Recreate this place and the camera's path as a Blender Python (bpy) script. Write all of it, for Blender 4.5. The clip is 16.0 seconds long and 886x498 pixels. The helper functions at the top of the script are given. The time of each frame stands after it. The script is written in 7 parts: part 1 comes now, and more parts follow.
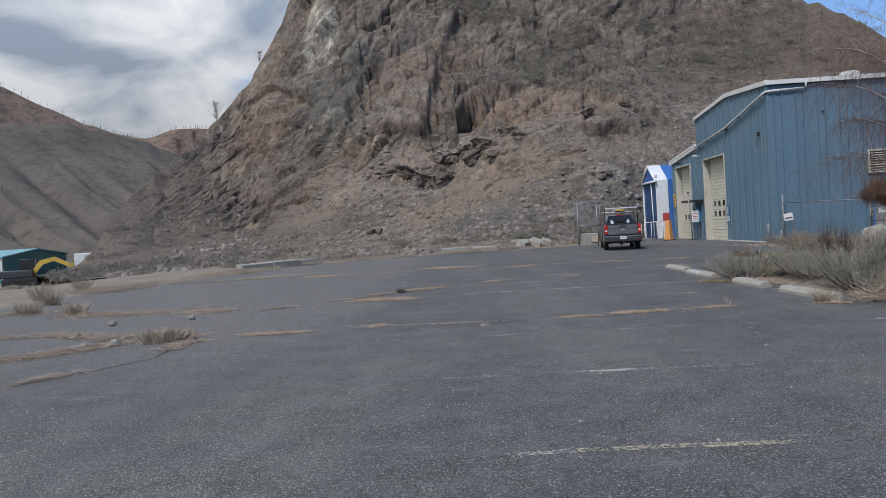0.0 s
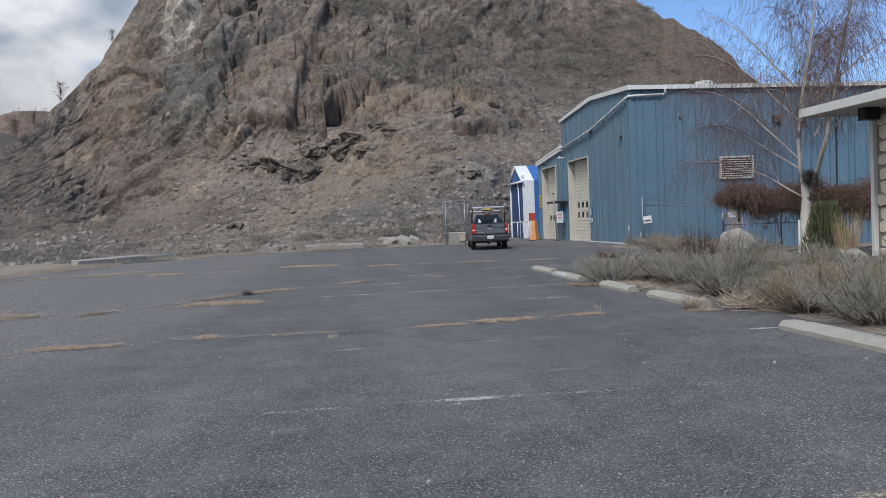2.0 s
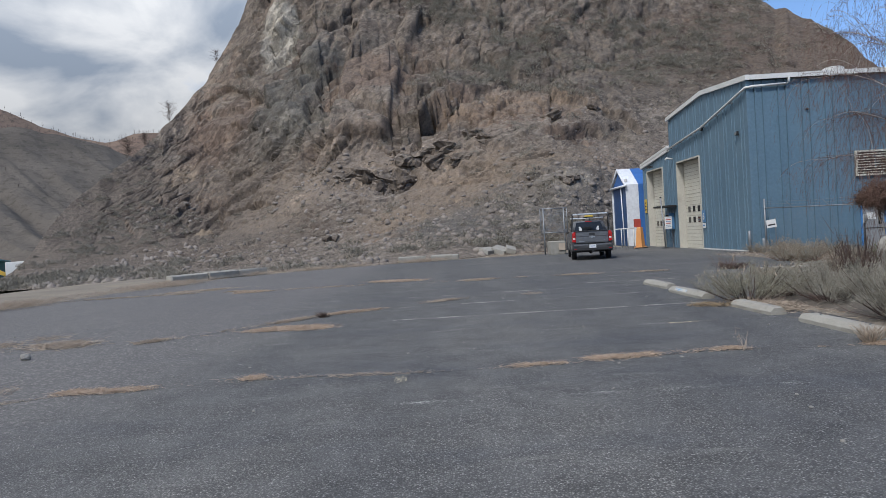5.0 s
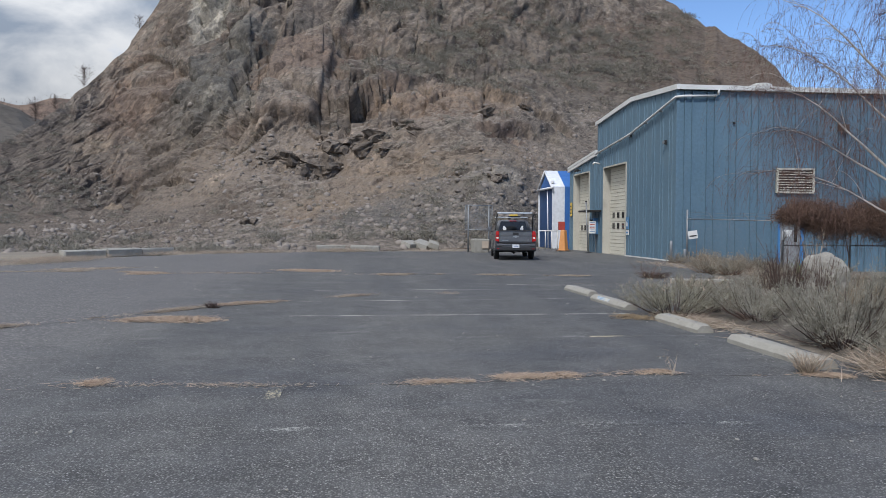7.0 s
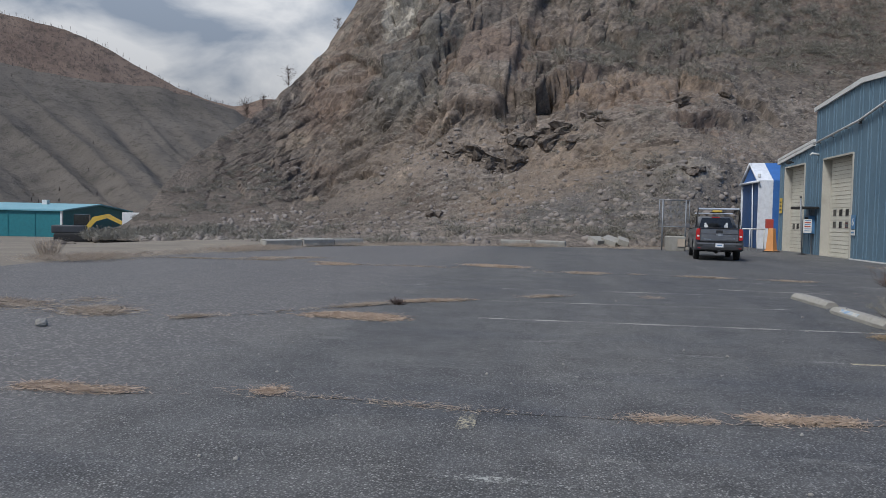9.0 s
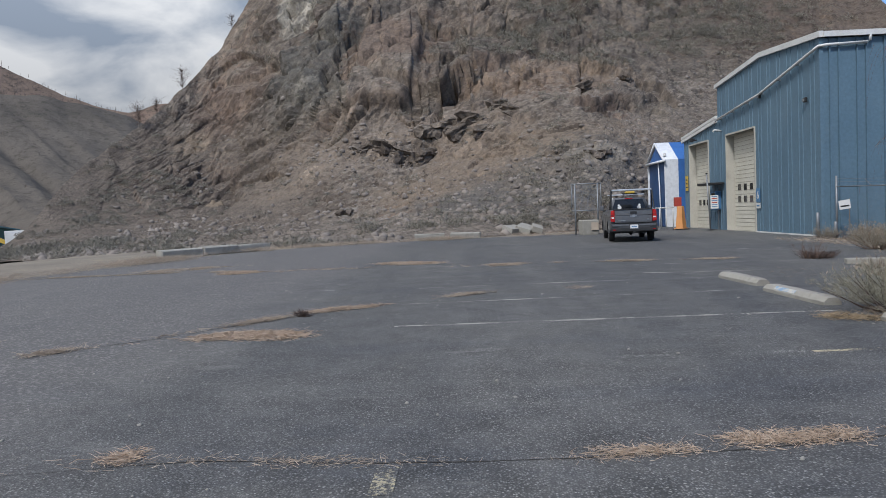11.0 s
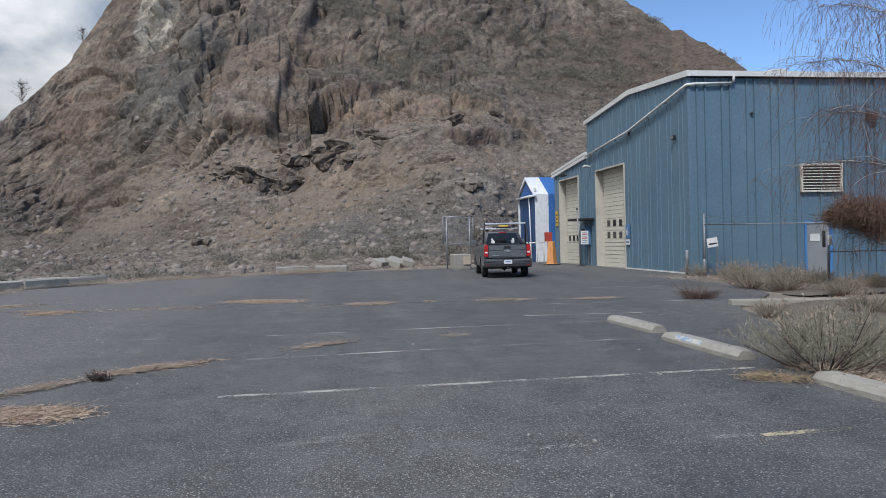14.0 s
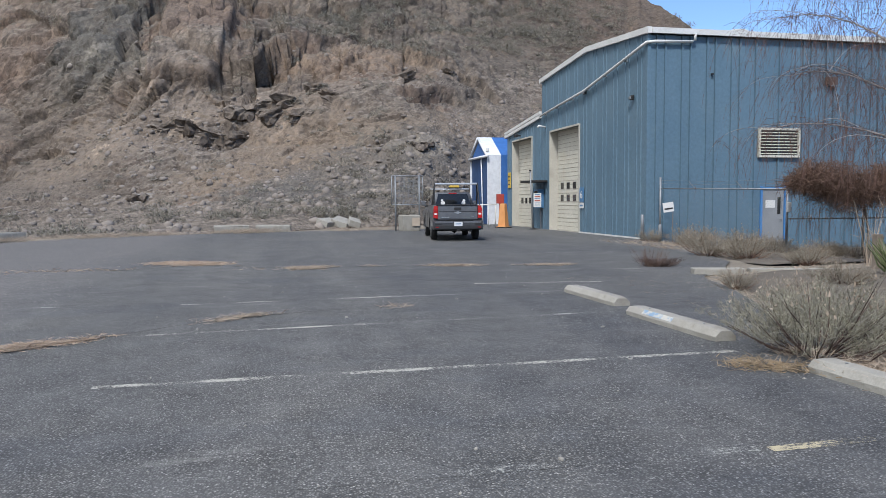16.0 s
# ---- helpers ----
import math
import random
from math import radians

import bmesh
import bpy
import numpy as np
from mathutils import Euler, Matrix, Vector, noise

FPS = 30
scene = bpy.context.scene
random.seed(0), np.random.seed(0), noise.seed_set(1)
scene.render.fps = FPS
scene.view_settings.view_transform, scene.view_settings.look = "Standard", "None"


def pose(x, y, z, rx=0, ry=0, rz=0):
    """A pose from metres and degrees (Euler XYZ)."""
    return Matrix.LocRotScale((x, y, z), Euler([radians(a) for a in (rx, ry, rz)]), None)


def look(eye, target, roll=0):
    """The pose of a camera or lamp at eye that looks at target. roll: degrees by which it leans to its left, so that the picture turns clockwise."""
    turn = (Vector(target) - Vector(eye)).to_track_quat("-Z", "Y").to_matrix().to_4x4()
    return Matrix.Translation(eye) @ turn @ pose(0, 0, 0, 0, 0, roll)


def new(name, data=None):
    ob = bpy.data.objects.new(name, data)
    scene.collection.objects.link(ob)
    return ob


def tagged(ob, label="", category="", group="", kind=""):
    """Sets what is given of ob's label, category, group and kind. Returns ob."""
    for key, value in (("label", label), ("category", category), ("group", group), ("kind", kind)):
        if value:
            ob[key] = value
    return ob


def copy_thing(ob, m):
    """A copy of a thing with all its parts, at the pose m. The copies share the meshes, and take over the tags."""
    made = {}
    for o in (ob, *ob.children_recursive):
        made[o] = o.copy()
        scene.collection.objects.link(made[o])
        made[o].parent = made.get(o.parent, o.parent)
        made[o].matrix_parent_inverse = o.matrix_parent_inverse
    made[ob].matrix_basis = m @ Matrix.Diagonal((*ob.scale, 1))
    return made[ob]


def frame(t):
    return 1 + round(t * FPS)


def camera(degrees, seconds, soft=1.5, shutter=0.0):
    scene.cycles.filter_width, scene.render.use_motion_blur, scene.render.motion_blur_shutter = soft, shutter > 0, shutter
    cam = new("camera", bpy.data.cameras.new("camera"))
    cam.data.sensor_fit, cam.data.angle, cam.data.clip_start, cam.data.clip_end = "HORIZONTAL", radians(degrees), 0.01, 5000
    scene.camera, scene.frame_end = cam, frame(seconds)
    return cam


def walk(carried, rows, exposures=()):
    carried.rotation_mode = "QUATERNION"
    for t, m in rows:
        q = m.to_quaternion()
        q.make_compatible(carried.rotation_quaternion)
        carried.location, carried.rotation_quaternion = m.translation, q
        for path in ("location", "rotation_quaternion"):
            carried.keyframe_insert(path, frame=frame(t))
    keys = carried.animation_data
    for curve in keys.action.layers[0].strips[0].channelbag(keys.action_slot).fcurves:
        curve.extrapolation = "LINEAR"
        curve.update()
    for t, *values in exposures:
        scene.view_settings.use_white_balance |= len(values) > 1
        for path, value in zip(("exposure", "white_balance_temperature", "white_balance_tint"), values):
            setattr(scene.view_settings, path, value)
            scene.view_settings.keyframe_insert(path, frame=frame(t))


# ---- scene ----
cam = camera(62.0, 16.0, 0.8)
UNIT = 1.13  # metres for one unit of the plan: a wheel stop is 1.8 m, a stall 2.6 m
PATH = [
    (0, (-1.524, -1.399, 1.325), (-1.614, 0.598, 1.276), -3.4),
    (0.5, (-1.506, -1.102, 1.296), (-1.423, 0.896, 1.24), -3.0),
    (1, (-1.47, -0.744, 1.324), (-1.25, 1.243, 1.26), -2.7),
    (1.5, (-1.335, -0.446, 1.322), (-1.075, 1.536, 1.256), -2.4),
    (2, (-1.257, -0.146, 1.314), (-0.998, 1.835, 1.24), -2.3),
    (2.5, (-1.28, 0.195, 1.338), (-1.119, 2.187, 1.259), -2.0),
    (3, (-1.172, 0.484, 1.347), (-1.108, 2.481, 1.269), -2.9),
    (3.5, (-1.081, 0.767, 1.348), (-1.097, 2.766, 1.277), -4.1),
    (4, (-1.124, 1.1, 1.353), (-1.149, 3.099, 1.291), -3.9),
    (4.2, (-1.106, 1.236, 1.342), (-1.127, 3.235, 1.283), -3.9),
    (6.3, (-0.71, 2.395, 1.359), (-0.669, 4.395, 1.351), -1.9),
    (6.5, (-0.679, 2.506, 1.359), (-0.619, 4.505, 1.347), -1.6),
    (7, (-0.709, 2.822, 1.335), (-0.514, 4.812, 1.273), 0.3),
    (7.5, (-0.753, 3.137, 1.339), (-0.49, 5.117, 1.235), 0.8),
    (8, (-0.761, 3.446, 1.352), (-0.615, 5.438, 1.261), 1.1),
    (8.5, (-0.83, 3.689, 1.337), (-0.999, 5.68, 1.251), 1.1),
    (8.7, (-0.887, 3.798, 1.334), (-1.178, 5.775, 1.252), 1.2),
    (10.8, (-1.065, 5.008, 1.325), (-1.225, 6.999, 1.229), -2.1),
    (11, (-1.02, 5.134, 1.327), (-1.081, 7.13, 1.228), -2.3),
    (11.5, (-0.887, 5.437, 1.36), (-0.827, 7.434, 1.265), -2.7),
    (12, (-0.948, 5.804, 1.345), (-0.782, 7.797, 1.296), -1.6),
    (12.5, (-0.93, 6.132, 1.332), (-0.674, 8.115, 1.286), -1.6),
    (13, (-0.841, 6.481, 1.331), (-0.562, 8.461, 1.298), -1.7),
    (13.5, (-0.848, 6.736, 1.33), (-0.559, 8.714, 1.299), -1.4),
    (14, (-0.837, 7.017, 1.348), (-0.546, 8.995, 1.324), -1.4),
    (14.5, (-0.738, 7.315, 1.336), (-0.446, 9.293, 1.299), -1.1),
    (15, (-0.676, 7.589, 1.316), (-0.358, 9.56, 1.198), -0.9),
    (15.5, (-0.639, 7.918, 1.329), (-0.25, 9.875, 1.203), -0.6),
    (16, (-0.528, 8.191, 1.319), (-0.109, 10.142, 1.188), -0.4),
]
EXPOSURE = [(0, 0.11), (1, 0.14), (1.5, 0.28), (2.5, 0.16), (3.5, 0.28), (4.2, 0.22), (6.5, 0.16), (7.5, 0.34), (8.2, 0.16), (8.7, 0.0), (11, 0.14), (12.5, 0.24), (13.5, 0.28), (14.5, 0.16), (15, 0.46), (16, 0.51)]
walk(cam, [(t, look(Vector(eye) * UNIT, Vector(target) * UNIT, roll)) for t, eye, target, roll in PATH], [(t, s, 6380, 10) for t, s in EXPOSURE])

# ---- sky, sun ----
SUN_EL, SUN_ROT = radians(48), radians(205)
world = bpy.data.worlds.new("world")
scene.world = world
world.use_nodes = True


def nd(nt, kind, ins=None, **props):
    """A node with its inputs set to values or linked to sockets."""
    n = nt.nodes.new(kind)
    for k, v in props.items():
        setattr(n, k, v)
    for k, v in (ins or {}).items():
        if isinstance(v, bpy.types.NodeSocket):
            nt.links.new(v, n.inputs[k])
        else:
            n.inputs[k].default_value = v
    return n


def ramp(nt, fac, a, b, ca=(0, 0, 0, 1), cb=(1, 1, 1, 1)):
    n = nd(nt, "ShaderNodeValToRGB", {"Fac": fac})
    n.color_ramp.elements[0].position, n.color_ramp.elements[0].color = a, ca
    n.color_ramp.elements[1].position, n.color_ramp.elements[1].color = b, cb
    return n.outputs[0]


def mixc(nt, fac, a, b, blend="MIX"):
    n = nd(nt, "ShaderNodeMix", data_type="RGBA", blend_type=blend)
    for i, v in ((0, fac), (6, a), (7, b)):
        if isinstance(v, bpy.types.NodeSocket):
            nt.links.new(v, n.inputs[i])
        else:
            n.inputs[i].default_value = v
    return n.outputs[2]


def math_(nt, op, a, b=0.0, c=0.0):
    return nd(nt, "ShaderNodeMath", {0: a, 1: b, 2: c}, operation=op).outputs[0]


nt = world.node_tree
nt.nodes.clear()
sky = nd(nt, "ShaderNodeTexSky", sky_type="NISHITA", sun_disc=False, sun_elevation=SUN_EL, sun_rotation=SUN_ROT,
         air_density=0.75, dust_density=0.0, ozone_density=5.0)
way = nd(nt, "ShaderNodeTexCoord").outputs["Generated"]
sep = nd(nt, "ShaderNodeSeparateXYZ", {0: way})
up = math_(nt, "ADD", math_(nt, "MAXIMUM", sep.outputs[2], 0.0), 0.34)
flat = nd(nt, "ShaderNodeCombineXYZ", {0: math_(nt, "DIVIDE", sep.outputs[0], up), 1: math_(nt, "DIVIDE", sep.outputs[1], up), 2: 0.3})
puff = nd(nt, "ShaderNodeTexNoise", {"Vector": flat.outputs[0], "Scale": 1.15, "Detail": 9.0, "Roughness": 0.55, "Distortion": 0.25})
grey = nd(nt, "ShaderNodeTexNoise", {"Vector": flat.outputs[0], "Scale": 2.9, "Detail": 8.0, "Roughness": 0.52, "Distortion": 0.35})
lean = math_(nt, "MULTIPLY_ADD", sep.outputs[0], -0.68, -0.035)
cover = ramp(nt, math_(nt, "ADD", puff.outputs[0], lean), 0.47, 0.60)
shade = ramp(nt, grey.outputs[0], 0.38, 0.60, (0.36, 0.43, 0.54, 1), (0.93, 0.95, 0.98, 1))
bg_sky = nd(nt, "ShaderNodeBackground", {"Color": sky.outputs[0], "Strength": 0.145})
high_ = math_(nt, "MULTIPLY_ADD", math_(nt, "MAXIMUM", sep.outputs[2], 0.0), 1.75, 0.31)
bg_cloud = nd(nt, "ShaderNodeBackground", {"Color": shade, "Strength": high_})
both = nd(nt, "ShaderNodeMixShader", {0: cover, 1: bg_sky.outputs[0], 2: bg_cloud.outputs[0]})
nd(nt, "ShaderNodeOutputWorld", {0: both.outputs[0]})

sun = new("sun", bpy.data.lights.new("sun", "SUN"))
sun.data.energy, sun.data.angle, sun.data.color = 2.55, radians(10), (1.0, 0.975, 0.94)
sun_dir = Vector((math.sin(SUN_ROT) * math.cos(SUN_EL), math.cos(SUN_ROT) * math.cos(SUN_EL), math.sin(SUN_EL)))
sun.matrix_world = look(sun_dir * 60, (0, 0, 0))


# ---- materials ----
def material(name):
    m = bpy.data.materials.new(name)
    m.use_nodes = True
    t = m.node_tree
    return m, t, t.nodes["Principled BSDF"], nd(t, "ShaderNodeTexCoord").outputs["Object"]


def set_bump(t, p, height, strength, distance):
    b = nd(t, "ShaderNodeBump", {"Strength": strength, "Distance": distance, "Height": height})
    t.links.new(b.outputs[0], p.inputs["Normal"])


def noise_of(t, vec, scale, detail=5.0, rough=0.6):
    return nd(t, "ShaderNodeTexNoise", {"Vector": vec, "Scale": scale, "Detail": detail, "Roughness": rough}).outputs[0]


def c4(c):
    return (c[0], c[1], c[2], 1.0)


def plain(name, a, b, scale=3.0, rough=0.8, metal=0.0, fine=40.0, bump=0.3, dist=0.004, dirt=None, dirt_at=(0.55, 0.75), random_tint=0.0):
    """Two tones mixed by noise, a fine grain, and optional blotches of dirt."""
    m, t, p, o = material(name)
    col = mixc(t, ramp(t, noise_of(t, o, scale), 0.3, 0.7), c4(a), c4(b))
    grain = noise_of(t, o, fine, 3.0)
    col = mixc(t, 0.35, col, ramp(t, grain, 0.25, 0.75, (0.35, 0.35, 0.35, 1), (1, 1, 1, 1)), "MULTIPLY")
    if dirt:
        col = mixc(t, ramp(t, noise_of(t, o, scale * 0.6, 8.0, 0.7), *dirt_at), col, c4(dirt))
    if random_tint:
        r = nd(t, "ShaderNodeObjectInfo").outputs["Random"]
        col = mixc(t, random_tint, col, ramp(t, r, 0, 1, (0.45, 0.45, 0.45, 1), (1, 1, 1, 1)), "MULTIPLY")
    t.links.new(col, p.inputs["Base Color"])
    p.inputs["Roughness"].default_value, p.inputs["Metallic"].default_value = rough, metal
    if bump:
        set_bump(t, p, grain, bump, dist)
    return m


def island(name, a, b, rough=0.85):
    """For tufts and leaves: each blade takes a tone between a and b."""
    m, t, p, o = material(name)
    r = nd(t, "ShaderNodeNewGeometry").outputs["Random Per Island"]
    col = mixc(t, r, c4(a), c4(b))
    col = mixc(t, 0.4, col, ramp(t, noise_of(t, o, 1.7), 0.3, 0.7, (0.55, 0.55, 0.55, 1), (1, 1, 1, 1)), "MULTIPLY")
    t.links.new(col, p.inputs["Base Color"])
    p.inputs["Roughness"].default_value = rough
    return m


def asphalt_nodes(t, o):
    """Colour and height of old asphalt with exposed stones."""
    warp = nd(t, "ShaderNodeVectorMath", {0: o, 1: nd(t, "ShaderNodeTexNoise", {"Vector": o, "Scale": 0.6, "Detail": 4.0}).outputs["Color"]}, operation="ADD").outputs[0]
    chips = nd(t, "ShaderNodeTexVoronoi", {"Vector": o, "Scale": 80.0})
    chipr = nd(t, "ShaderNodeSeparateColor", {0: chips.outputs["Color"]}).outputs[0]
    stone = ramp(t, chipr, 0.0, 1.0, (0.036, 0.036, 0.037, 1), (0.225, 0.222, 0.210, 1))
    bright = mixc(t, ramp(t, chipr, 0.92, 0.97), stone, (0.36, 0.35, 0.33, 1))
    tar = ramp(t, chips.outputs["Distance"], 0.25, 0.62)
    col = mixc(t, tar, bright, (0.042, 0.041, 0.039, 1))
    big = ramp(t, noise_of(t, warp, 0.22, 5.0, 0.6), 0.35, 0.65)
    col = mixc(t, big, mixc(t, 1.0, col, (0.86, 0.87, 0.91, 1), "MULTIPLY"), mixc(t, 1.0, col, (1.20, 1.18, 1.14, 1), "MULTIPLY"))
    mid = ramp(t, noise_of(t, o, 2.1, 6.0, 0.65), 0.35, 0.72)
    col = mixc(t, math_(t, "MULTIPLY", mid, 0.40), col, (0.165, 0.163, 0.160, 1))
    worn_way = nd(t, "ShaderNodeVectorMath", {0: warp, 1: (0.9, 0.10, 1.0)}, operation="MULTIPLY").outputs[0]
    streak = noise_of(t, worn_way, 1.0, 6.0, 0.6)
    col = mixc(t, 0.8, col, ramp(t, streak, 0.34, 0.66, (0.74, 0.755, 0.80, 1), (1.18, 1.17, 1.16, 1)), "MULTIPLY")
    sealed = ramp(t, nd(t, "ShaderNodeTexNoise", {"Vector": nd(t, "ShaderNodeVectorMath", {0: o, 1: (0.32, 0.75, 1.0)}, operation="MULTIPLY").outputs[0], "Scale": 1.0, "Detail": 7.0, "Roughness": 0.62}).outputs[0], 0.52, 0.66)
    col = mixc(t, math_(t, "MULTIPLY", sealed, 0.55), col, mixc(t, 1.0, col, (0.68, 0.73, 0.83, 1), "MULTIPLY"))
    scuff = ramp(t, nd(t, "ShaderNodeTexNoise", {"Vector": nd(t, "ShaderNodeVectorMath", {0: o, 1: (0.7, 2.6, 1.0)}, operation="MULTIPLY").outputs[0], "Scale": 1.0, "Detail": 8.0, "Roughness": 0.7}).outputs[0], 0.60, 0.72)
    col = mixc(t, math_(t, "MULTIPLY", scuff, 0.40), col, (0.27, 0.262, 0.245, 1))
    grit = nd(t, "ShaderNodeTexVoronoi", {"Vector": o, "Scale": 42.0})
    gritr = nd(t, "ShaderNodeSeparateColor", {0: grit.outputs["Color"]})
    near_ = ramp(t, grit.outputs["Distance"], 0.26, 0.36, (1, 1, 1, 1), (0, 0, 0, 1))
    patch = ramp(t, noise_of(t, o, 0.9, 5.0, 0.65), 0.42, 0.62)
    pale = math_(t, "MULTIPLY", ramp(t, gritr.outputs[0], 0.86, 0.90), math_(t, "MULTIPLY", near_, math_(t, "MULTIPLY_ADD", patch, 0.7, 0.25)))
    dark = math_(t, "MULTIPLY", ramp(t, gritr.outputs[1], 0.90, 0.93), near_)
    col = mixc(t, math_(t, "MULTIPLY", pale, 0.85), col, (0.33, 0.32, 0.30, 1))
    col = mixc(t, math_(t, "MULTIPLY", dark, 0.8), col, (0.022, 0.022, 0.024, 1))
    x = nd(t, "ShaderNodeSeparateXYZ", {0: warp}).outputs[0]
    gravel = ramp(t, math_(t, "MULTIPLY_ADD", x, -0.10, 0.0), 0.27, 0.42)
    gravel = math_(t, "MULTIPLY", gravel, ramp(t, math_(t, "MULTIPLY", nd(t, "ShaderNodeSeparateXYZ", {0: warp}).outputs[1], 0.1), 0.55, 0.95))
    peb = nd(t, "ShaderNodeTexVoronoi", {"Vector": o, "Scale": 26.0})
    pebr = nd(t, "ShaderNodeSeparateColor", {0: peb.outputs["Color"]}).outputs[1]
    pebc = ramp(t, pebr, 0.1, 1.0, (0.105, 0.098, 0.096, 1), (0.33, 0.305, 0.285, 1))
    pebc = mixc(t, ramp(t, peb.outputs["Distance"], 0.2, 0.6), pebc, (0.098, 0.093, 0.092, 1))
    col = mixc(t, math_(t, "MULTIPLY", gravel, 0.62), col, pebc)
    edge = nd(t, "ShaderNodeTexVoronoi", {"Vector": warp, "Scale": 0.23}, feature="DISTANCE_TO_EDGE").outputs["Distance"]
    line = ramp(t, edge, 0.0, 0.0035, (1, 1, 1, 1), (0, 0, 0, 1))
    col = mixc(t, math_(t, "MULTIPLY", line, 0.22), col, (0.03, 0.028, 0.026, 1))
    high = math_(t, "SUBTRACT", math_(t, "MULTIPLY", chips.outputs["Distance"], -0.5), math_(t, "MULTIPLY", line, 0.3))
    return col, high


M = {}
m, t, p, o = material("asphalt")
col, high = asphalt_nodes(t, o)
t.links.new(col, p.inputs["Base Color"])
p.inputs["Roughness"].default_value = 0.82
set_bump(t, p, high, 0.9, 0.008)
M["asphalt"] = m


def paint_mat(name, tone, worn):
    m, t, p, o = material(name)
    col, high = asphalt_nodes(t, o)
    n1 = noise_of(t, o, 34.0, 6.0, 0.75)
    n2 = noise_of(t, o, 1.3, 4.0, 0.6)
    keep = ramp(t, math_(t, "ADD", math_(t, "MULTIPLY", n1, 0.7), math_(t, "MULTIPLY", n2, 0.6)), worn, worn + 0.07)
    t.links.new(mixc(t, keep, col, c4(tone)), p.inputs["Base Color"])
    p.inputs["Roughness"].default_value = 0.8
    set_bump(t, p, high, 0.5, 0.006)
    return m


M["paint_white"] = paint_mat("faded_white_paint", (0.40, 0.385, 0.335), 0.618)
M["paint_faint"] = paint_mat("worn_white_paint", (0.34, 0.34, 0.31), 0.705)
M["paint_yellow"] = paint_mat("faded_yellow_paint", (0.42, 0.37, 0.25), 0.665)
M["soil"] = plain("dry_soil", (0.17, 0.145, 0.115), (0.25, 0.215, 0.17), 0.35, 0.95, fine=22, bump=0.8, dist=0.02, dirt=(0.30, 0.25, 0.17))
M["garden"] = plain("garden_soil", (0.095, 0.08, 0.066), (0.16, 0.135, 0.108), 0.8, 0.95, fine=30, bump=0.9, dist=0.02, dirt=(0.19, 0.155, 0.11))
M["concrete"] = plain("weathered_concrete", (0.29, 0.275, 0.24), (0.38, 0.365, 0.325), 1.8, 0.9, fine=55, bump=0.6, dist=0.006, dirt=(0.20, 0.18, 0.15), dirt_at=(0.50, 0.68))
M["blue_wall"] = plain("blue_painted_steel", (0.100, 0.175, 0.240), (0.125, 0.205, 0.270), 0.5, 0.55, fine=9, bump=0.05, dist=0.003, dirt=(0.15, 0.21, 0.25), dirt_at=(0.56, 0.8), random_tint=0.07)
M["white_trim"] = plain("white_painted_metal", (0.62, 0.62, 0.60), (0.72, 0.72, 0.70), 1.2, 0.5, fine=30, bump=0.05, dirt=(0.42, 0.41, 0.38))
M["cream"] = plain("cream_door_steel", (0.58, 0.555, 0.47), (0.67, 0.645, 0.56), 0.9, 0.55, fine=14, bump=0.06, dirt=(0.45, 0.40, 0.30), dirt_at=(0.55, 0.8))
M["brown_metal"] = plain("brown_painted_metal", (0.10, 0.065, 0.05), (0.14, 0.09, 0.07), 3, 0.5, fine=30, bump=0.05)
M["groove"] = plain("dark_cream_groove", (0.24, 0.21, 0.16), (0.32, 0.29, 0.23), 2, 0.8, fine=30, bump=0)
M["jamb"] = plain("grey_cream_jamb", (0.42, 0.40, 0.35), (0.50, 0.48, 0.42), 1.4, 0.7, fine=25, bump=0.1, dirt=(0.3, 0.28, 0.24))
M["black"] = plain("black_plastic", (0.012, 0.012, 0.013), (0.022, 0.022, 0.024), 4, 0.5, fine=60, bump=0.1, dist=0.001)
M["galv"] = plain("galvanised_steel", (0.22, 0.235, 0.25), (0.30, 0.315, 0.33), 3, 0.55, 0.5, fine=50, bump=0.05, dist=0.001)
M["roof"] = plain("pale_metal_roof", (0.5, 0.5, 0.49), (0.6, 0.6, 0.58), 0.6, 0.5, fine=10, bump=0.05)
M["dark_glass"] = plain("dark_window_glass", (0.012, 0.014, 0.016), (0.02, 0.022, 0.025), 2, 0.08, fine=9, bump=0)
M["blue_frame"] = plain("bright_blue_paint", (0.06, 0.20, 0.46), (0.08, 0.24, 0.50), 2, 0.5, fine=30, bump=0.05)
M["grey_door"] = plain("grey_painted_door", (0.24, 0.25, 0.26), (0.29, 0.30, 0.31), 1.5, 0.5, fine=30, bump=0.04)


def part(name, bm, mat, parent, label=""):
    me = bpy.data.meshes.new(name)
    bm.to_mesh(me)
    bm.free()
    me.materials.append(mat if not isinstance(mat, str) else M[mat])
    ob = new(name, me)
    ob.parent = parent
    return tagged(ob, label) if label else ob


def smooth(ob):
    ob.data.polygons.foreach_set("use_smooth", [True] * len(ob.data.polygons))
    return ob


def mesh_of(name, verts, faces, mat, parent=None, soft=False):
    me = bpy.data.meshes.new(name)
    me.from_pydata(verts, [], faces)
    me.update()
    me.materials.append(M[mat] if isinstance(mat, str) else mat)
    ob = new(name, me)
    ob.parent = parent
    return smooth(ob) if soft else ob


def thing(name, label, category, group="", m=None, kind=""):
    ob = tagged(new(name), label, category, group, kind)
    if m is not None:
        ob.matrix_world = m
    return ob


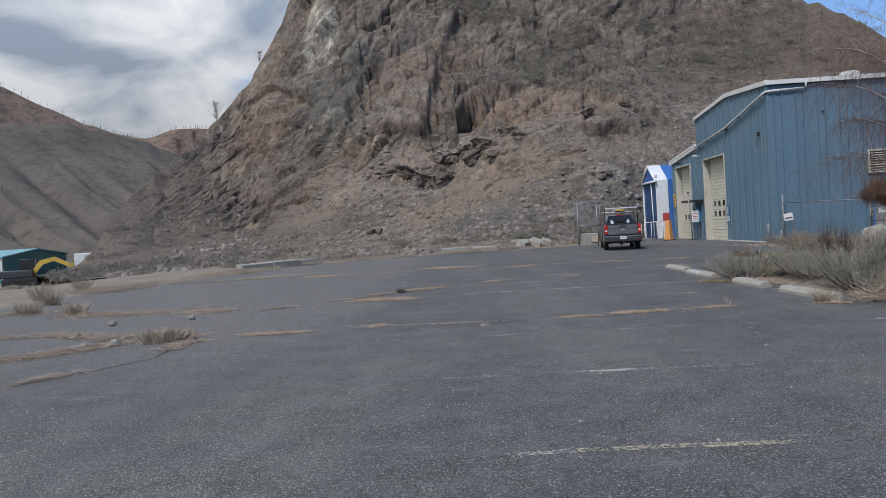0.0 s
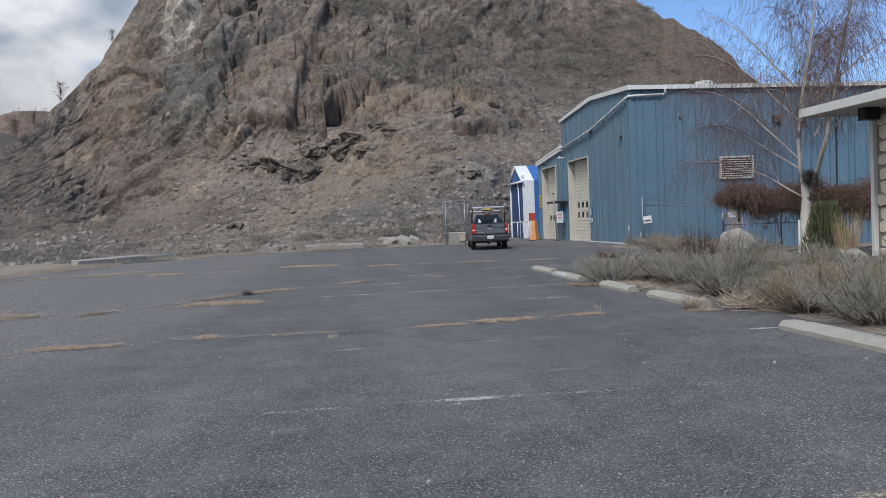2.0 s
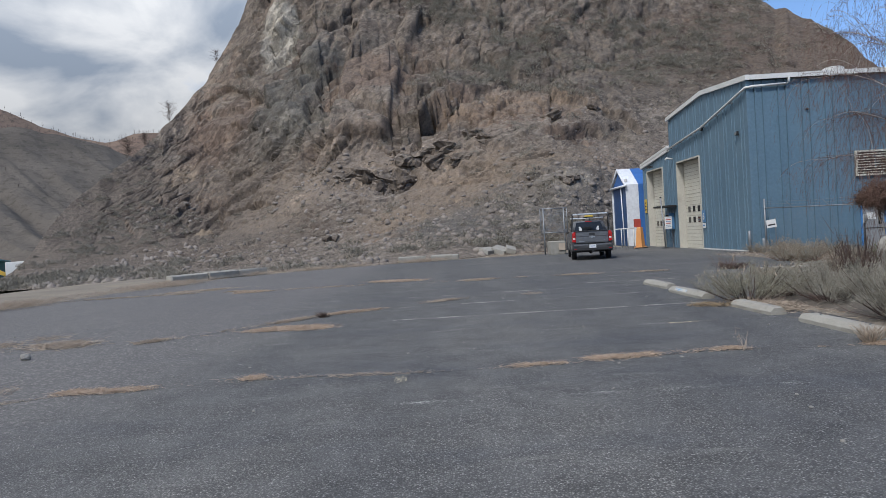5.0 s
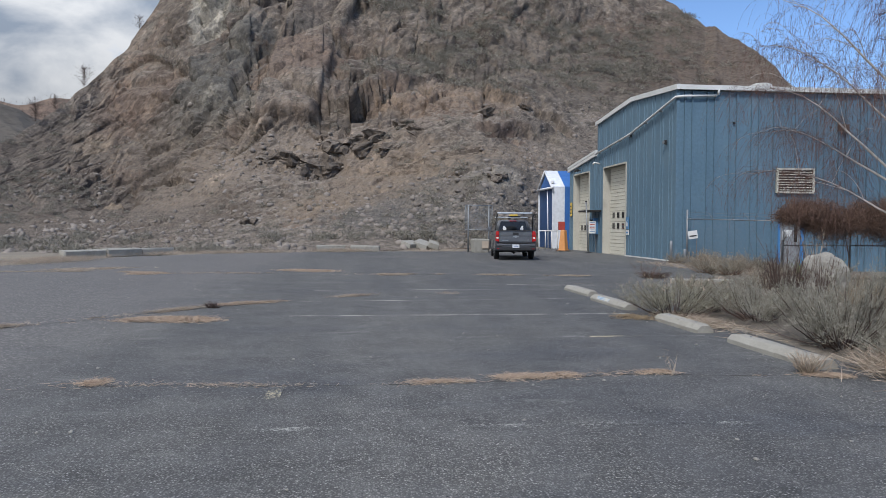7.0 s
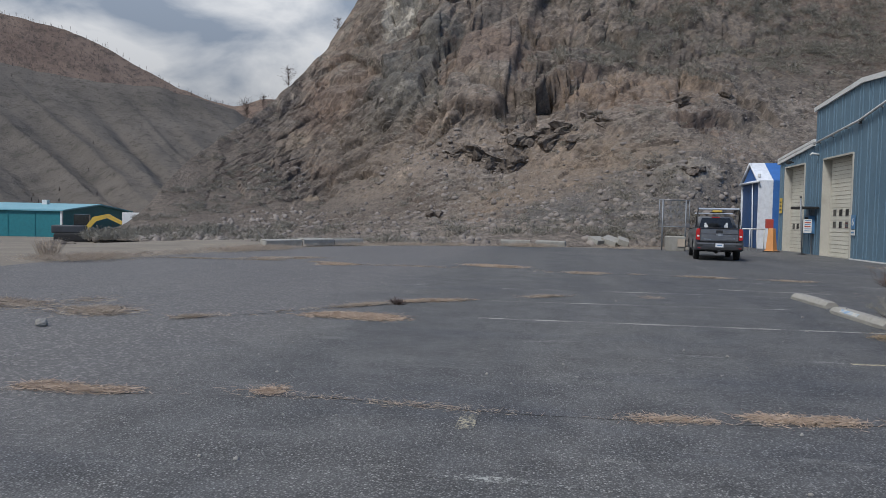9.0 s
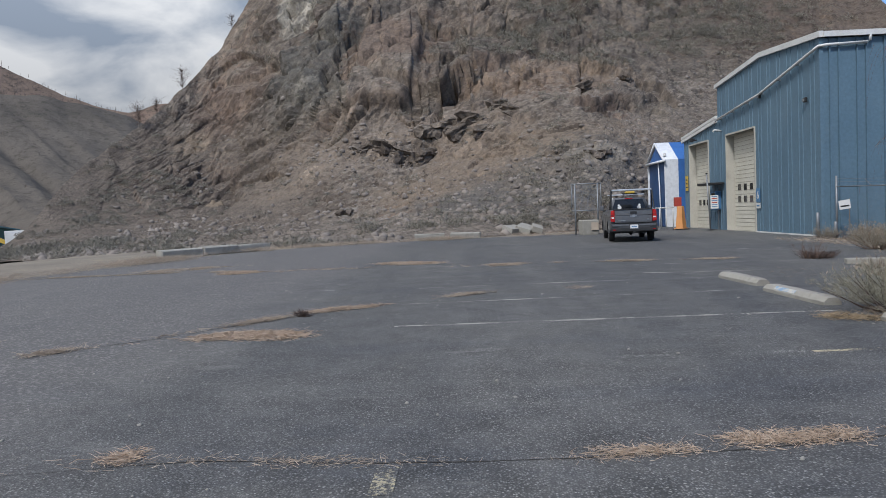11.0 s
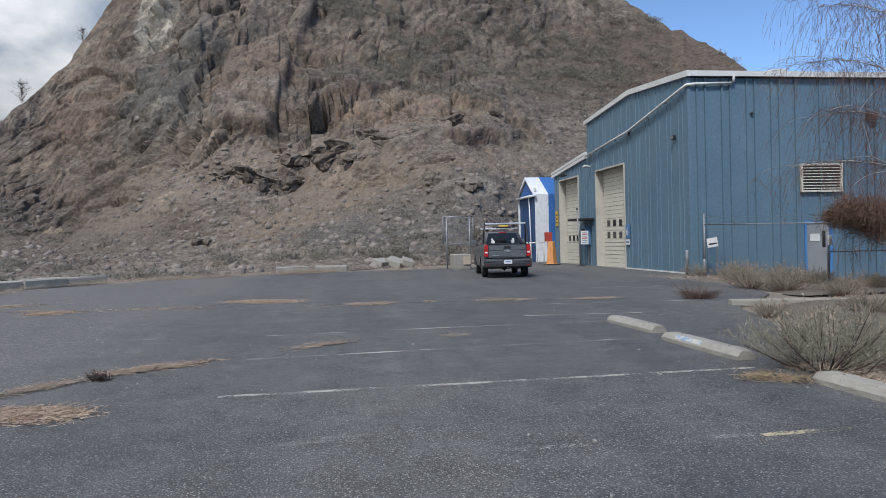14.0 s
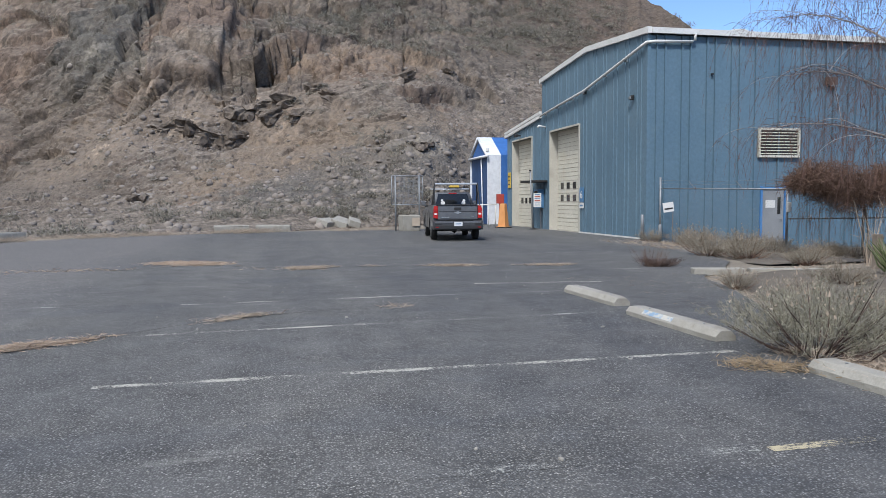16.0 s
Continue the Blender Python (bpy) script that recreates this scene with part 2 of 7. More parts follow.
def box(bm, x0, x1, y0, y1, z0, z1, bevel=0.0, m=None):
    made = bmesh.ops.create_cube(bm, size=1.0)["verts"]
    for v in made:
        v.co = Vector((x0 + (v.co.x + 0.5) * (x1 - x0), y0 + (v.co.y + 0.5) * (y1 - y0), z0 + (v.co.z + 0.5) * (z1 - z0)))
    if bevel:
        edges = list({e for v in made for e in v.link_edges})
        res = bmesh.ops.bevel(bm, geom=edges, offset=bevel, segments=2, affect="EDGES", profile=0.6)
        made = list({v for f in res["faces"] for v in f.verts} | {v for v in made if v.is_valid})
    if m is not None:
        bmesh.ops.transform(bm, matrix=m, verts=made)
    return bm


def tube(bm, pts, radii, seg=8, caps=True):
    """A round bar through points, with a radius at each."""
    pts = [Vector(q) for q in pts]
    rings = []
    for i, q in enumerate(pts):
        d = (pts[min(i + 1, len(pts) - 1)] - pts[max(i - 1, 0)]).normalized()
        a = d.cross(Vector((0.31, 0.17, 0.93)) if abs(d.z) < 0.9 else Vector((1, 0, 0))).normalized()
        b = d.cross(a)
        r = radii[i] if isinstance(radii, (list, tuple)) else radii
        rings.append([bm.verts.new(q + r * (math.cos(k * math.tau / seg) * a + math.sin(k * math.tau / seg) * b)) for k in range(seg)])
    for u, w in zip(rings, rings[1:]):
        for k in range(seg):
            bm.faces.new((u[k], u[(k + 1) % seg], w[(k + 1) % seg], w[k]))
    if caps:
        bm.faces.new(rings[0][::-1])
        bm.faces.new(rings[-1])
    return bm


def prism(bm, pts, axis, a, b):
    """A polygon given in the plane across an axis, extruded along it from a to b."""
    def put(u, v, w):
        return {"x": (w, u, v), "y": (u, w, v), "z": (u, v, w)}[axis]
    lo = [bm.verts.new(put(u, v, a)) for u, v in pts]
    hi = [bm.verts.new(put(u, v, b)) for u, v in pts]
    n = len(pts)
    bm.faces.new(lo)
    bm.faces.new(hi[::-1])
    for k in range(n):
        bm.faces.new((lo[k], hi[k], hi[(k + 1) % n], lo[(k + 1) % n]))
    bmesh.ops.recalc_face_normals(bm, faces=bm.faces[:])
    return bm


def B():
    return bmesh.new()


# ---- noise over arrays ----
TABLE = np.random.RandomState(7).rand(65536, 4)


def hashed(i):
    i = i.astype(np.int64)
    h = (i[..., 0] * 73856093) ^ (i[..., 1] * 19349663) ^ (i[..., 2] * 83492791)
    return TABLE[(h ^ (h >> 13)) & 65535]


def vnoise(q):
    i = np.floor(q)
    f = q - i
    f = f * f * (3 - 2 * f)
    out = np.zeros(q.shape[:-1])
    for dx in (0, 1):
        for dy in (0, 1):
            for dz in (0, 1):
                w = np.where(dx, f[..., 0], 1 - f[..., 0]) * np.where(dy, f[..., 1], 1 - f[..., 1]) * np.where(dz, f[..., 2], 1 - f[..., 2])
                out += w * hashed(i + np.array([dx, dy, dz]))[..., 0]
    return out


def fbm(q, octaves=5, gain=0.5):
    out, amp, tot = 0, 1.0, 0
    for k in range(octaves):
        out, tot = out + amp * vnoise(q * 2.03**k + 17.3 * k), tot + amp
        amp *= gain
    return out / tot


def cells(q):
    """Distance to the nearest and next cell point, and random numbers of the nearest cell."""
    i = np.floor(q)
    f1, f2 = np.full(q.shape[:-1], 9.0), np.full(q.shape[:-1], 9.0)
    own = np.zeros(q.shape[:-1] + (4,))
    rel = np.zeros(q.shape)
    for dx in (-1, 0, 1):
        for dy in (-1, 0, 1):
            for dz in (-1, 0, 1):
                c = i + np.array([dx, dy, dz])
                h = hashed(c)
                off = q - (c + h[..., 1:])
                d = np.sqrt((off**2).sum(-1))
                near = d < f1
                f2 = np.where(near, f1, np.minimum(f2, d))
                own = np.where(near[..., None], h, own)
                rel = np.where(near[..., None], off, rel)
                f1 = np.where(near, d, f1)
    return f1, f2, own, rel


def facets(q):
    """Broken blocks: each cell is a tilted plane, stepped against its neighbours."""
    f1, f2, own, rel = cells(q)
    crack = np.clip((f2 - f1) * 5, 0, 1)
    return (own[..., 0] - 0.5) + ((own[..., 1:] - 0.5) * rel).sum(-1) * 1.6 - 0.42 * (1 - crack)


def grid_faces(rows, cols):
    k = np.arange((rows - 1) * cols).reshape(rows - 1, cols)[:, :-1]
    return np.stack([k, k + 1, k + 1 + cols, k + cols], -1).reshape(-1, 4)


def sheet(name, verts, faces, mat, soft=True):
    me = bpy.data.meshes.new(name)
    me.vertices.add(len(verts))
    me.vertices.foreach_set("co", np.asarray(verts, np.float32).ravel())
    me.loops.add(faces.size)
    me.loops.foreach_set("vertex_index", faces.ravel().astype(np.int32))
    me.polygons.add(len(faces))
    n = faces.shape[1]
    me.polygons.foreach_set("loop_start", np.arange(0, faces.size, n, dtype=np.int32))
    me.polygons.foreach_set("loop_total", np.full(len(faces), n, np.int32))
    me.update(calc_edges=True)
    if soft:
        me.polygons.foreach_set("use_smooth", np.ones(len(faces), bool))
    me.materials.append(M[mat] if isinstance(mat, str) else mat)
    return new(name, me)


# ---- ground ----
def ease(a, b, v):
    u = np.clip((v - a) / (b - a), 0, 1)
    return u * u * (3 - 2 * u)


def ground_z(x, y):
    """The height of the bare ground: flat under the lot, falling beside the blue wall and towards the far valley."""
    garden = 0.10 * ease(0.3, 1.4, x - np.interp(y, [13.5, 15, 17, 19.8], [4.05, 4.65, 5.5, 6.6])) * ease(21.5, 19.5, y) - 0.38 * ease(10.8, 13.0, x) * ease(20.0, 27.0, y) * ease(34, 30, y)
    left = -1.5 * ease(-15, -45, x) * ease(10, 45, y)
    return -0.03 + garden + left


def lot_edge(y):
    """The east edge of the asphalt."""
    return np.interp(y, [13.5, 15, 17, 19.8, 20.2, 22, 26, 30.3], [4.05, 4.65, 5.5, 6.6, 7.2, 8.6, 10.0, 11.0])


xs = np.unique(np.r_[-2500, -900, -400, -200, -120, np.arange(-90, -16, 3.0), np.arange(-16, 24, 0.5), np.arange(24, 60, 3.0), 90, 150, 300, 900, 2500])
ys = np.unique(np.r_[-2500, -700, -200, -80, np.arange(-40, 0, 4.0), np.arange(0, 46, 0.5), np.arange(46, 110, 3.0), 150, 250, 500, 1000, 2500])
gx, gy = np.meshgrid(xs, ys)
gz = ground_z(gx, gy)
gz += np.where((gx < -13) | (gx > 4.4) | (gy > 42), 0.05 * (fbm(np.stack([gx, gy, 0 * gx], -1) * 0.9, 3) - 0.5), 0)
tagged(sheet("ground", np.stack([gx, gy, gz], -1).reshape(-1, 3), grid_faces(*gx.shape), "soil"),
       "bare dry tan soil with sparse dead grass", "ground", kind="structure")

# asphalt lot: an uneven edge, one sheet with a gentle swell
EDGE_L = [(-60, -15.0), (6, -15.0), (20, -13.8), (26, -12.5), (34, -11.0), (38, -8.2), (41, -3.0), (42, 6.0), (47, 9.5), (52, 9.5)]
ay = np.arange(-45, 47.01, 0.5)
left = np.interp(ay, [e[0] for e in EDGE_L], [e[1] for e in EDGE_L]) + (fbm(np.stack([0 * ay, ay * 0.7, 0 * ay], -1), 3) - 0.5) * 1.2
right = np.where(ay < 30.3, lot_edge(ay), 11.0)
right = right + np.where(ay < 19.8, 0.12 * (vnoise(np.stack([ay * 1.1, 0 * ay, 0 * ay], -1)) - 0.5), 0)
u = np.linspace(0, 1, 56)
ax_ = left[:, None] + (right - left)[:, None] * u
az_ = 0.0 * ax_
ay_ = np.repeat(ay[:, None], 56, 1)
tagged(sheet("road", np.stack([ax_, ay_, az_], -1).reshape(-1, 3), grid_faces(len(ay), 56), "asphalt"),
       "old grey asphalt parking lot with exposed gravel", "parking lot", kind="structure")

for x0, x1, y0, y1 in ((4.02, 11.1, 1.5, 19.75), (8.8, 19.0, 21.0, 30.25)):
    bx, by = np.meshgrid(np.arange(x0, x1 + 0.01, 0.25), np.arange(y0, y1 + 0.01, 0.25))
    bz = ground_z(bx, by) + 0.008 + 0.06 * (fbm(np.stack([bx, by, 0 * bx], -1) * 1.3, 3) - 0.35) * ease(0, 0.8, bx - x0) + 0.02
    bz = np.where((bx < x0 + 0.1) & (by < 20), -0.02, bz)
    bz = np.where(by < 20, -0.03 + (bz + 0.03) * ease(19.75, 19.1, by), bz)
    keep_low = ease(0.0, 0.5, bx - lot_edge(by))
    bz = -0.06 + (bz + 0.06) * keep_low
    tagged(sheet("ground_garden_bed", np.stack([bx, by, bz], -1).reshape(-1, 3), grid_faces(*bx.shape), "garden"),
           "dry brown planting bed soil with litter", "soil", kind="structure")

# ---- rock hill ----
EYE0 = np.array([-1.0, 4.0, 1.33])
CREST = [(-34, -1.6), (-31, -0.9), (-30, 0.4), (-28.5, 3.2), (-25.3, 5.5), (-22.5, 7.5), (-21.2, 8.6), (-18.1, 11.9), (-15.2, 15.6), (-14.1, 18.4),
         (-12, 21.5), (-8, 25), (0, 27), (8, 25.5), (15, 22), (20, 18.3), (22.3, 16.6), (24.8, 14.9), (28.3, 12.9), (30.5, 11), (32.2, 9), (36, 5.8), (42, 2.5), (48, 0.5)]
# distance over elevation, from the foot upwards, at seven bearings
FALL = {-34: [(-2, 50), (0, 64), (3, 78), (30, 140)], -26: [(-2.2, 40), (-0.8, 57), (1.4, 73), (6, 86), (30, 146)],
        -18: [(-2.3, 35), (-0.8, 57), (1.4, 76), (6, 90), (12, 103), (30, 150)], -10: [(-2.2, 35), (0, 57), (4.5, 68), (9, 72), (14, 87), (30, 118)],
        0: [(-2.0, 38), (-0.6, 43), (2, 54), (4, 64), (7, 67), (10, 71), (14, 87), (30, 118)], 10: [(-1.7, 44), (0, 46.5), (4.3, 53), (6.6, 61), (10, 70), (14, 88), (30, 124)],
        16: [(-1.5, 53), (0, 55), (4.3, 62), (7, 72), (10, 82), (14, 98), (30, 140)], 28: [(-1.3, 60), (4, 70), (8, 88), (12, 108), (16, 126), (30, 170)], 48: [(-1.2, 66), (4, 80), (30, 170)]}
COLS, ROWS, BACK = 800, 400, 10
bear = np.linspace(-34, 48, COLS)
keys = sorted(FALL)
v = np.linspace(0, 1, ROWS)
blur = np.exp(-0.5 * (np.arange(-40, 41) / 12.0) ** 2)
crest = np.convolve(np.pad(np.interp(bear, *zip(*CREST)), 40, mode="edge"), blur / blur.sum(), mode="valid")
top = crest + 0.7 * (fbm(np.stack([bear * 1.3, 0 * bear, 0 * bear], -1), 4) - 0.5) * (0.4 + 0.6 * ease(-24, -17, bear))
foot = np.interp(bear, keys, [FALL[k][0][0] for k in keys])
top, crest = np.maximum(top, foot + 0.2), np.maximum(crest, foot + 0.2)
el = foot + (top - foot) * v[:, None] ** 1.15
smooth_el = foot + (crest - foot) * v[:, None] ** 1.15
far = np.zeros_like(el)
for k0, k1 in zip(keys, keys[1:]):
    w = (bear - k0) / (k1 - k0)
    on = (w >= 0) & (w <= 1)
    r0 = np.interp(smooth_el[:, on], *zip(*FALL[k0]))
    r1 = np.interp(smooth_el[:, on], *zip(*FALL[k1]))
    far[:, on] = r0 + (r1 - r0) * w[on]
far = np.apply_along_axis(lambda row: np.convolve(np.pad(row, 40, mode="edge"), blur / blur.sum(), mode="valid"), 1, far)
th = np.radians(bear)[None, :] + 0 * el
HILL = np.stack([EYE0[0] + far * np.sin(th), EYE0[1] + far * np.cos(th), EYE0[2] + far * np.tan(np.radians(el))], -1)
du, dv = np.gradient(HILL, axis=1), np.gradient(HILL, axis=0)
nrm = np.cross(du, dv)
nrm /= np.linalg.norm(nrm, axis=-1, keepdims=True) + 1e-9
nrm *= np.sign((nrm * (EYE0 - HILL)).sum(-1, keepdims=True))
# how rocky: cliffs on the west and middle, smooth scree low down and on the east shoulder
wob = fbm(HILL * 0.07, 4) - 0.5
bb = bear[None, :] + 14 * wob
ee = el + 5 * (fbm(HILL * 0.05 + 40, 3) - 0.5)
brink = np.interp(bb, [-26, -20, -12, -5, 0, 5, 12, 20], [0.8, 2.0, 4.6, 6.0, 6.8, 9.2, 10.4, 14])
cliff = ease(-1.2, 2.2, ee - brink) * np.interp(bb, [-28, -22, -12, -3, 3, 8, 14, 21], [0.3, 0.55, 1, 1, 0.8, 0.6, 0.5, 0.08])
ledge = ease(0.55, 0.72, fbm(HILL * np.array([0.16, 0.16, 0.3]) + 71, 4)) * ease(1.5, 4.0, ee) * ease(18, 10, bb)
cliff = np.clip(cliff + 0.45 * ledge * (1 - cliff), 0, 1)
warp = np.stack([fbm(HILL * 0.11 + 5, 3), fbm(HILL * 0.11 + 60, 3), fbm(HILL * 0.11 + 90, 3)], -1) - 0.5
lay = HILL + warp * 3.0
# beds dip steeply: long axis leans to the east going up
tilt = lay @ np.array([[0.89, 0, 0.45], [0, 1, 0], [-0.45, 0, 0.89]]) * np.array([1.25, 0.9, 0.42])
face = ease(2.6, 2.1, np.abs(bear[None, :] + 5.3 - 0.42 * (el - 12.0))) * ease(8.6, 9.2, el) * ease(18.5, 17, el)
rock = 2.2 * facets(tilt * 0.10) + 1.05 * facets(tilt * 0.25 + 9) * (1 - 0.8 * face) + 0.46 * facets(tilt * 0.56 + 31) * (1 - 0.8 * face) + 0.20 * facets(tilt * 1.3 + 13) * (1 - 0.6 * face) + 0.10 * facets(lay * 1.7 + 3) + 1.3 * face
# on the west flank the ribs run down with the ridge
turned = bear[None, :] + 5 * wob
along = np.stack([0.62 * turned - 0.78 * el, 0.34 * (0.78 * turned + 0.62 * el), 0 * el], -1) * 1.3
ribs = 1.3 * facets(along * 0.30 + 2) + 0.8 * facets(along * 0.75 + 9) + 0.42 * facets(along * 1.7 + 31) + 0.2 * facets(along * 4.0 + 3)
west = ease(-9, -15, bb)
rock = rock * (1 - west) + ribs * west
gully = (np.abs(fbm(np.stack([HILL[..., 0] * 0.11 + HILL[..., 2] * 0.05, HILL[..., 1] * 0.03, HILL[..., 2] * 0.02], -1) + 8, 4) - 0.5) * -5 + 0.7)
scree = 0.9 * (fbm(HILL * 0.12, 4) - 0.5) + 0.22 * facets(HILL * 0.45 + 23) * ease(0.42, 0.6, fbm(HILL * 0.2 + 33, 3)) + 0.12 * facets(HILL * 0.9 + 3) + 0.07 * facets(HILL * 2.2 + 11)
lift = np.clip((top - foot) / 13, 0.30, 1)[None, :] * (cliff * (rock + 0.3 * gully) + (1 - cliff) * scree) * ease(0.0, 0.09, v)[:, None] * (0.22 + 0.78 * ease(1.0, 0.90, v))[:, None] * (0.55 + 0.45 * ease(-27, -19, bear))[None, :]
shape = HILL + nrm * lift[..., None]
shape[0, :, 2] = np.minimum(shape[0, :, 2], -0.25)
behind = []
for k in range(1, BACK + 1):
    s = k / BACK
    r = far[-1] + 60 * s
    behind.append(np.stack([EYE0[0] + r * np.sin(th[0]), EYE0[1] + r * np.cos(th[0]), shape[-1, :, 2] * (1 - s**1.5) - 1.5 * s], -1))
verts = np.concatenate([shape, np.array(behind)], 0)

m, t, p, o = material("hillside_rock")
nz = nd(t, "ShaderNodeSeparateXYZ", {0: nd(t, "ShaderNodeNewGeometry").outputs["True Normal"]}).outputs[2]
pos = nd(t, "ShaderNodeSeparateXYZ", {0: o})
n_big, n_mid, n_fine = noise_of(t, o, 0.055, 6.0, 0.62), noise_of(t, o, 0.42, 7.0, 0.68), noise_of(t, o, 2.6, 5.0, 0.7)
rockc = mixc(t, ramp(t, n_big, 0.36, 0.64), (0.112, 0.096, 0.086, 1), (0.190, 0.158, 0.134, 1))
rockc = mixc(t, ramp(t, n_mid, 0.36, 0.7), rockc, (0.165, 0.143, 0.126, 1))
rust = ramp(t, noise_of(t, o, 0.12, 5.0, 0.6), 0.52, 0.66)
rockc = mixc(t, math_(t, "MULTIPLY", rust, 0.5), rockc, (0.185, 0.126, 0.098, 1))
lich = ramp(t, noise_of(t, o, 0.2, 6.0, 0.7), 0.55, 0.68)
rockc = mixc(t, math_(t, "MULTIPLY", lich, 0.45), rockc, (0.142, 0.140, 0.126, 1))
screec = mixc(t, ramp(t, n_mid, 0.35, 0.68), (0.145, 0.126, 0.110, 1), (0.235, 0.203, 0.174, 1))
grit = nd(t, "ShaderNodeTexVoronoi", {"Vector": o, "Scale": 3.2})
gritr = nd(t, "ShaderNodeSeparateColor", {0: grit.outputs["Color"]}).outputs[0]
screec = mixc(t, 0.6, screec, ramp(t, gritr, 0.0, 1.0, (0.55, 0.54, 0.53, 1), (1.45, 1.43, 1.40, 1)), "MULTIPLY")
steep = ramp(t, math_(t, "ADD", nz, math_(t, "MULTIPLY_ADD", n_mid, 0.5, -0.25)), 0.55, 0.82)
col = mixc(t, steep, rockc, screec)


def spot(col, x, y, z, r, tone, amount=0.85, flat=(1, 1, 1)):
    """A stain with a ragged edge round a place on the hill."""
    d = nd(t, "ShaderNodeVectorMath", {0: o, 1: (x, y, z)}, operation="SUBTRACT").outputs[0]
    d = nd(t, "ShaderNodeVectorMath", {0: d, 1: flat}, operation="MULTIPLY").outputs[0]
    d = nd(t, "ShaderNodeVectorMath", {0: d}, operation="LENGTH").outputs["Value"]
    d = math_(t, "ADD", math_(t, "DIVIDE", d, r), math_(t, "MULTIPLY_ADD", n_mid, 1.5, -0.75))
    d = math_(t, "ADD", d, math_(t, "MULTIPLY_ADD", n_fine, 0.7, -0.35))
    return mixc(t, math_(t, "MULTIPLY", ramp(t, d, 0.75, 1.05, (1, 1, 1, 1), (0, 0, 0, 1)), amount), col, c4(tone))


def on_hill(b, e):
    i, j = np.unravel_index(np.argmin((bear[None, :] - b) ** 2 + (el - e) ** 2), el.shape)
    return shape[i, j]


for b, e, r, tone, amount, flat in [(-19.7, 5.6, 3.4, (0.40, 0.32, 0.24), 0.8, (1.7, 1, 0.5)), (-12.1, 15.6, 3.6, (0.40, 0.38, 0.34), 0.75, (1.2, 1, 0.5)),
                                    (6.5, 10.4, 5.5, (0.215, 0.163, 0.125), 0.55, (0.6, 1, 1.4)), (9.8, 4.4, 2.1, (0.46, 0.42, 0.36), 0.85, (0.7, 1, 1.1)),
                                    (-9.2, 0.3, 1.2, (0.38, 0.36, 0.34), 0.6, (1, 1, 1)), (-18.6, 1.3, 1.4, (0.46, 0.36, 0.25), 0.8, (1, 1, 0.8)),
                                    (-6.5, 5.5, 2.2, (0.40, 0.33, 0.26), 0.7, (1.4, 1, 0.7)), (3.5, 3.2, 7.0, (0.205, 0.160, 0.122), 0.5, (0.55, 1, 1.2)),
                                    (11, 2.0, 9.0, (0.112, 0.109, 0.106), 0.6, (0.6, 1, 1.2)), (-10.6, 12.0, 9, (0.108, 0.110, 0.105), 0.65, (1.2, 1, 0.6)), (-5.2, 12.5, 6, (0.175, 0.126, 0.100), 0.6, (1.0, 1, 0.6)), (1.0, 4.6, 4.5, (0.215, 0.168, 0.130), 0.5, (0.7, 1, 1.1)), (-1.6, 2.2, 4.0, (0.215, 0.170, 0.132), 0.5, (0.7, 1, 1.1)), (-17, 8.5, 6, (0.145, 0.104, 0.084), 0.5, (1.0, 1, 0.7)),
                                    (27, 11.5, 16, (0.122, 0.096, 0.080), 0.8, (0.7, 0.7, 1)), (13, 12.5, 12, (0.118, 0.100, 0.085), 0.6, (0.6, 0.8, 1.2)), (-23, 1.5, 14, (0.128, 0.106, 0.090), 0.6, (0.6, 0.5, 1.0)), (-6.5, 6.0, 6.5, (0.235, 0.198, 0.168), 0.55, (0.7, 1, 1.0)), (-12, 3.8, 6.0, (0.215, 0.178, 0.148), 0.5, (0.7, 1, 1.1)), (0.5, 7.2, 4.5, (0.230, 0.190, 0.160), 0.5, (0.7, 1, 1.1))]:
    col = spot(col, *on_hill(b, e), r, tone, amount, flat)
crk = nd(t, "ShaderNodeTexVoronoi", {"Vector": nd(t, "ShaderNodeVectorMath", {0: o, 1: nd(t, "ShaderNodeTexNoise", {"Vector": o, "Scale": 0.3, "Detail": 4.0}).outputs["Color"]}, operation="ADD").outputs[0], "Scale": 0.55}, feature="DISTANCE_TO_EDGE")
blk = nd(t, "ShaderNodeVectorRotate", {"Vector": o, "Axis": (0, 1, 0), "Angle": radians(-27)}, rotation_type="AXIS_ANGLE").outputs[0]
blk = nd(t, "ShaderNodeVectorMath", {0: blk, 1: (1.3, 1.0, 0.45)}, operation="MULTIPLY").outputs[0]
blk = nd(t, "ShaderNodeVectorMath", {0: blk, 1: nd(t, "ShaderNodeVectorMath", {0: nd(t, "ShaderNodeTexNoise", {"Vector": o, "Scale": 0.35, "Detail": 6.0, "Roughness": 0.65}).outputs["Color"], "Scale": 3.2}, operation="SCALE").outputs[0]}, operation="ADD").outputs[0]
rocky = math_(t, "SUBTRACT", 1.0, steep)
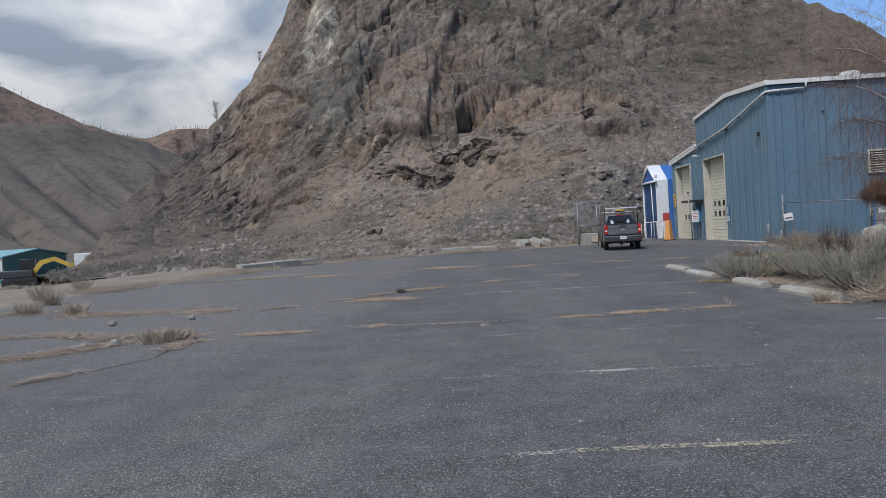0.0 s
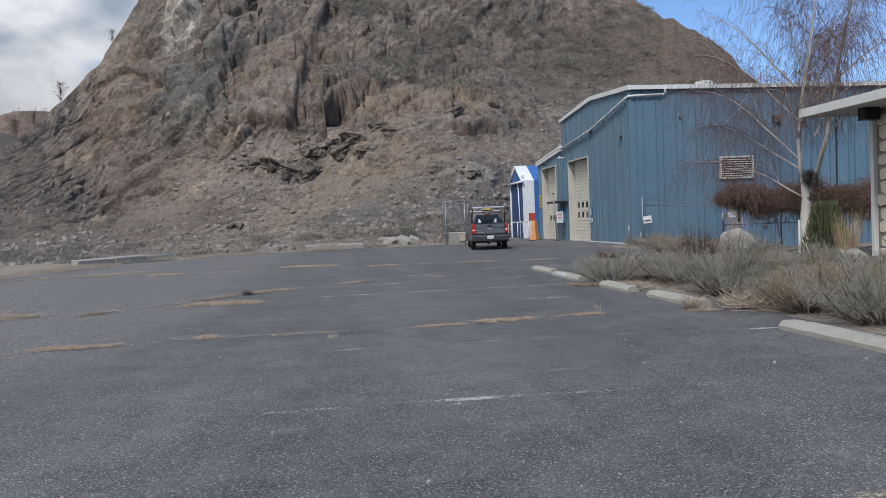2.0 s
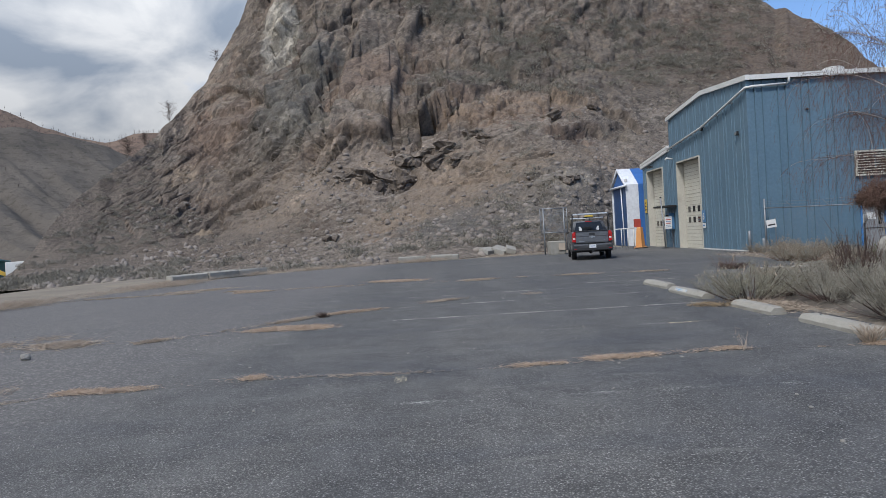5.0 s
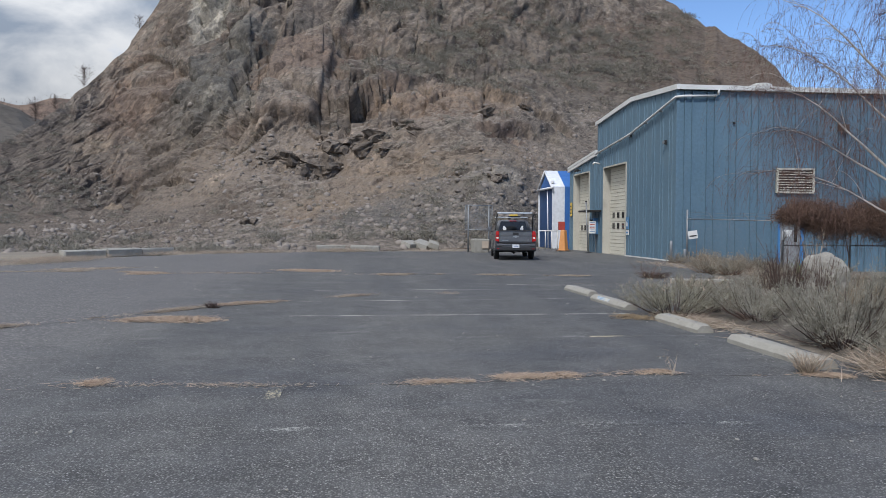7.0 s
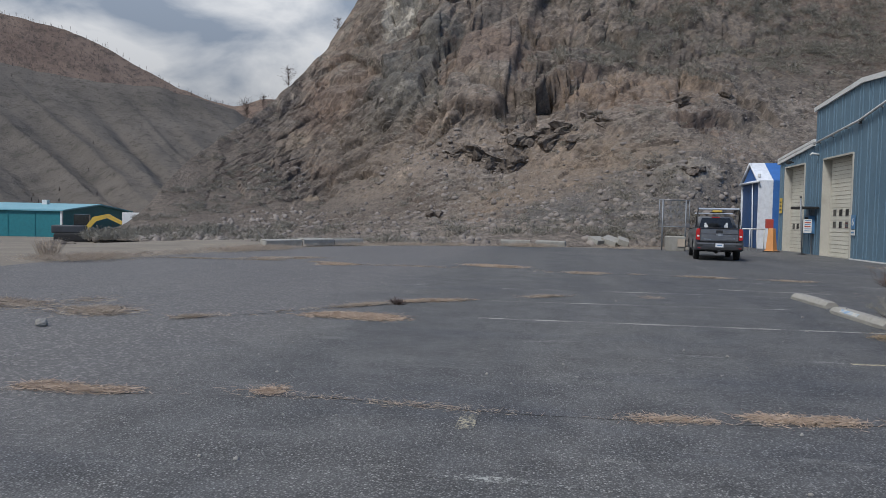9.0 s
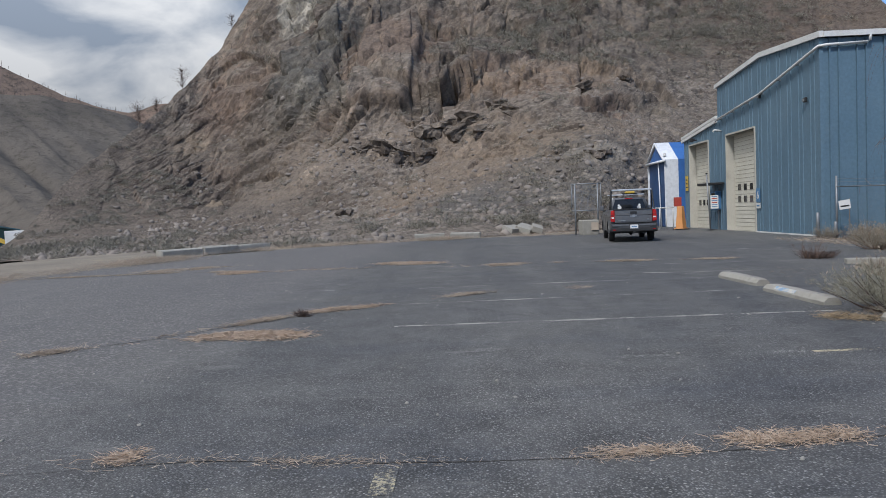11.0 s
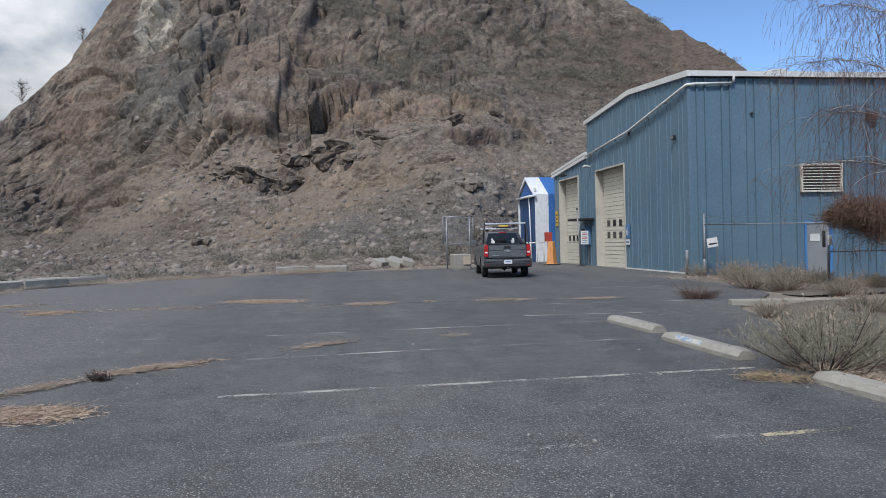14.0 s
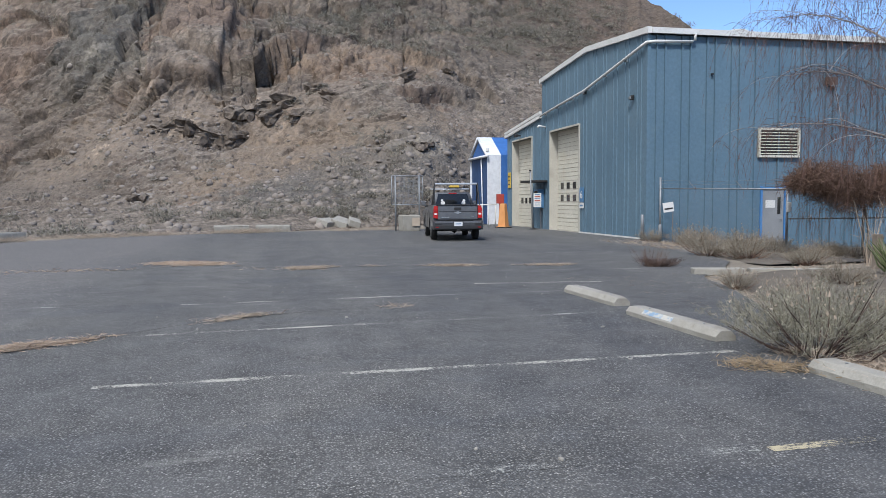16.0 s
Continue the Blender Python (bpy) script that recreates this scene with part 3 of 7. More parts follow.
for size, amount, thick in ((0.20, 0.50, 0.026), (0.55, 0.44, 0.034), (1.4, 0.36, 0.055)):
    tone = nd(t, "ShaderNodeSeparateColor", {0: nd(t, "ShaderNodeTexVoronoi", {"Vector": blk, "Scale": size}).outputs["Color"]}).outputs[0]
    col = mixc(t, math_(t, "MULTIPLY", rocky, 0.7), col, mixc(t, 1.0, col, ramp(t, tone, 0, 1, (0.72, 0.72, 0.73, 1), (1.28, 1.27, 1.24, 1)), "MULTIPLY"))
    # dark joint lines between blocks: lichen and crevice shade painted into the rock colour
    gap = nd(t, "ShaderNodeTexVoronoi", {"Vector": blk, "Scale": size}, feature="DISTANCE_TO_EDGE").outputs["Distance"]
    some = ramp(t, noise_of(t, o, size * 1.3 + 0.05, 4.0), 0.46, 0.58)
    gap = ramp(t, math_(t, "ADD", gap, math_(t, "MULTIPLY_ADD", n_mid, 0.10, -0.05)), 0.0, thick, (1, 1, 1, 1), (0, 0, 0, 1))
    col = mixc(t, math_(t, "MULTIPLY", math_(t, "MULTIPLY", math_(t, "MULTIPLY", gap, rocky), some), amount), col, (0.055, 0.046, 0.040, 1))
grainy = noise_of(t, blk, 1.1, 8.0, 0.72)
col = mixc(t, math_(t, "MULTIPLY", rocky, 0.8), col, mixc(t, 1.0, col, ramp(t, grainy, 0.34, 0.66, (0.45, 0.45, 0.455, 1), (1.50, 1.47, 1.43, 1)), "MULTIPLY"))
col = mixc(t, 0.55, col, ramp(t, n_fine, 0.28, 0.72, (0.42, 0.41, 0.395, 1), (1.44, 1.40, 1.33, 1)), "MULTIPLY")
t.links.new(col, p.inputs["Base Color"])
p.inputs["Roughness"].default_value = 0.95
p.inputs["Specular IOR Level"].default_value = 0.2
chunk = nd(t, "ShaderNodeTexVoronoi", {"Vector": o, "Scale": 1.6})
chunkr = nd(t, "ShaderNodeSeparateColor", {0: chunk.outputs["Color"]}).outputs[0]
rough_h = math_(t, "ADD", math_(t, "MULTIPLY", n_fine, 0.8), math_(t, "MULTIPLY", chunkr, 0.35))
rough_h = math_(t, "SUBTRACT", rough_h, math_(t, "MULTIPLY", rocky, ramp(t, crk.outputs["Distance"], 0.0, 0.06, (0.12, 0.12, 0.12, 1), (0, 0, 0, 1))))
rubble = nd(t, "ShaderNodeTexVoronoi", {"Vector": o, "Scale": 4.5}).outputs["Distance"]
rough_h = math_(t, "SUBTRACT", rough_h, math_(t, "MULTIPLY", steep, math_(t, "MULTIPLY", rubble, 0.55)))
set_bump(t, p, rough_h, 1.0, 0.28)
M["hill"] = m
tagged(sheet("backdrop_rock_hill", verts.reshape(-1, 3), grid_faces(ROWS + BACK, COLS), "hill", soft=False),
       "steep brown rocky hillside with cliffs and loose scree", "hill", kind="structure")


# ---- far valley side ----
def far_hill(name, label, b0, b1, cols, rows, sky_line, r0, r1, gul, tone_a, tone_b):
    bb = np.linspace(b0, b1, cols)
    vv = np.linspace(0, 1, rows)[:, None]
    crest = np.interp(bb, *zip(*sky_line)) + 0.25 * (fbm(np.stack([bb * 1.1, 0 * bb, 0 * bb + 3], -1), 4) - 0.5)
    low = -1.6
    e = low + (crest - low) * vv
    r = r0 + (r1 - r0) * vv**0.9
    a = np.radians(bb)[None, :] + 0 * e
    q = np.stack([EYE0[0] + r * np.sin(a), EYE0[1] + r * np.cos(a), EYE0[2] + r * np.tan(np.radians(e))], -1)
    s = q[..., 0] * 0.011 + q[..., 2] * 0.012 + 1.3 * (fbm(q * 0.006, 3) - 0.5)
    rid = 1 - 2.6 * np.abs(fbm(np.stack([(bb[None, :] + 1.1 * e) * gul * 0.055, e * 0.03 + 0 * s, 0 * s], -1), 4) - 0.5)
    q[..., 2] += (11 * (rid - 0.7) + 6 * (fbm(q * 0.03, 4) - 0.5)) * np.sin(np.pi * np.clip(vv, 0, 1)) ** 0.7
    m, t, p, o = material(name + "_ground")
    n1, n2 = noise_of(t, o, 0.012, 6.0, 0.65), noise_of(t, o, 0.11, 6.0, 0.7)
    c = mixc(t, ramp(t, n1, 0.35, 0.65), c4(tone_a), c4(tone_b))
    c = mixc(t, ramp(t, n2, 0.5, 0.75), c, (0.06, 0.055, 0.048, 1))
    brush = ramp(t, noise_of(t, o, 0.32, 5.0, 0.75), 0.55, 0.63)
    c = mixc(t, math_(t, "MULTIPLY", brush, 0.6), c, (0.045, 0.042, 0.036, 1))
    t.links.new(c, p.inputs["Base Color"])
    p.inputs["Roughness"].default_value = 1.0
    p.inputs["Specular IOR Level"].default_value = 0.1
    set_bump(t, p, n2, 0.8, 3.0)
    return tagged(sheet(name, q.reshape(-1, 3), grid_faces(rows, cols), m), label, "hill", kind="structure"), q


near_hill, NEAR = far_hill("backdrop_valley_side", "bare grey-brown valley side with gullies", -62, -15, 200, 90,
                           [(-62, 12), (-45, 10.5), (-37, 9.2), (-33.5, 8.9), (-29.4, 8.9), (-26.3, 8.2), (-24.3, 7.7), (-22, 6.6), (-15, 4.5)], 150, 430, 5.2, (0.090, 0.080, 0.070), (0.140, 0.122, 0.105))
far_ridge, RIDGE = far_hill("backdrop_far_ridge", "distant rust-brown ridge with a fringe of bare trees", -62, -12, 160, 40,
                            [(-62, 15), (-45, 13.5), (-35.4, 12.1), (-33.3, 11.4), (-31.9, 10.7), (-29.4, 9.5), (-26.4, 8.3), (-24.3, 7.9), (-22.4, 8.5), (-20, 8.6), (-12, 6)], 560, 760, 4.1, (0.15, 0.108, 0.088), (0.25, 0.185, 0.145))

# ---- blue steel building ----
WX, WY, CORNER_Z = 11.02, 30.34, -0.6
building = thing("metal_building", "blue ribbed steel workshop building with cream roller doors", "building")


def clad(origin, way, length, z0, height, holes, rib=0.028, name="panel"):
    """Ribbed steel sheets 0.9 m wide along a wall, cut round its openings. height: z of the top over the distance along the wall."""
    cuts = sorted({0.0, length, *[round(0.9 * k, 3) for k in range(1, int(length / 0.9) + 1) if length - 0.9 * k > 0.15], *[h for a, b, *_ in holes for h in (a, b)]})
    way = Vector(way).normalized()
    out = Vector((way.y, -way.x, 0))
    for s0, s1 in zip(cuts, cuts[1:]):
        spans, mid = [(z0, None)], (s0 + s1) / 2
        for a, b, lo, hi in holes:
            if a < mid < b:
                spans = ([(z0, lo)] if lo > z0 + 0.01 else []) + [(hi, None)]
        prof = [(s0, -0.1), (s0, 0.0)]
        k = math.ceil((s0 + 0.05) / 0.3)
        while 0.3 * k < s1 - 0.05:
            c = 0.3 * k
            prof += [(c - 0.030, 0), (c - 0.022, rib), (c + 0.022, rib), (c + 0.030, 0)]
            k += 1
        prof += [(s1, 0.0), (s1, -0.1)]
        for lo, hi in spans:
            bm = B()
            a = [bm.verts.new(Vector(origin) + way * s + out * d + Vector((0, 0, lo))) for s, d in prof]
            b = [bm.verts.new(Vector(origin) + way * s + out * d + Vector((0, 0, height(s) if hi is None else hi))) for s, d in prof]
            n = len(prof)
            for q in range(n):
                bm.faces.new((a[q], a[(q + 1) % n], b[(q + 1) % n], b[q]))
            bm.faces.new(a[::-1])
            bm.faces.new(b)
            bmesh.ops.recalc_face_normals(bm, faces=bm.faces[:])
            part(name, bm, "blue_wall", building)


def gable(y):
    return 7.0 - (7.0 - 6.62) * abs(y - 35.2) / 4.95


def leanto(y):
    return 5.08 - 0.085 * (y - 40.35)


D1, D2, DOOR_H = (35.88, 39.25), (41.63, 44.72), 4.27
# west wall, from its north end towards the south corner, seen from the lot
clad((WX, 40.35, 0), (0, -1, 0), 40.35 - WY, CORNER_Z, lambda s: gable(40.35 - s), [(40.35 - D1[1], 40.35 - D1[0], CORNER_Z, DOOR_H)])
clad((WX, 45.65, 0), (0, -1, 0), 45.65 - 40.352, CORNER_Z, lambda s: leanto(45.65 - s), [(45.65 - D2[1], 45.65 - D2[0], CORNER_Z, DOOR_H)])
# south wall
PD = (15.20, 16.16, -0.12, 1.70)
clad((WX, WY, 0), (1, 0, 0), 21.0, CORNER_Z, lambda s: 6.60, [(PD[0] - WX, PD[1] - WX, CORNER_Z, PD[3])], 0.065)
for name, (a, b, c, d, top_) in {"back_wall": (32.02, 32.14, WY, 45.6, 6.5), "north_wall": (WX + 0.13, 32.0, 45.52, 45.64, 4.6), "step_wall": (WX + 0.13, 32.0, 40.24, 40.36, 6.6)}.items():
    part(name, box(B(), a, b, c, d, CORNER_Z, top_), "blue_wall", building)
bm = B()
prism(bm, [(WY - 0.12, 6.66), (35.2, 7.04), (40.45, 6.66), (40.45, 6.76), (35.2, 7.14), (WY - 0.12, 6.76)], "x", WX + 0.05, 32.3)
part("roof", bm, "roof", building, "pale metal roof")
bm = B()
prism(bm, [(40.37, 5.12), (45.8, 4.66), (45.8, 4.78), (40.37, 5.24)], "x", WX + 0.05, 32.3)
part("roof", bm, "roof", building, "pale metal roof")
# white rake, eave and lean-to edges
for pts in ([(WY - 0.16, 6.62), (35.2, 6.98), (35.2, 7.18), (WY - 0.16, 6.82)], [(35.2, 6.98), (40.47, 6.60), (40.47, 6.78), (35.2, 7.18)],
            [(40.40, 5.03), (45.85, 4.55), (45.85, 4.70), (40.40, 5.18)], [(40.40, 5.21), (45.85, 4.73), (45.85, 4.86), (40.40, 5.34)]):
    part("rake_trim", prism(B(), pts, "x", WX - 0.10, WX + 0.048), "white_trim", building, "white metal roof edge")
part("eave_trim", box(B(), WX + 0.05, 32.3, WY - 0.20, WY - 0.122, 6.62, 6.80), "white_trim", building, "white metal roof edge")
# white drain pipe that runs from the eave round the corner and down the rake
bm = B()
tube(bm, [(12.6, WY - 0.16, 6.66), (12.6, WY - 0.14, 6.45), (12.52, WY - 0.12, 6.40), (11.2, WY - 0.12, 6.37), (WX - 0.1, WY - 0.1, 6.33), (WX - 0.12, 30.6, 6.26), (WX - 0.12, 35.2, 5.52), (WX - 0.12, 40.3, 5.10)], 0.050, 8)
smooth(part("drain_pipe", bm, "white_trim", building, "white drain pipe"))
for y in (31.8, 33.4, 35.0, 36.6, 38.2, 39.7):
    z = float(np.interp(y, [30.6, 35.2, 40.3], [6.26, 5.52, 5.10]))
    part("pipe_bracket", box(B(), WX - 0.16, WX, y - 0.015, y + 0.015, z - 0.075, z - 0.02), "galv", building)
for q in (WX - 0.02,):
    part("corner_trim", prism(B(), [(q - 0.02, WY - 0.05), (q + 0.10, WY - 0.05), (q + 0.10, WY - 0.032), (q, WY - 0.032), (q, WY + 0.09), (q - 0.02, WY + 0.09)], "z", CORNER_Z, 6.6), "blue_wall", building)
part("base_trim", box(B(), WX - 0.06, WX - 0.032, WY, 35.8, -0.05, 0.05), "white_trim", building)
part("wall_base", box(B(), WX + 0.02, WX + 0.3, D1[0] - 0.02, D1[1] + 0.02, -0.6, -0.004), "concrete", building)
part("wall_base", box(B(), WX + 0.02, WX + 0.3, D2[0] - 0.02, D2[1] + 0.02, -0.6, -0.004), "concrete", building)


def roller_door(y0, y1, rows, cols, z_first):
    d = part("roller_door", box(B(), WX + 0.36, WX + 0.40, y0, y1, -0.02, DOOR_H), "cream", building, "cream sectional roller door")
    n = 8
    h = DOOR_H / n
    wide = (y1 - y0 - 0.5) / cols
    for k in range(n):
        part("section_joint", box(B(), WX + 0.318, WX + 0.3575, y0 + 0.01, y1 - 0.01, k * h - 0.0055, k * h + 0.0055), "groove", d)
        part("door_section", box(B(), WX + 0.325, WX + 0.358, y0 + 0.005, y1 - 0.005, k * h + 0.006, (k + 1) * h - 0.006, 0.008), "cream", d)
        # thin darker strips on the section face draw its groove lines
        for s in (0.33, 0.66):
            part("groove", box(B(), WX + 0.319, WX + 0.3245, y0 + 0.03, y1 - 0.03, (k + s) * h, (k + s) * h + 0.014), "groove", d)
    for r in range(rows):
        for c in range(cols):
            cy = y0 + 0.25 + wide * (c + 0.5)
            z = z_first + 0.53 * r
            w = part("window", box(B(), WX + 0.315, WX + 0.3245, cy - 0.20, cy + 0.20, z, z + 0.34, 0.004), "jamb", d, "small door window")
            part("pane", box(B(), WX + 0.309, WX + 0.3145, cy - 0.165, cy + 0.165, z + 0.035, z + 0.305), "dark_glass", d)
    for a, b in ((y0 - 0.06, y0), (y1, y1 + 0.06)):
        part("jamb", box(B(), WX - 0.05, WX + 0.42, a, b, -0.02, DOOR_H + 0.06, 0.006), "jamb", building, "cream steel door jamb")
    part("lintel", box(B(), WX - 0.052, WX + 0.42, y0, y1, DOOR_H, DOOR_H + 0.08, 0.006), "jamb", building, "cream steel door head")


roller_door(D1[0] + 0.06, D1[1] - 0.06, 2, 4, 1.22)
roller_door(D2[0] + 0.06, D2[1] - 0.06, 1, 4, 1.12)
# dark interior closing plane behind the doors
part("inner_wall", box(B(), WX + 0.9, WX + 1.0, 35.0, 45.4, -0.3, 4.5), "black", building)

# louvre vent
vent = part("louvre_vent", box(B(), 15.05, 16.58, WY - 0.06, WY - 0.032, 2.70, 3.66), "black", building, "cream louvred wall vent")
for a, b, c, d in ((15.03, 16.60, 3.60, 3.67), (15.03, 16.60, 2.69, 2.76), (15.03, 15.10, 2.762, 3.598), (16.53, 16.60, 2.762, 3.598)):
    part("frame", box(B(), a, b, WY - 0.13, WY - 0.03, c, d, 0.008), "cream", vent)
for k in range(8):
    z = 2.80 + 0.10 * k
    part("slat", prism(B(), [(WY - 0.125, z), (WY - 0.062, z + 0.026), (WY - 0.062, z + 0.038), (WY - 0.125, z + 0.012)], "x", 15.101, 16.529), "cream", vent)

# side door with a bright blue frame
door = part("door", box(B(), PD[0] + 0.06, PD[1] - 0.06, WY + 0.0, WY + 0.05, PD[2], PD[3] - 0.06, 0.006), "grey_door", building, "grey steel side door")
for a, b, c, d in ((PD[0] - 0.02, PD[0] + 0.055, PD[2], PD[3] + 0.02), (PD[1] - 0.055, PD[1] + 0.06, PD[2], PD[3] + 0.02), (PD[0] + 0.056, PD[1] - 0.056, PD[3] - 0.055, PD[3] + 0.0)):
    part("door_frame", box(B(), a, b, WY - 0.06, WY + 0.08, c, d, 0.006), "blue_frame", building, "bright blue door frame")
part("door_window", box(B(), 15.86, 15.98, WY - 0.008, WY - 0.002, 0.78, 1.36), "dark_glass", door)
part("door_sill", box(B(), PD[0] + 0.06, PD[1] - 0.06, WY - 0.03, WY + 0.1, CORNER_Z, PD[2] - 0.002), "concrete", building)
part("door_sign", box(B(), 15.40, 15.76, WY - 0.012, WY - 0.004, 1.0, 1.26), "white_trim", door, "small white notice")
smooth(part("door_handle", tube(B(), [(16.02, WY - 0.01, 0.62), (16.02, WY - 0.06, 0.62), (15.92, WY - 0.065, 0.62)], 0.012, 6), "galv", door))
# lamps and small fixtures on the west wall
for y, z in ((35.25, 5.40), (31.3, 4.66)):
    lamp = part("wall_lamp", box(B(), WX - 0.12, WX - 0.03, y - 0.09, y + 0.09, z - 0.02, z + 0.14, 0.02), "black", building, "small dark wall lamp")
    part("lens", box(B(), WX - 0.16, WX - 0.121, y - 0.07, y + 0.07, z, z + 0.10, 0.01), "galv", lamp)
smooth(part("wall_pipe", tube(B(), [(WX - 0.05, 39.75, 4.56), (WX - 0.35, 39.75, 4.62), (WX - 0.42, 39.75, 4.54)], 0.05, 8), "white_trim", building, "short white vent pipe"))
fl = part("flood_light", box(B(), WX - 0.35, WX - 0.18, 43.2, 43.5, 4.42, 4.56, 0.02), "black", building, "black twin flood light")
part("bracket", box(B(), WX - 0.18, WX - 0.03, 43.32, 43.38, 4.46, 4.52), "black", fl)
lamp = part("wall_lamp", box(B(), 17.55, 17.95, WY - 0.20, WY - 0.03, 5.15, 5.42, 0.03), "brown_metal", building, "brown metal wall lamp")
part("lens", box(B(), 17.6, 17.9, WY - 0.19, WY - 0.06, 5.115, 5.149), "galv", lamp)
part("conduit", tube(B(), [(20.6, WY - 0.05, -0.2), (20.6, WY - 0.05, 5.2)], 0.03, 8), "black", building, "thin dark conduit")
part("outlet_box", box(B(), 17.0, 17.16, WY - 0.09, WY - 0.03, 0.55, 0.75, 0.01), "galv", building)
part("wall_hook", box(B(), 13.25, 13.33, WY - 0.09, WY - 0.03, 5.35, 5.43, 0.01), "black", building)
part("floor_slab", box(B(), WX + 0.14, 32.0, WY + 0.1, 45.5, -0.55, -0.02), "concrete", building)
# roof vent
bm = B()
tube(bm, [(15.3, 32.0, 6.75), (15.3, 32.0, 7.05), (15.3, 32.0, 7.08), (15.3, 32.0, 7.22), (15.3, 32.0, 7.26)], [0.26, 0.26, 0.40, 0.40, 0.30], 16)
part("roof_vent", bm, "white_trim", building, "round white roof ventilator")

# ---- more materials ----
M["truck"] = plain("dark_grey_car_paint", (0.15, 0.153, 0.165), (0.175, 0.178, 0.19), 1.5, 0.28, 0.45, fine=6, bump=0, dirt=(0.13, 0.125, 0.115), dirt_at=(0.58, 0.8))
M["bumper"] = plain("dark_bumper", (0.035, 0.036, 0.039), (0.05, 0.051, 0.055), 3, 0.45, fine=30, bump=0.05)
M["rubber"] = plain("tyre_rubber", (0.018, 0.018, 0.018), (0.032, 0.031, 0.030), 6, 0.9, fine=60, bump=0.3, dist=0.002)
M["alloy"] = plain("alloy_rim", (0.40, 0.40, 0.41), (0.5, 0.5, 0.51), 4, 0.35, 0.8, fine=30, bump=0)
M["red_lens"] = plain("red_tail_lens", (0.38, 0.012, 0.014), (0.48, 0.02, 0.02), 6, 0.15, fine=40, bump=0)
M["aluminium"] = plain("bare_aluminium", (0.62, 0.63, 0.64), (0.72, 0.73, 0.74), 3, 0.3, 0.75, fine=40, bump=0)
M["plate"] = plain("white_plate", (0.62, 0.64, 0.66), (0.70, 0.71, 0.73), 8, 0.4, fine=60, bump=0)
M["tarp_white"] = plain("white_tarpaulin", (0.66, 0.68, 0.72), (0.76, 0.78, 0.81), 0.8, 0.55, fine=5, bump=0.25, dist=0.03, dirt=(0.5, 0.52, 0.55))
M["tarp_blue"] = plain("blue_tarpaulin", (0.035, 0.125, 0.36), (0.05, 0.16, 0.44), 0.8, 0.5, fine=5, bump=0.25, dist=0.03)
M["tarp_navy"] = plain("dark_blue_tarpaulin", (0.016, 0.055, 0.155), (0.024, 0.075, 0.20), 0.8, 0.55, fine=5, bump=0.3, dist=0.03)
M["orange"] = plain("faded_orange_plastic", (0.62, 0.27, 0.09), (0.70, 0.33, 0.12), 2, 0.6, fine=40, bump=0.1, dirt=(0.45, 0.25, 0.13))
M["red"] = plain("red_paint", (0.36, 0.05, 0.035), (0.44, 0.07, 0.05), 3, 0.5, fine=40, bump=0.05)
M["yellow"] = plain("yellow_paint", (0.60, 0.40, 0.05), (0.68, 0.46, 0.07), 2, 0.5, fine=30, bump=0.05, dirt=(0.35, 0.25, 0.10))
M["sign_white"] = plain("white_sign_face", (0.68, 0.68, 0.67), (0.76, 0.76, 0.75), 4, 0.5, fine=50, bump=0)
M["sign_blue"] = plain("blue_sign_face", (0.07, 0.19, 0.36), (0.09, 0.22, 0.40), 4, 0.45, fine=50, bump=0)
M["bark"] = plain("white_birch_bark", (0.55, 0.50, 0.45), (0.66, 0.62, 0.57), 3, 0.85, fine=14, bump=0.5, dist=0.01, dirt=(0.10, 0.08, 0.07), dirt_at=(0.60, 0.66))
M["limb"] = plain("pale_birch_limb", (0.40, 0.36, 0.33), (0.52, 0.48, 0.45), 4, 0.85, fine=30, bump=0.3, dirt=(0.14, 0.10, 0.08), dirt_at=(0.55, 0.7))
M["twig"] = island("reddish_brown_twigs", (0.085, 0.045, 0.036), (0.17, 0.095, 0.075))
M["brown_twig"] = island("dry_brown_twigs", (0.10, 0.058, 0.040), (0.22, 0.135, 0.095))
M["sage"] = island("grey_green_sage_leaves", (0.165, 0.155, 0.122), (0.36, 0.34, 0.28))
M["rabbit"] = island("olive_brush_stems", (0.165, 0.158, 0.112), (0.36, 0.34, 0.255))
M["wall_brush"] = island("grey_tan_dead_brush", (0.20, 0.17, 0.125), (0.38, 0.335, 0.265))
M["tall_straw"] = island("golden_tall_grass", (0.28, 0.20, 0.12), (0.48, 0.37, 0.24))
M["sage_twig"] = island("grey_brown_sage_twigs", (0.13, 0.115, 0.095), (0.29, 0.27, 0.225))
M["straw"] = island("dry_straw", (0.28, 0.215, 0.158), (0.47, 0.39, 0.31))
M["rust_brush"] = island("rusty_dry_brush", (0.23, 0.165, 0.095), (0.38, 0.29, 0.19))
M["orange_litter"] = island("orange_dead_needles", (0.33, 0.235, 0.165), (0.54, 0.425, 0.325))
M["dark_green"] = island("dark_evergreen_needles", (0.055, 0.07, 0.028), (0.13, 0.14, 0.065))
M["green_blade"] = island("green_yucca_blades", (0.09, 0.12, 0.05), (0.22, 0.24, 0.11))
M["dead_stem"] = island("dark_dead_stems", (0.05, 0.032, 0.026), (0.12, 0.08, 0.065))
M["wood"] = plain("weathered_post", (0.16, 0.13, 0.105), (0.24, 0.20, 0.165), 2, 0.9, fine=20, bump=0.5, dist=0.006)
M["boulder"] = plain("pale_boulder", (0.24, 0.225, 0.20), (0.36, 0.345, 0.31), 2.2, 0.92, fine=18, bump=0.7, dist=0.02, dirt=(0.2, 0.19, 0.17))
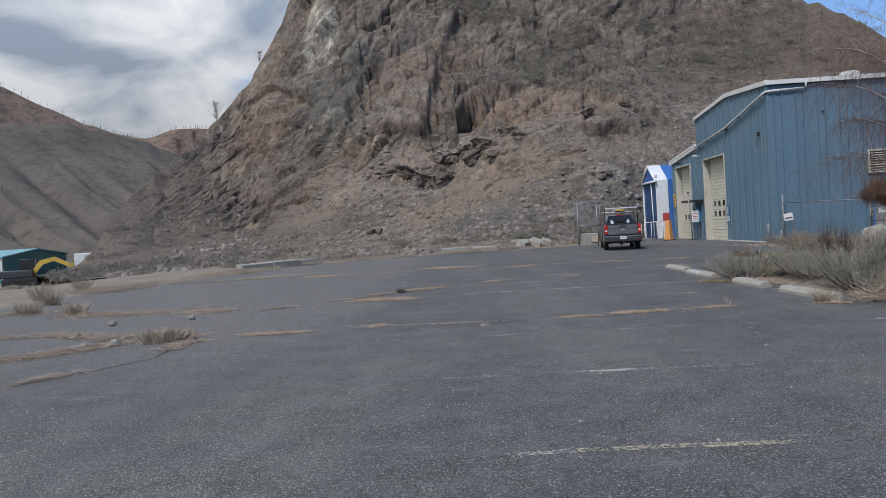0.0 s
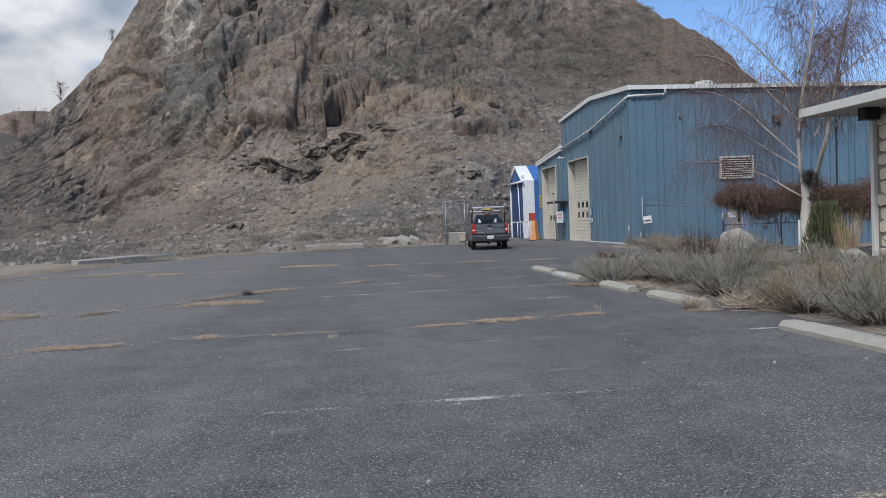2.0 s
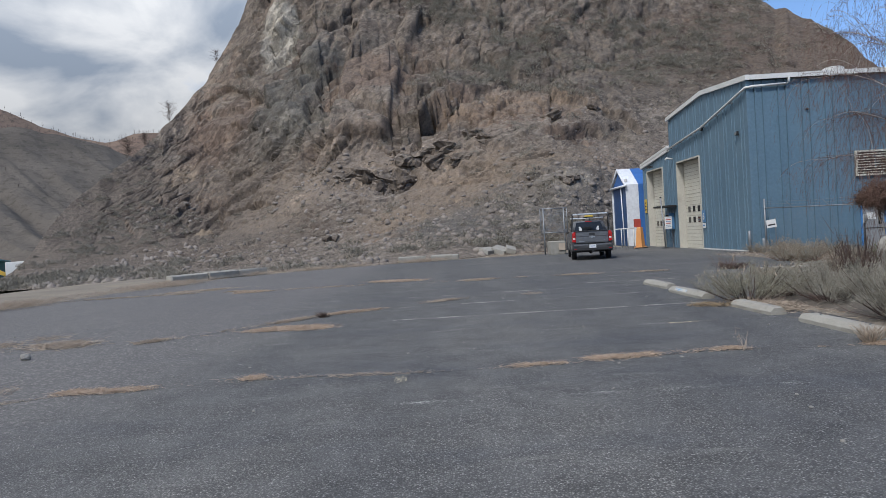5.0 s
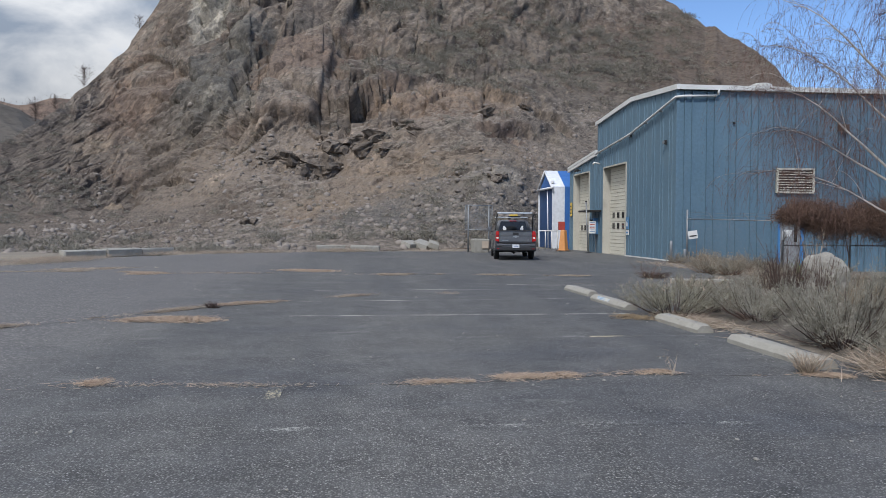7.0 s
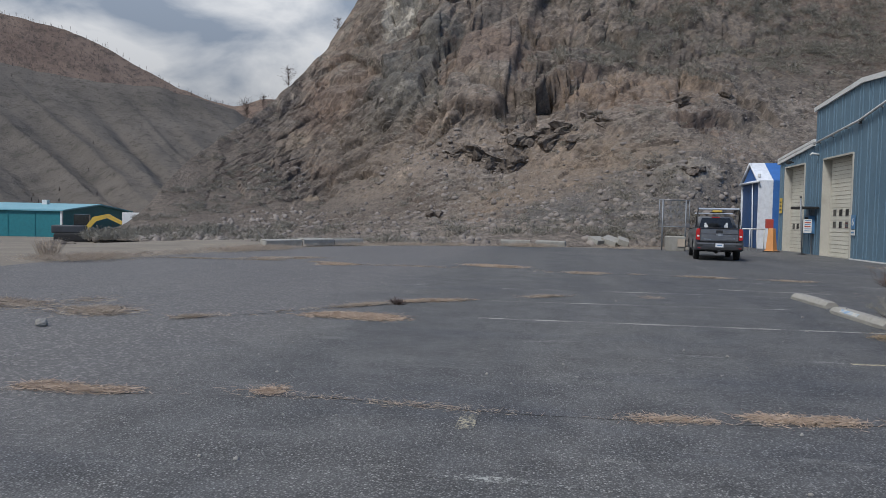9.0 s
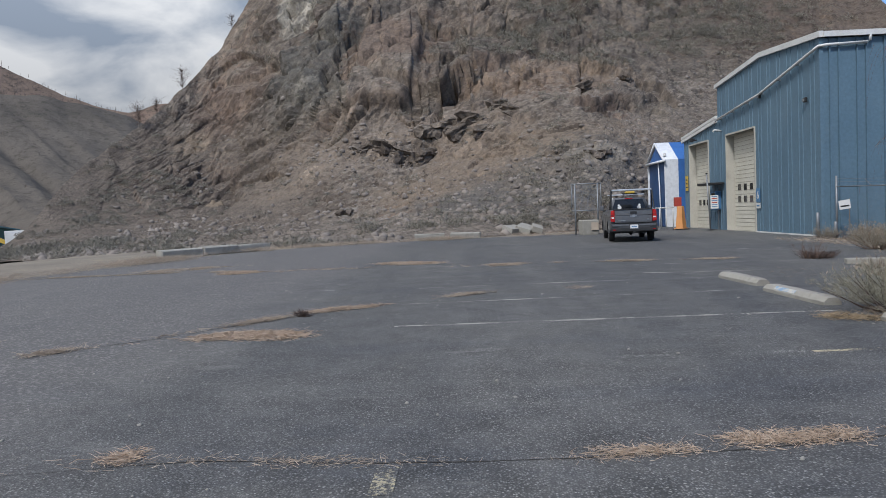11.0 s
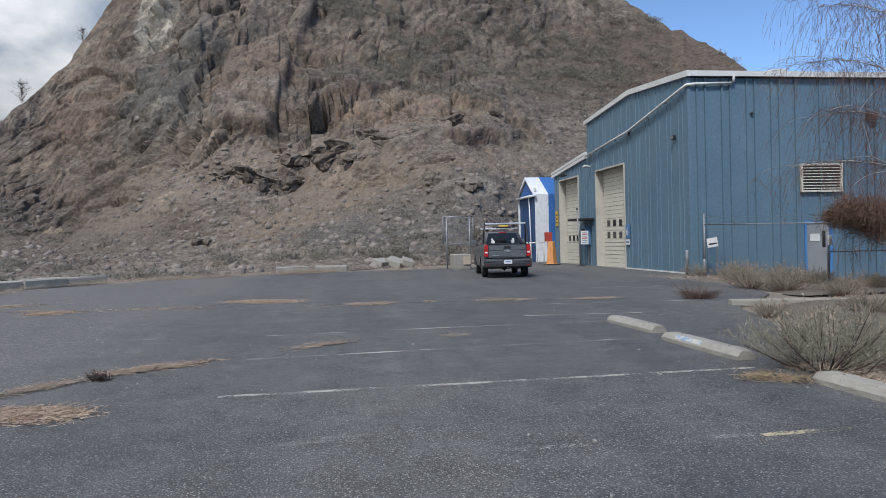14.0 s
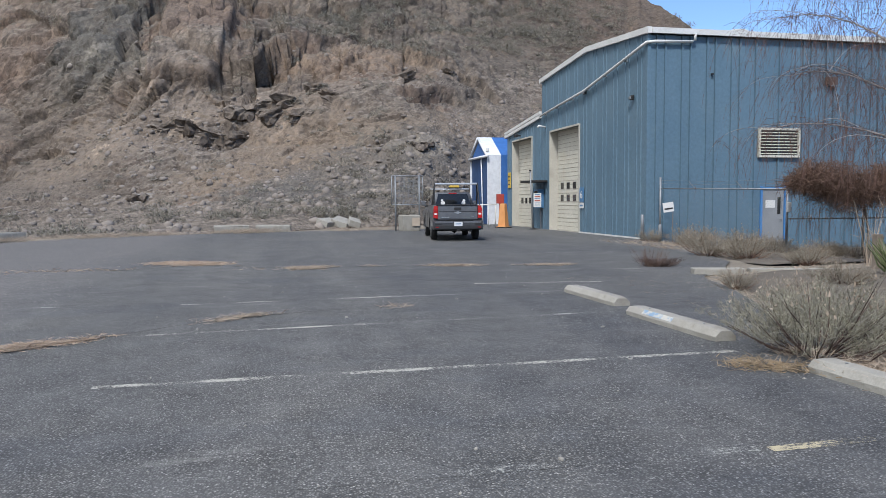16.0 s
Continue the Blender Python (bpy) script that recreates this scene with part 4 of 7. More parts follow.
M["stone"] = plain("cream_field_stone", (0.60, 0.54, 0.43), (0.76, 0.70, 0.59), 3, 0.9, fine=24, bump=0.6, dist=0.01, dirt=(0.33, 0.27, 0.2), random_tint=0.3)
M["mortar"] = plain("grey_mortar", (0.20, 0.18, 0.155), (0.28, 0.26, 0.225), 3, 0.95, fine=40, bump=0.6, dist=0.005)
M["soffit"] = plain("white_soffit_boards", (0.56, 0.55, 0.53), (0.64, 0.63, 0.61), 1.5, 0.7, fine=20, bump=0.1)
M["teal"] = plain("teal_painted_steel", (0.012, 0.150, 0.175), (0.018, 0.185, 0.21), 0.2, 0.5, fine=3, bump=0.05)
M["teal_roof"] = plain("pale_teal_roof", (0.12, 0.33, 0.40), (0.16, 0.38, 0.45), 0.3, 0.5, fine=3, bump=0.05)
M["skyline"] = plain("bare_conifers", (0.08, 0.065, 0.055), (0.13, 0.10, 0.08), 0.1, 0.95, fine=1, bump=0)
M["crack"] = plain("crack_filler", (0.022, 0.02, 0.018), (0.05, 0.045, 0.038), 6, 0.95, fine=40, bump=0.5)


rng = np.random.RandomState(11)


def blades(name, base, tip, width, mat, parent=None, bow=None, label="", category="", kind=""):
    """Many thin blades from base to tip points, each a bent strip of two quads crossing the view at its own angle."""
    base, tip = np.asarray(base, float), np.asarray(tip, float)
    n = len(base)
    d = tip - base
    side = np.cross(d, rng.normal(size=(n, 3)))
    side /= np.linalg.norm(side, axis=1, keepdims=True) + 1e-9
    w = (np.asarray(width) * np.ones(n))[:, None]
    mid = (base + tip) / 2 + (bow if bow is not None else 0)
    v = np.stack([base - side * w, base + side * w, mid - side * w * 0.8, mid + side * w * 0.8, tip - side * w * 0.25, tip + side * w * 0.25], 1).reshape(-1, 3)
    k = (np.arange(n) * 6)[:, None]
    f = np.concatenate([k + np.array([0, 1, 3, 2]), k + np.array([2, 3, 5, 4])], 0)
    ob = sheet(name, v, f, mat, soft=False)
    ob.parent = parent
    return tagged(ob, label, category, kind=kind)


M["paint_yellow2"] = paint_mat("pale_yellow_paint", (0.44, 0.38, 0.25), 0.63)
M["paint_mid"] = paint_mat("half_worn_white_paint", (0.35, 0.345, 0.315), 0.675)


# ---- painted lines ----
def painted(x0, x1, y0, y1, mat, label, w=0.08):
    bm = B()
    n = max(2, int(abs(x1 - x0) / 0.25))
    rows_ = []
    for k in range(n + 1):
        x, y = x0 + (x1 - x0) * k / n, y0 + (y1 - y0) * k / n
        j = 0.012 * (rng.rand(2) - 0.5)
        rows_.append((bm.verts.new((x, y - w / 2 + j[0], 0.0015)), bm.verts.new((x, y + w / 2 + j[1], 0.0015))))
    for a, b in zip(rows_, rows_[1:]):
        bm.faces.new((a[0], b[0], b[1], a[1]))
    ob = part("trim_parking_line", bm, mat, None)
    return tagged(ob, label, "parking line", "parking stall lines", "structure")


for x0, x1, y0, y1, mat in [(-1.95, -1.0, 2.88, 2.90, "paint_faint"), (-1.0, 3.4, 2.90, 2.86, "paint_yellow"), (-1.9, -0.9, 5.19, 5.20, "paint_faint"), (-0.9, 1.3, 5.20, 5.14, "paint_mid"), (1.3, 3.4, 5.14, 5.02, "paint_faint"),
                            (-1.7, -0.4, 7.69, 7.67, "paint_faint"), (-0.4, 1.4, 7.67, 7.66, "paint_mid"), (1.4, 3.1, 7.66, 7.43, "paint_faint"), (3.1, 3.42, 7.43, 7.40, "paint_white"),
                            (1.95, 2.62, 11.55, 11.57, "paint_yellow2"), (2.62, 3.4, 11.57, 11.54, "paint_mid"), (-0.6, 1.9, 11.6, 11.58, "paint_faint"), (-1.9, 3.28, 13.80, 13.84, "paint_white"), (-1.9, 0.3, 15.92, 16.05, "paint_white"), (0.3, 3.3, 16.05, 16.22, "paint_mid"),
                            (-1.87, 0.9, 18.13, 18.25, "paint_white"), (0.9, 3.4, 18.25, 18.24, "paint_mid"), (2.4, 4.45, 19.49, 19.24, "paint_white"), (2.5, 7.3, 21.65, 21.0, "paint_mid"), (2.5, 7.3, 23.7, 23.2, "paint_mid"), (2.55, 7.9, 25.8, 25.6, "paint_mid"), (-6.3, -2.4, 18.4, 18.3, "paint_faint")]:
    painted(x0, x1, y0, y1, mat, "worn yellow painted parking stall line" if "yellow" in mat else "worn white painted parking stall line")
bm = B()
box(bm, -1.53, -1.41, 8.55, 8.95, 0.001, 0.0035)
tagged(part("trim_paint_mark", bm, "paint_yellow", None), "short faded yellow paint mark on asphalt", "paint mark", kind="structure")


# ---- cracks with dead grass ----
def polyline(pts, step):
    out = []
    for (x0, y0), (x1, y1) in zip(pts, pts[1:]):
        n = max(1, int(math.hypot(x1 - x0, y1 - y0) / step))
        out += [(x0 + (x1 - x0) * k / n, y0 + (y1 - y0) * k / n) for k in range(n)]
    return np.array(out + [pts[-1]])


def crack(pts, width, per_m, spread, mat, flat=0.025, long=0.11, seam=True, thin=0.0026):
    q = polyline(pts, 0.12)
    q = q + 0.10 * (np.stack([vnoise(np.c_[q * 2.1, 0 * q[:, 0]]), vnoise(np.c_[q * 2.1, 9 + 0 * q[:, 0]])], 1) - 0.5)
    if seam:
        bm = B()
        d = np.gradient(q, axis=0)
        nrm_ = np.stack([-d[:, 1], d[:, 0]], 1) / (np.linalg.norm(d, axis=1, keepdims=True) + 1e-9)
        w = width * (0.35 + vnoise(np.c_[q * 3, 4 + 0 * q[:, 0]]))[:, None]
        a = [bm.verts.new((*c, 0.0028)) for c in q - nrm_ * w / 2]
        b = [bm.verts.new((*c, 0.0028)) for c in q + nrm_ * w / 2]
        for k in range(len(q) - 1):
            bm.faces.new((a[k], a[k + 1], b[k + 1], b[k]))
        bmesh.ops.recalc_face_normals(bm, faces=bm.faces[:])
        tagged(part("trim_asphalt_crack", bm, "crack", None), "open crack in the old asphalt", "crack", kind="structure")
    length = np.linalg.norm(np.diff(q, axis=0), axis=1).sum()
    dens = fbm(np.c_[q * 1.1, 0 * q[:, 0]], 3)
    pr = np.clip(dens - 0.40, 0.004, 1) ** 1.6
    n = int(per_m * length)
    c = q[rng.choice(len(q), n, p=pr / pr.sum())] + rng.normal(size=(n, 2)) * spread
    ang, ln = rng.rand(n) * math.tau, long * (0.4 + rng.rand(n))
    base = np.c_[c, 0.004 + rng.rand(n) * flat]
    tip = base + np.c_[np.cos(ang) * ln, np.sin(ang) * ln, rng.rand(n) * flat * 1.6]
    blades("dead_grass", base, tip, thin, mat, label="dead straw-coloured grass litter along an asphalt crack", category="dead grass", kind="stuff")


crack([(-6.9, 5.2), (-5.85, 6.6), (-5.45, 7.2), (-5.55, 8.5)], 0.03, 500, 0.07, "straw", 0.02, 0.09, True, 0.0022)
crack([(-5.55, 8.5), (-4.78, 8.85), (-3.45, 8.98), (-2.56, 9.08), (-1.49, 9.0), (0.3, 9.06)], 0.010, 160, 0.05, "straw", 0.010, 0.06, True, 0.0018)
crack([(0.3, 9.06), (1.1, 9.2), (1.8, 9.3), (3.5, 9.0)], 0.014, 500, 0.045, "orange_litter", 0.012, 0.06, True, 0.0018)
crack([(0.48, 9.22), (1.08, 9.26)], 0.05, 3000, 0.07, "orange_litter", 0.012, 0.055, False, 0.0018)
crack([(1.4, 9.26), (1.95, 9.36)], 0.05, 1300, 0.06, "orange_litter", 0.012, 0.055, False, 0.0018)
crack([(-1.0, 9.02), (0.4, 9.08)], 0.03, 500, 0.05, "orange_litter", 0.01, 0.05, False, 0.0018)
crack([(-4.75, 8.95), (-4.0, 9.0), (-3.0, 9.18)], 0.03, 1300, 0.06, "orange_litter", 0.012, 0.08, False, 0.002)
crack([(-4.95, 12.98), (-4.4, 13.35), (-3.7, 13.5), (-3.05, 13.38)], 0.3, 4200, 0.12, "orange_litter", 0.014, 0.09, False, 0.0028)
crack([(-5.6, 12.6), (-4.6, 13.5), (-3.3, 15.09), (-2.64, 15.63), (-2.18, 16.03), (-1.75, 16.43), (-0.9, 16.9), (0.03, 17.15), (0.9, 17.2)], 0.018, 220, 0.05, "straw")
crack([(-3.25, 15.3), (-2.64, 15.65), (-2.1, 16.05)], 0.05, 1200, 0.07, "orange_litter", 0.015, seam=False)
crack([(-13, 24.0), (-8.7, 24.5), (-7.2, 24.0), (-5.0, 23.7), (-3.6, 23.5), (-2.3, 24.5), (-1.0, 23.3), (2.3, 22.8), (5.1, 22.2)], 0.05, 220, 0.08, "straw", 0.02, 0.12)
crack([(-3.0, 24.9), (-2.3, 24.6), (-1.7, 24.3)], 0.1, 2000, 0.22, "orange_litter", 0.015, 0.12, False, 0.004)
crack([(-6.8, 23.5), (-5.0, 23.75), (-3.6, 23.5)], 0.1, 1000, 0.17, "orange_litter", 0.015, 0.12, False, 0.004)
crack([(-1.4, 23.0), (0.4, 22.85)], 0.1, 700, 0.12, "straw", 0.015, 0.12, False, 0.004)
crack([(-9.5, 25.4), (-7.6, 26.4)], 0.1, 500, 0.3, "straw", 0.015, 0.14, False, 0.004)
crack([(-13.5, 15.6), (-10.9, 14.4), (-9.5, 13.4), (-7.7, 13.1), (-6.8, 12.8)], 0.03, 800, 0.22, "straw", 0.025, 0.14)
crack([(-7.7, 13.9), (-7.2, 13.3), (-6.6, 12.7)], 0.06, 900, 0.18, "straw", 0.02, 0.14, False)
crack([(-9.5, 6.9), (-7.3, 7.8), (-6.6, 8.7), (-6.2, 9.4), (-5.6, 8.95)], 0.02, 800, 0.14, "straw", 0.025, 0.12)
crack([(-12.5, 10.2), (-8.3, 10.0), (-6.2, 8.9)], 0.05, 420, 0.14, "straw", 0.04, 0.14)
crack([(-14.6, 18.8), (-13.7, 21.5), (-12.6, 26), (-11.4, 32), (-9.4, 37), (-3, 40.6), (4, 41.4)], 0.05, 420, 0.5, "straw", 0.10, 0.30, seam=False)
# litter swept against the wheel stops and the bed
crack([(3.0, 13.3), (3.3, 13.1), (3.6, 13.35)], 0.05, 700, 0.10, "rust_brush", 0.03, 0.10, False, 0.003)
crack([(3.75, 8.4), (3.85, 8.8), (4.05, 9.1)], 0.05, 700, 0.14, "straw", 0.12, 0.28, False, 0.003)
crack([(3.9, 14.4), (3.75, 13.4), (3.85, 11.3)], 0.05, 420, 0.14, "straw", 0.05, 0.2, False, 0.003)


# loose stones on the asphalt
ICO = B()
bmesh.ops.create_icosphere(ICO, subdivisions=1, radius=1.0)
ICO_V = np.array([v.co[:] for v in ICO.verts])
ICO_F = np.array([[v.index for v in f.verts] for f in ICO.faces])
ICO.free()


def rubble(name, at, radius, mat, label, category, flat=0.7, jag=0.5):
    """Loose stones at given places as one sheet of rough lumps."""
    n = len(at)
    v = ICO_V[None] * (1 + jag * (rng.rand(n, len(ICO_V), 1) - 0.5))
    v = v * (radius * np.ones(n))[:, None, None] * (0.65 + 0.7 * rng.rand(n, 1, 3)) * np.array([1, 1, flat])
    a = rng.rand(n) * math.tau
    ca, sa = np.cos(a)[:, None], np.sin(a)[:, None]
    v = np.stack([v[..., 0] * ca - v[..., 1] * sa, v[..., 0] * sa + v[..., 1] * ca, v[..., 2]], -1) + np.asarray(at)[:, None]
    f = (ICO_F[None] + (np.arange(n) * len(ICO_V))[:, None, None]).reshape(-1, 3)
    return tagged(sheet(name, v.reshape(-1, 3), f, mat, soft=False), label, category, kind="stuff")


n = 2600
gx_ = rng.uniform(-13, 3.6, n)
gy_ = rng.uniform(0.5, 30, n)
keep = rng.rand(n) < np.where(gx_ < -3.5, 0.95, 0.28)
rubble("loose_gravel", np.c_[gx_, gy_, 0.003 + 0 * gx_][keep], (0.006 + 0.014 * rng.rand(n) ** 3)[keep], "boulder", "small loose gravel scattered over the asphalt", "gravel")


# ---- wheel stops ----
def wheel_stop(x, y0, y1, turn, blue=False):
    ln = y1 - y0
    ob = thing("wheel_stop", "weathered concrete wheel stop with traces of blue paint" if blue else "weathered concrete wheel stop at a parking stall", "wheel stop", "wheel stops along the stalls",
               pose(x, (y0 + y1) / 2, 0.0, 0, 0, turn))
    bm = B()
    prof = [(-0.125, 0.0), (-0.125, 0.045), (-0.075, 0.10), (-0.06, 0.108), (0.06, 0.108), (0.075, 0.10), (0.125, 0.045), (0.125, 0.0)]
    n = 14
    rings = []
    for k in range(n + 1):
        s = -ln / 2 + ln * k / n
        sh = 0.86 if k in (0, n) else 1.0
        rings.append([bm.verts.new((u * sh + 0.006 * (rng.rand() - 0.5), s, w * sh + 0.006 * (rng.rand() - 0.5) * (w > 0))) for u, w in prof])
    for a, b in zip(rings, rings[1:]):
        for k in range(len(prof)):
            bm.faces.new((a[k], b[k], b[(k + 1) % len(prof)], a[(k + 1) % len(prof)]))
    bm.faces.new(rings[0])
    bm.faces.new(rings[-1][::-1])
    bmesh.ops.recalc_face_normals(bm, faces=bm.faces[:])
    part("concrete_bar", bm, "concrete", ob)
    if blue:
        m, t, p, o = material("worn_blue_paint_on_concrete")
        k = ramp(t, noise_of(t, o, 9.0, 6.0, 0.7), 0.46, 0.56)
        t.links.new(mixc(t, k, (0.46, 0.44, 0.39, 1), (0.20, 0.30, 0.42, 1)), p.inputs["Base Color"])
        p.inputs["Roughness"].default_value = 0.9
        bm = B()
        prism(bm, [(-0.110, 0.066), (-0.079, 0.100), (-0.074, 0.103), (-0.115, 0.062)], "y", -0.1, 0.5)
        part("paint_patch", bm, m, ob, "worn blue paint patch")
    for s in (-ln * 0.3, ln * 0.3):
        part("anchor_pin", tube(B(), [(0, s, 0.10), (0, s, 0.116)], 0.012, 8), "galv", ob)


wheel_stop(3.52, 16.60, 18.15, 2.0)
wheel_stop(3.43, 14.26, 16.00, 1.5, True)
wheel_stop(3.48, 11.72, 13.04, 1.5)
wheel_stop(3.56, 9.36, 11.03, 1.5)
wheel_stop(3.50, 5.68, 7.32, 1.5)
wheel_stop(3.52, 2.9, 4.5, 1.0)


# ---- pickup truck ----
truck = thing("pickup_truck", "dark grey four-door pickup truck parked beside the workshop", "pickup truck", "", pose(5.0, 31.6, 0, 0, 0, -7.0) @ Matrix.Diagonal((0.885, 0.885, 0.885, 1)))
L, W2 = 5.4, 0.93
WH = [(1.20, 0.37), (4.47, 0.37)]


def side_outline():
    """The lower side of the truck from the rear to the nose, with round wheel arches."""
    pts = [(0.12, 0.52)]
    for cy, cz in WH:
        pts += [(cy - 0.46, 0.42)] + [(cy - 0.46 * math.cos(a), cz + 0.46 * math.sin(a)) for a in [math.pi * k / 10 for k in range(1, 10)]] + [(cy + 0.46, 0.42)]
    pts += [(L - 0.15, 0.45), (L, 0.55), (L, 0.98), (L - 0.10, 1.10), (L - 1.15, 1.22), (1.75, 1.29), (1.66, 1.32), (0.05, 1.32), (0.02, 1.22)]
    return pts


for s in (-1, 1):
    bm = B()
    prism(bm, side_outline(), "x", s * W2, s * (W2 - 0.14))
    for w in bm.verts:
        # sides lean in above the belt and tuck under at the sill
        if abs(w.co.x) > W2 - 0.01:
            w.co.x -= s * (0.05 * max(0.0, (w.co.z - 1.0) / 0.32) + 0.03 * max(0.0, (0.6 - w.co.z) / 0.2))
    part("body_side", bm, "truck", truck)
    part("belt_crease", prism(B(), [(0.2, 1.02), (L - 1.2, 1.05), (L - 1.2, 1.075), (0.2, 1.045)], "x", s * (W2 - 0.02), s * (W2 + 0.006)), "truck", truck)
    for cy, cz in WH:
        ring = [(cy - r_ * math.cos(a), cz + r_ * math.sin(a)) for r_, steps in ((0.50, range(11)), (0.455, range(10, -1, -1))) for a in [math.pi * k / 10 for k in steps]]
        part("arch_lip", prism(B(), ring, "x", s * (W2 - 0.05), s * (W2 + 0.025)), "bumper", truck)
part("bed_floor", box(B(), -W2 + 0.142, W2 - 0.142, 0.10, 1.7, 0.70, 0.78), "black", truck)
part("underbody", box(B(), -W2 + 0.142, W2 - 0.142, 1.68, L - 0.10, 0.45, 1.20, 0.04), "bumper", truck)
part("hood", prism(B(), [(3.95, 1.18), (L - 0.12, 1.06), (L - 0.05, 1.08), (L - 0.2, 1.15), (3.95, 1.27)], "x", -W2 + 0.10, W2 - 0.10), "truck", truck)
part("chassis", box(B(), -0.45, 0.45, 0.3, L - 0.4, 0.36, 0.50), "black", truck)
part("rear_axle", tube(B(), [(-0.7, 1.20, 0.37), (-0.12, 1.20, 0.37), (0.0, 1.20, 0.37), (0.12, 1.20, 0.37), (0.7, 1.20, 0.37)], [0.05, 0.05, 0.14, 0.05, 0.05], 10), "black", truck)
tg = part("tailgate", box(B(), -0.73, 0.73, 0.0, 0.07, 0.79, 1.31, 0.022), "truck", truck)
part("tailgate_panel", box(B(), -0.64, 0.64, -0.012, -0.001, 0.84, 1.04, 0.005), "truck", tg)
part("tailgate_crease", prism(B(), [(-0.001, 1.08), (-0.022, 1.095), (-0.001, 1.11)], "x", -0.70, 0.70), "truck", tg)
part("spoiler", box(B(), -0.74, 0.74, -0.035, 0.09, 1.312, 1.345, 0.012), "black", tg)
part("handle", box(B(), -0.13, 0.13, -0.018, -0.002, 1.14, 1.24, 0.006), "black", tg, "black tailgate handle")
part("emblem", prism(B(), [(-0.13, 1.075), (-0.045, 1.075), (-0.045, 1.105), (0.045, 1.105), (0.045, 1.075), (0.13, 1.075), (0.12, 1.03), (0.045, 1.03), (0.045, 1.0), (-0.045, 1.0), (-0.045, 1.03), (-0.12, 1.03)], "y", -0.032, -0.0225), "alloy", tg)
part("badge", box(B(), -0.60, -0.32, -0.018, -0.013, 0.86, 0.885), "alloy", tg)
part("badge", box(B(), 0.52, 0.60, -0.018, -0.013, 0.90, 0.92), "alloy", tg)
for s in (-1, 1):
    tl = part("tail_light", prism(B(), [(s * 0.745, 0.83), (s * 0.90, 0.86), (s * 0.895, 1.20), (s * 0.86, 1.30), (s * 0.745, 1.30)], "y", -0.02, 0.16), "red_lens", truck, "red tail light")
    part("reverse_lens", box(B(), s * 0.815 - 0.05, s * 0.815 + 0.05, -0.024, -0.0205, 0.97, 1.03), "sign_white", tl)
    part("lens_divider", box(B(), s * 0.815 - 0.06, s * 0.815 + 0.06, -0.024, -0.0205, 1.10, 1.115), "black", tl)
bp = part("rear_bumper", prism(B(), [(-0.15, 0.46), (-0.17, 0.58), (-0.16, 0.72), (-0.10, 0.755), (0.10, 0.755), (0.10, 0.44), (-0.08, 0.42)], "x", -0.91, 0.91), "bumper", truck)
part("step_pad", box(B(), -0.55, 0.55, -0.13, 0.0, 0.756, 0.768), "black", bp)
for s in (-1, 1):
    part("corner_step", box(B(), s * 0.74 - 0.13, s * 0.74 + 0.13, -0.175, -0.05, 0.60, 0.66, 0.01), "black", bp)
    part("bumper_skin", box(B(), s * 0.52 - 0.32, s * 0.52 + 0.32, -0.178, -0.15, 0.665, 0.725, 0.008), "truck", bp, "body-coloured bumper skin")
    part("reflector", box(B(), s * 0.78 - 0.05, s * 0.78 + 0.05, -0.176, -0.16, 0.50, 0.53), "red_lens", bp)
pl = part("licence_plate", box(B(), -0.155, 0.155, -0.186, -0.172, 0.555, 0.71, 0.003), "plate", truck, "white licence plate")
part("plate_text", box(B(), -0.10, 0.10, -0.1885, -0.1862, 0.62, 0.65), "sign_blue", pl)
part("tow_hitch", box(B(), -0.05, 0.05, -0.22, 0.1, 0.36, 0.43, 0.01), "black", truck)
smooth(part("exhaust_pipe", tube(B(), [(0.45, 0.9, 0.36), (0.50, 0.15, 0.36)], 0.035, 10), "galv", truck))
# cab
cab = [(-0.80, 1.62, 1.26), (0.80, 1.62, 1.26), (0.80, 3.98, 1.20), (-0.80, 3.98, 1.20), (-0.62, 1.84, 1.81), (0.62, 1.84, 1.81), (0.62, 3.15, 1.81), (-0.62, 3.15, 1.81)]
cab = [(x * 1.08, y, z) for x, y, z in cab]


def quad_on(a, b, c, d, u0, u1, v0, v1, lift):
    """A thin pane on the face a b c d (a to b along, a to d up)."""
    a, b, c, d = map(Vector, (a, b, c, d))
    nrm_ = (b - a).cross(d - a).normalized()
    def at(u, v):
        return a.lerp(b, u).lerp(d.lerp(c, u), v)
    bm = B()
    lo = [bm.verts.new(at(u, v) + nrm_ * 0.002) for u, v in ((u0, v0), (u1, v0), (u1, v1), (u0, v1))]
    hi = [bm.verts.new(at(u, v) + nrm_ * lift) for u, v in ((u0, v0), (u1, v0), (u1, v1), (u0, v1))]
    bm.faces.new(lo[::-1])
    bm.faces.new(hi)
    for k in range(4):
        bm.faces.new((lo[k], lo[(k + 1) % 4], hi[(k + 1) % 4], hi[k]))
    bmesh.ops.recalc_face_normals(bm, faces=bm.faces[:])
    return bm


bm = B()
vs = [bm.verts.new(c) for c in cab]
for f in ((0, 1, 2, 3), (4, 5, 6, 7), (0, 1, 5, 4), (1, 2, 6, 5), (2, 3, 7, 6), (3, 0, 4, 7)):
    bm.faces.new([vs[k] for k in f])
bmesh.ops.recalc_face_normals(bm, faces=bm.faces[:])
bmesh.ops.bevel(bm, geom=bm.edges[:], offset=0.05, segments=3, affect="EDGES")
cabin = smooth(part("cab", bm, "truck", truck))
part("rear_window", quad_on(cab[0], cab[1], cab[5], cab[4], 0.09, 0.91, 0.14, 0.88, 0.012), "dark_glass", cabin, "dark rear window")
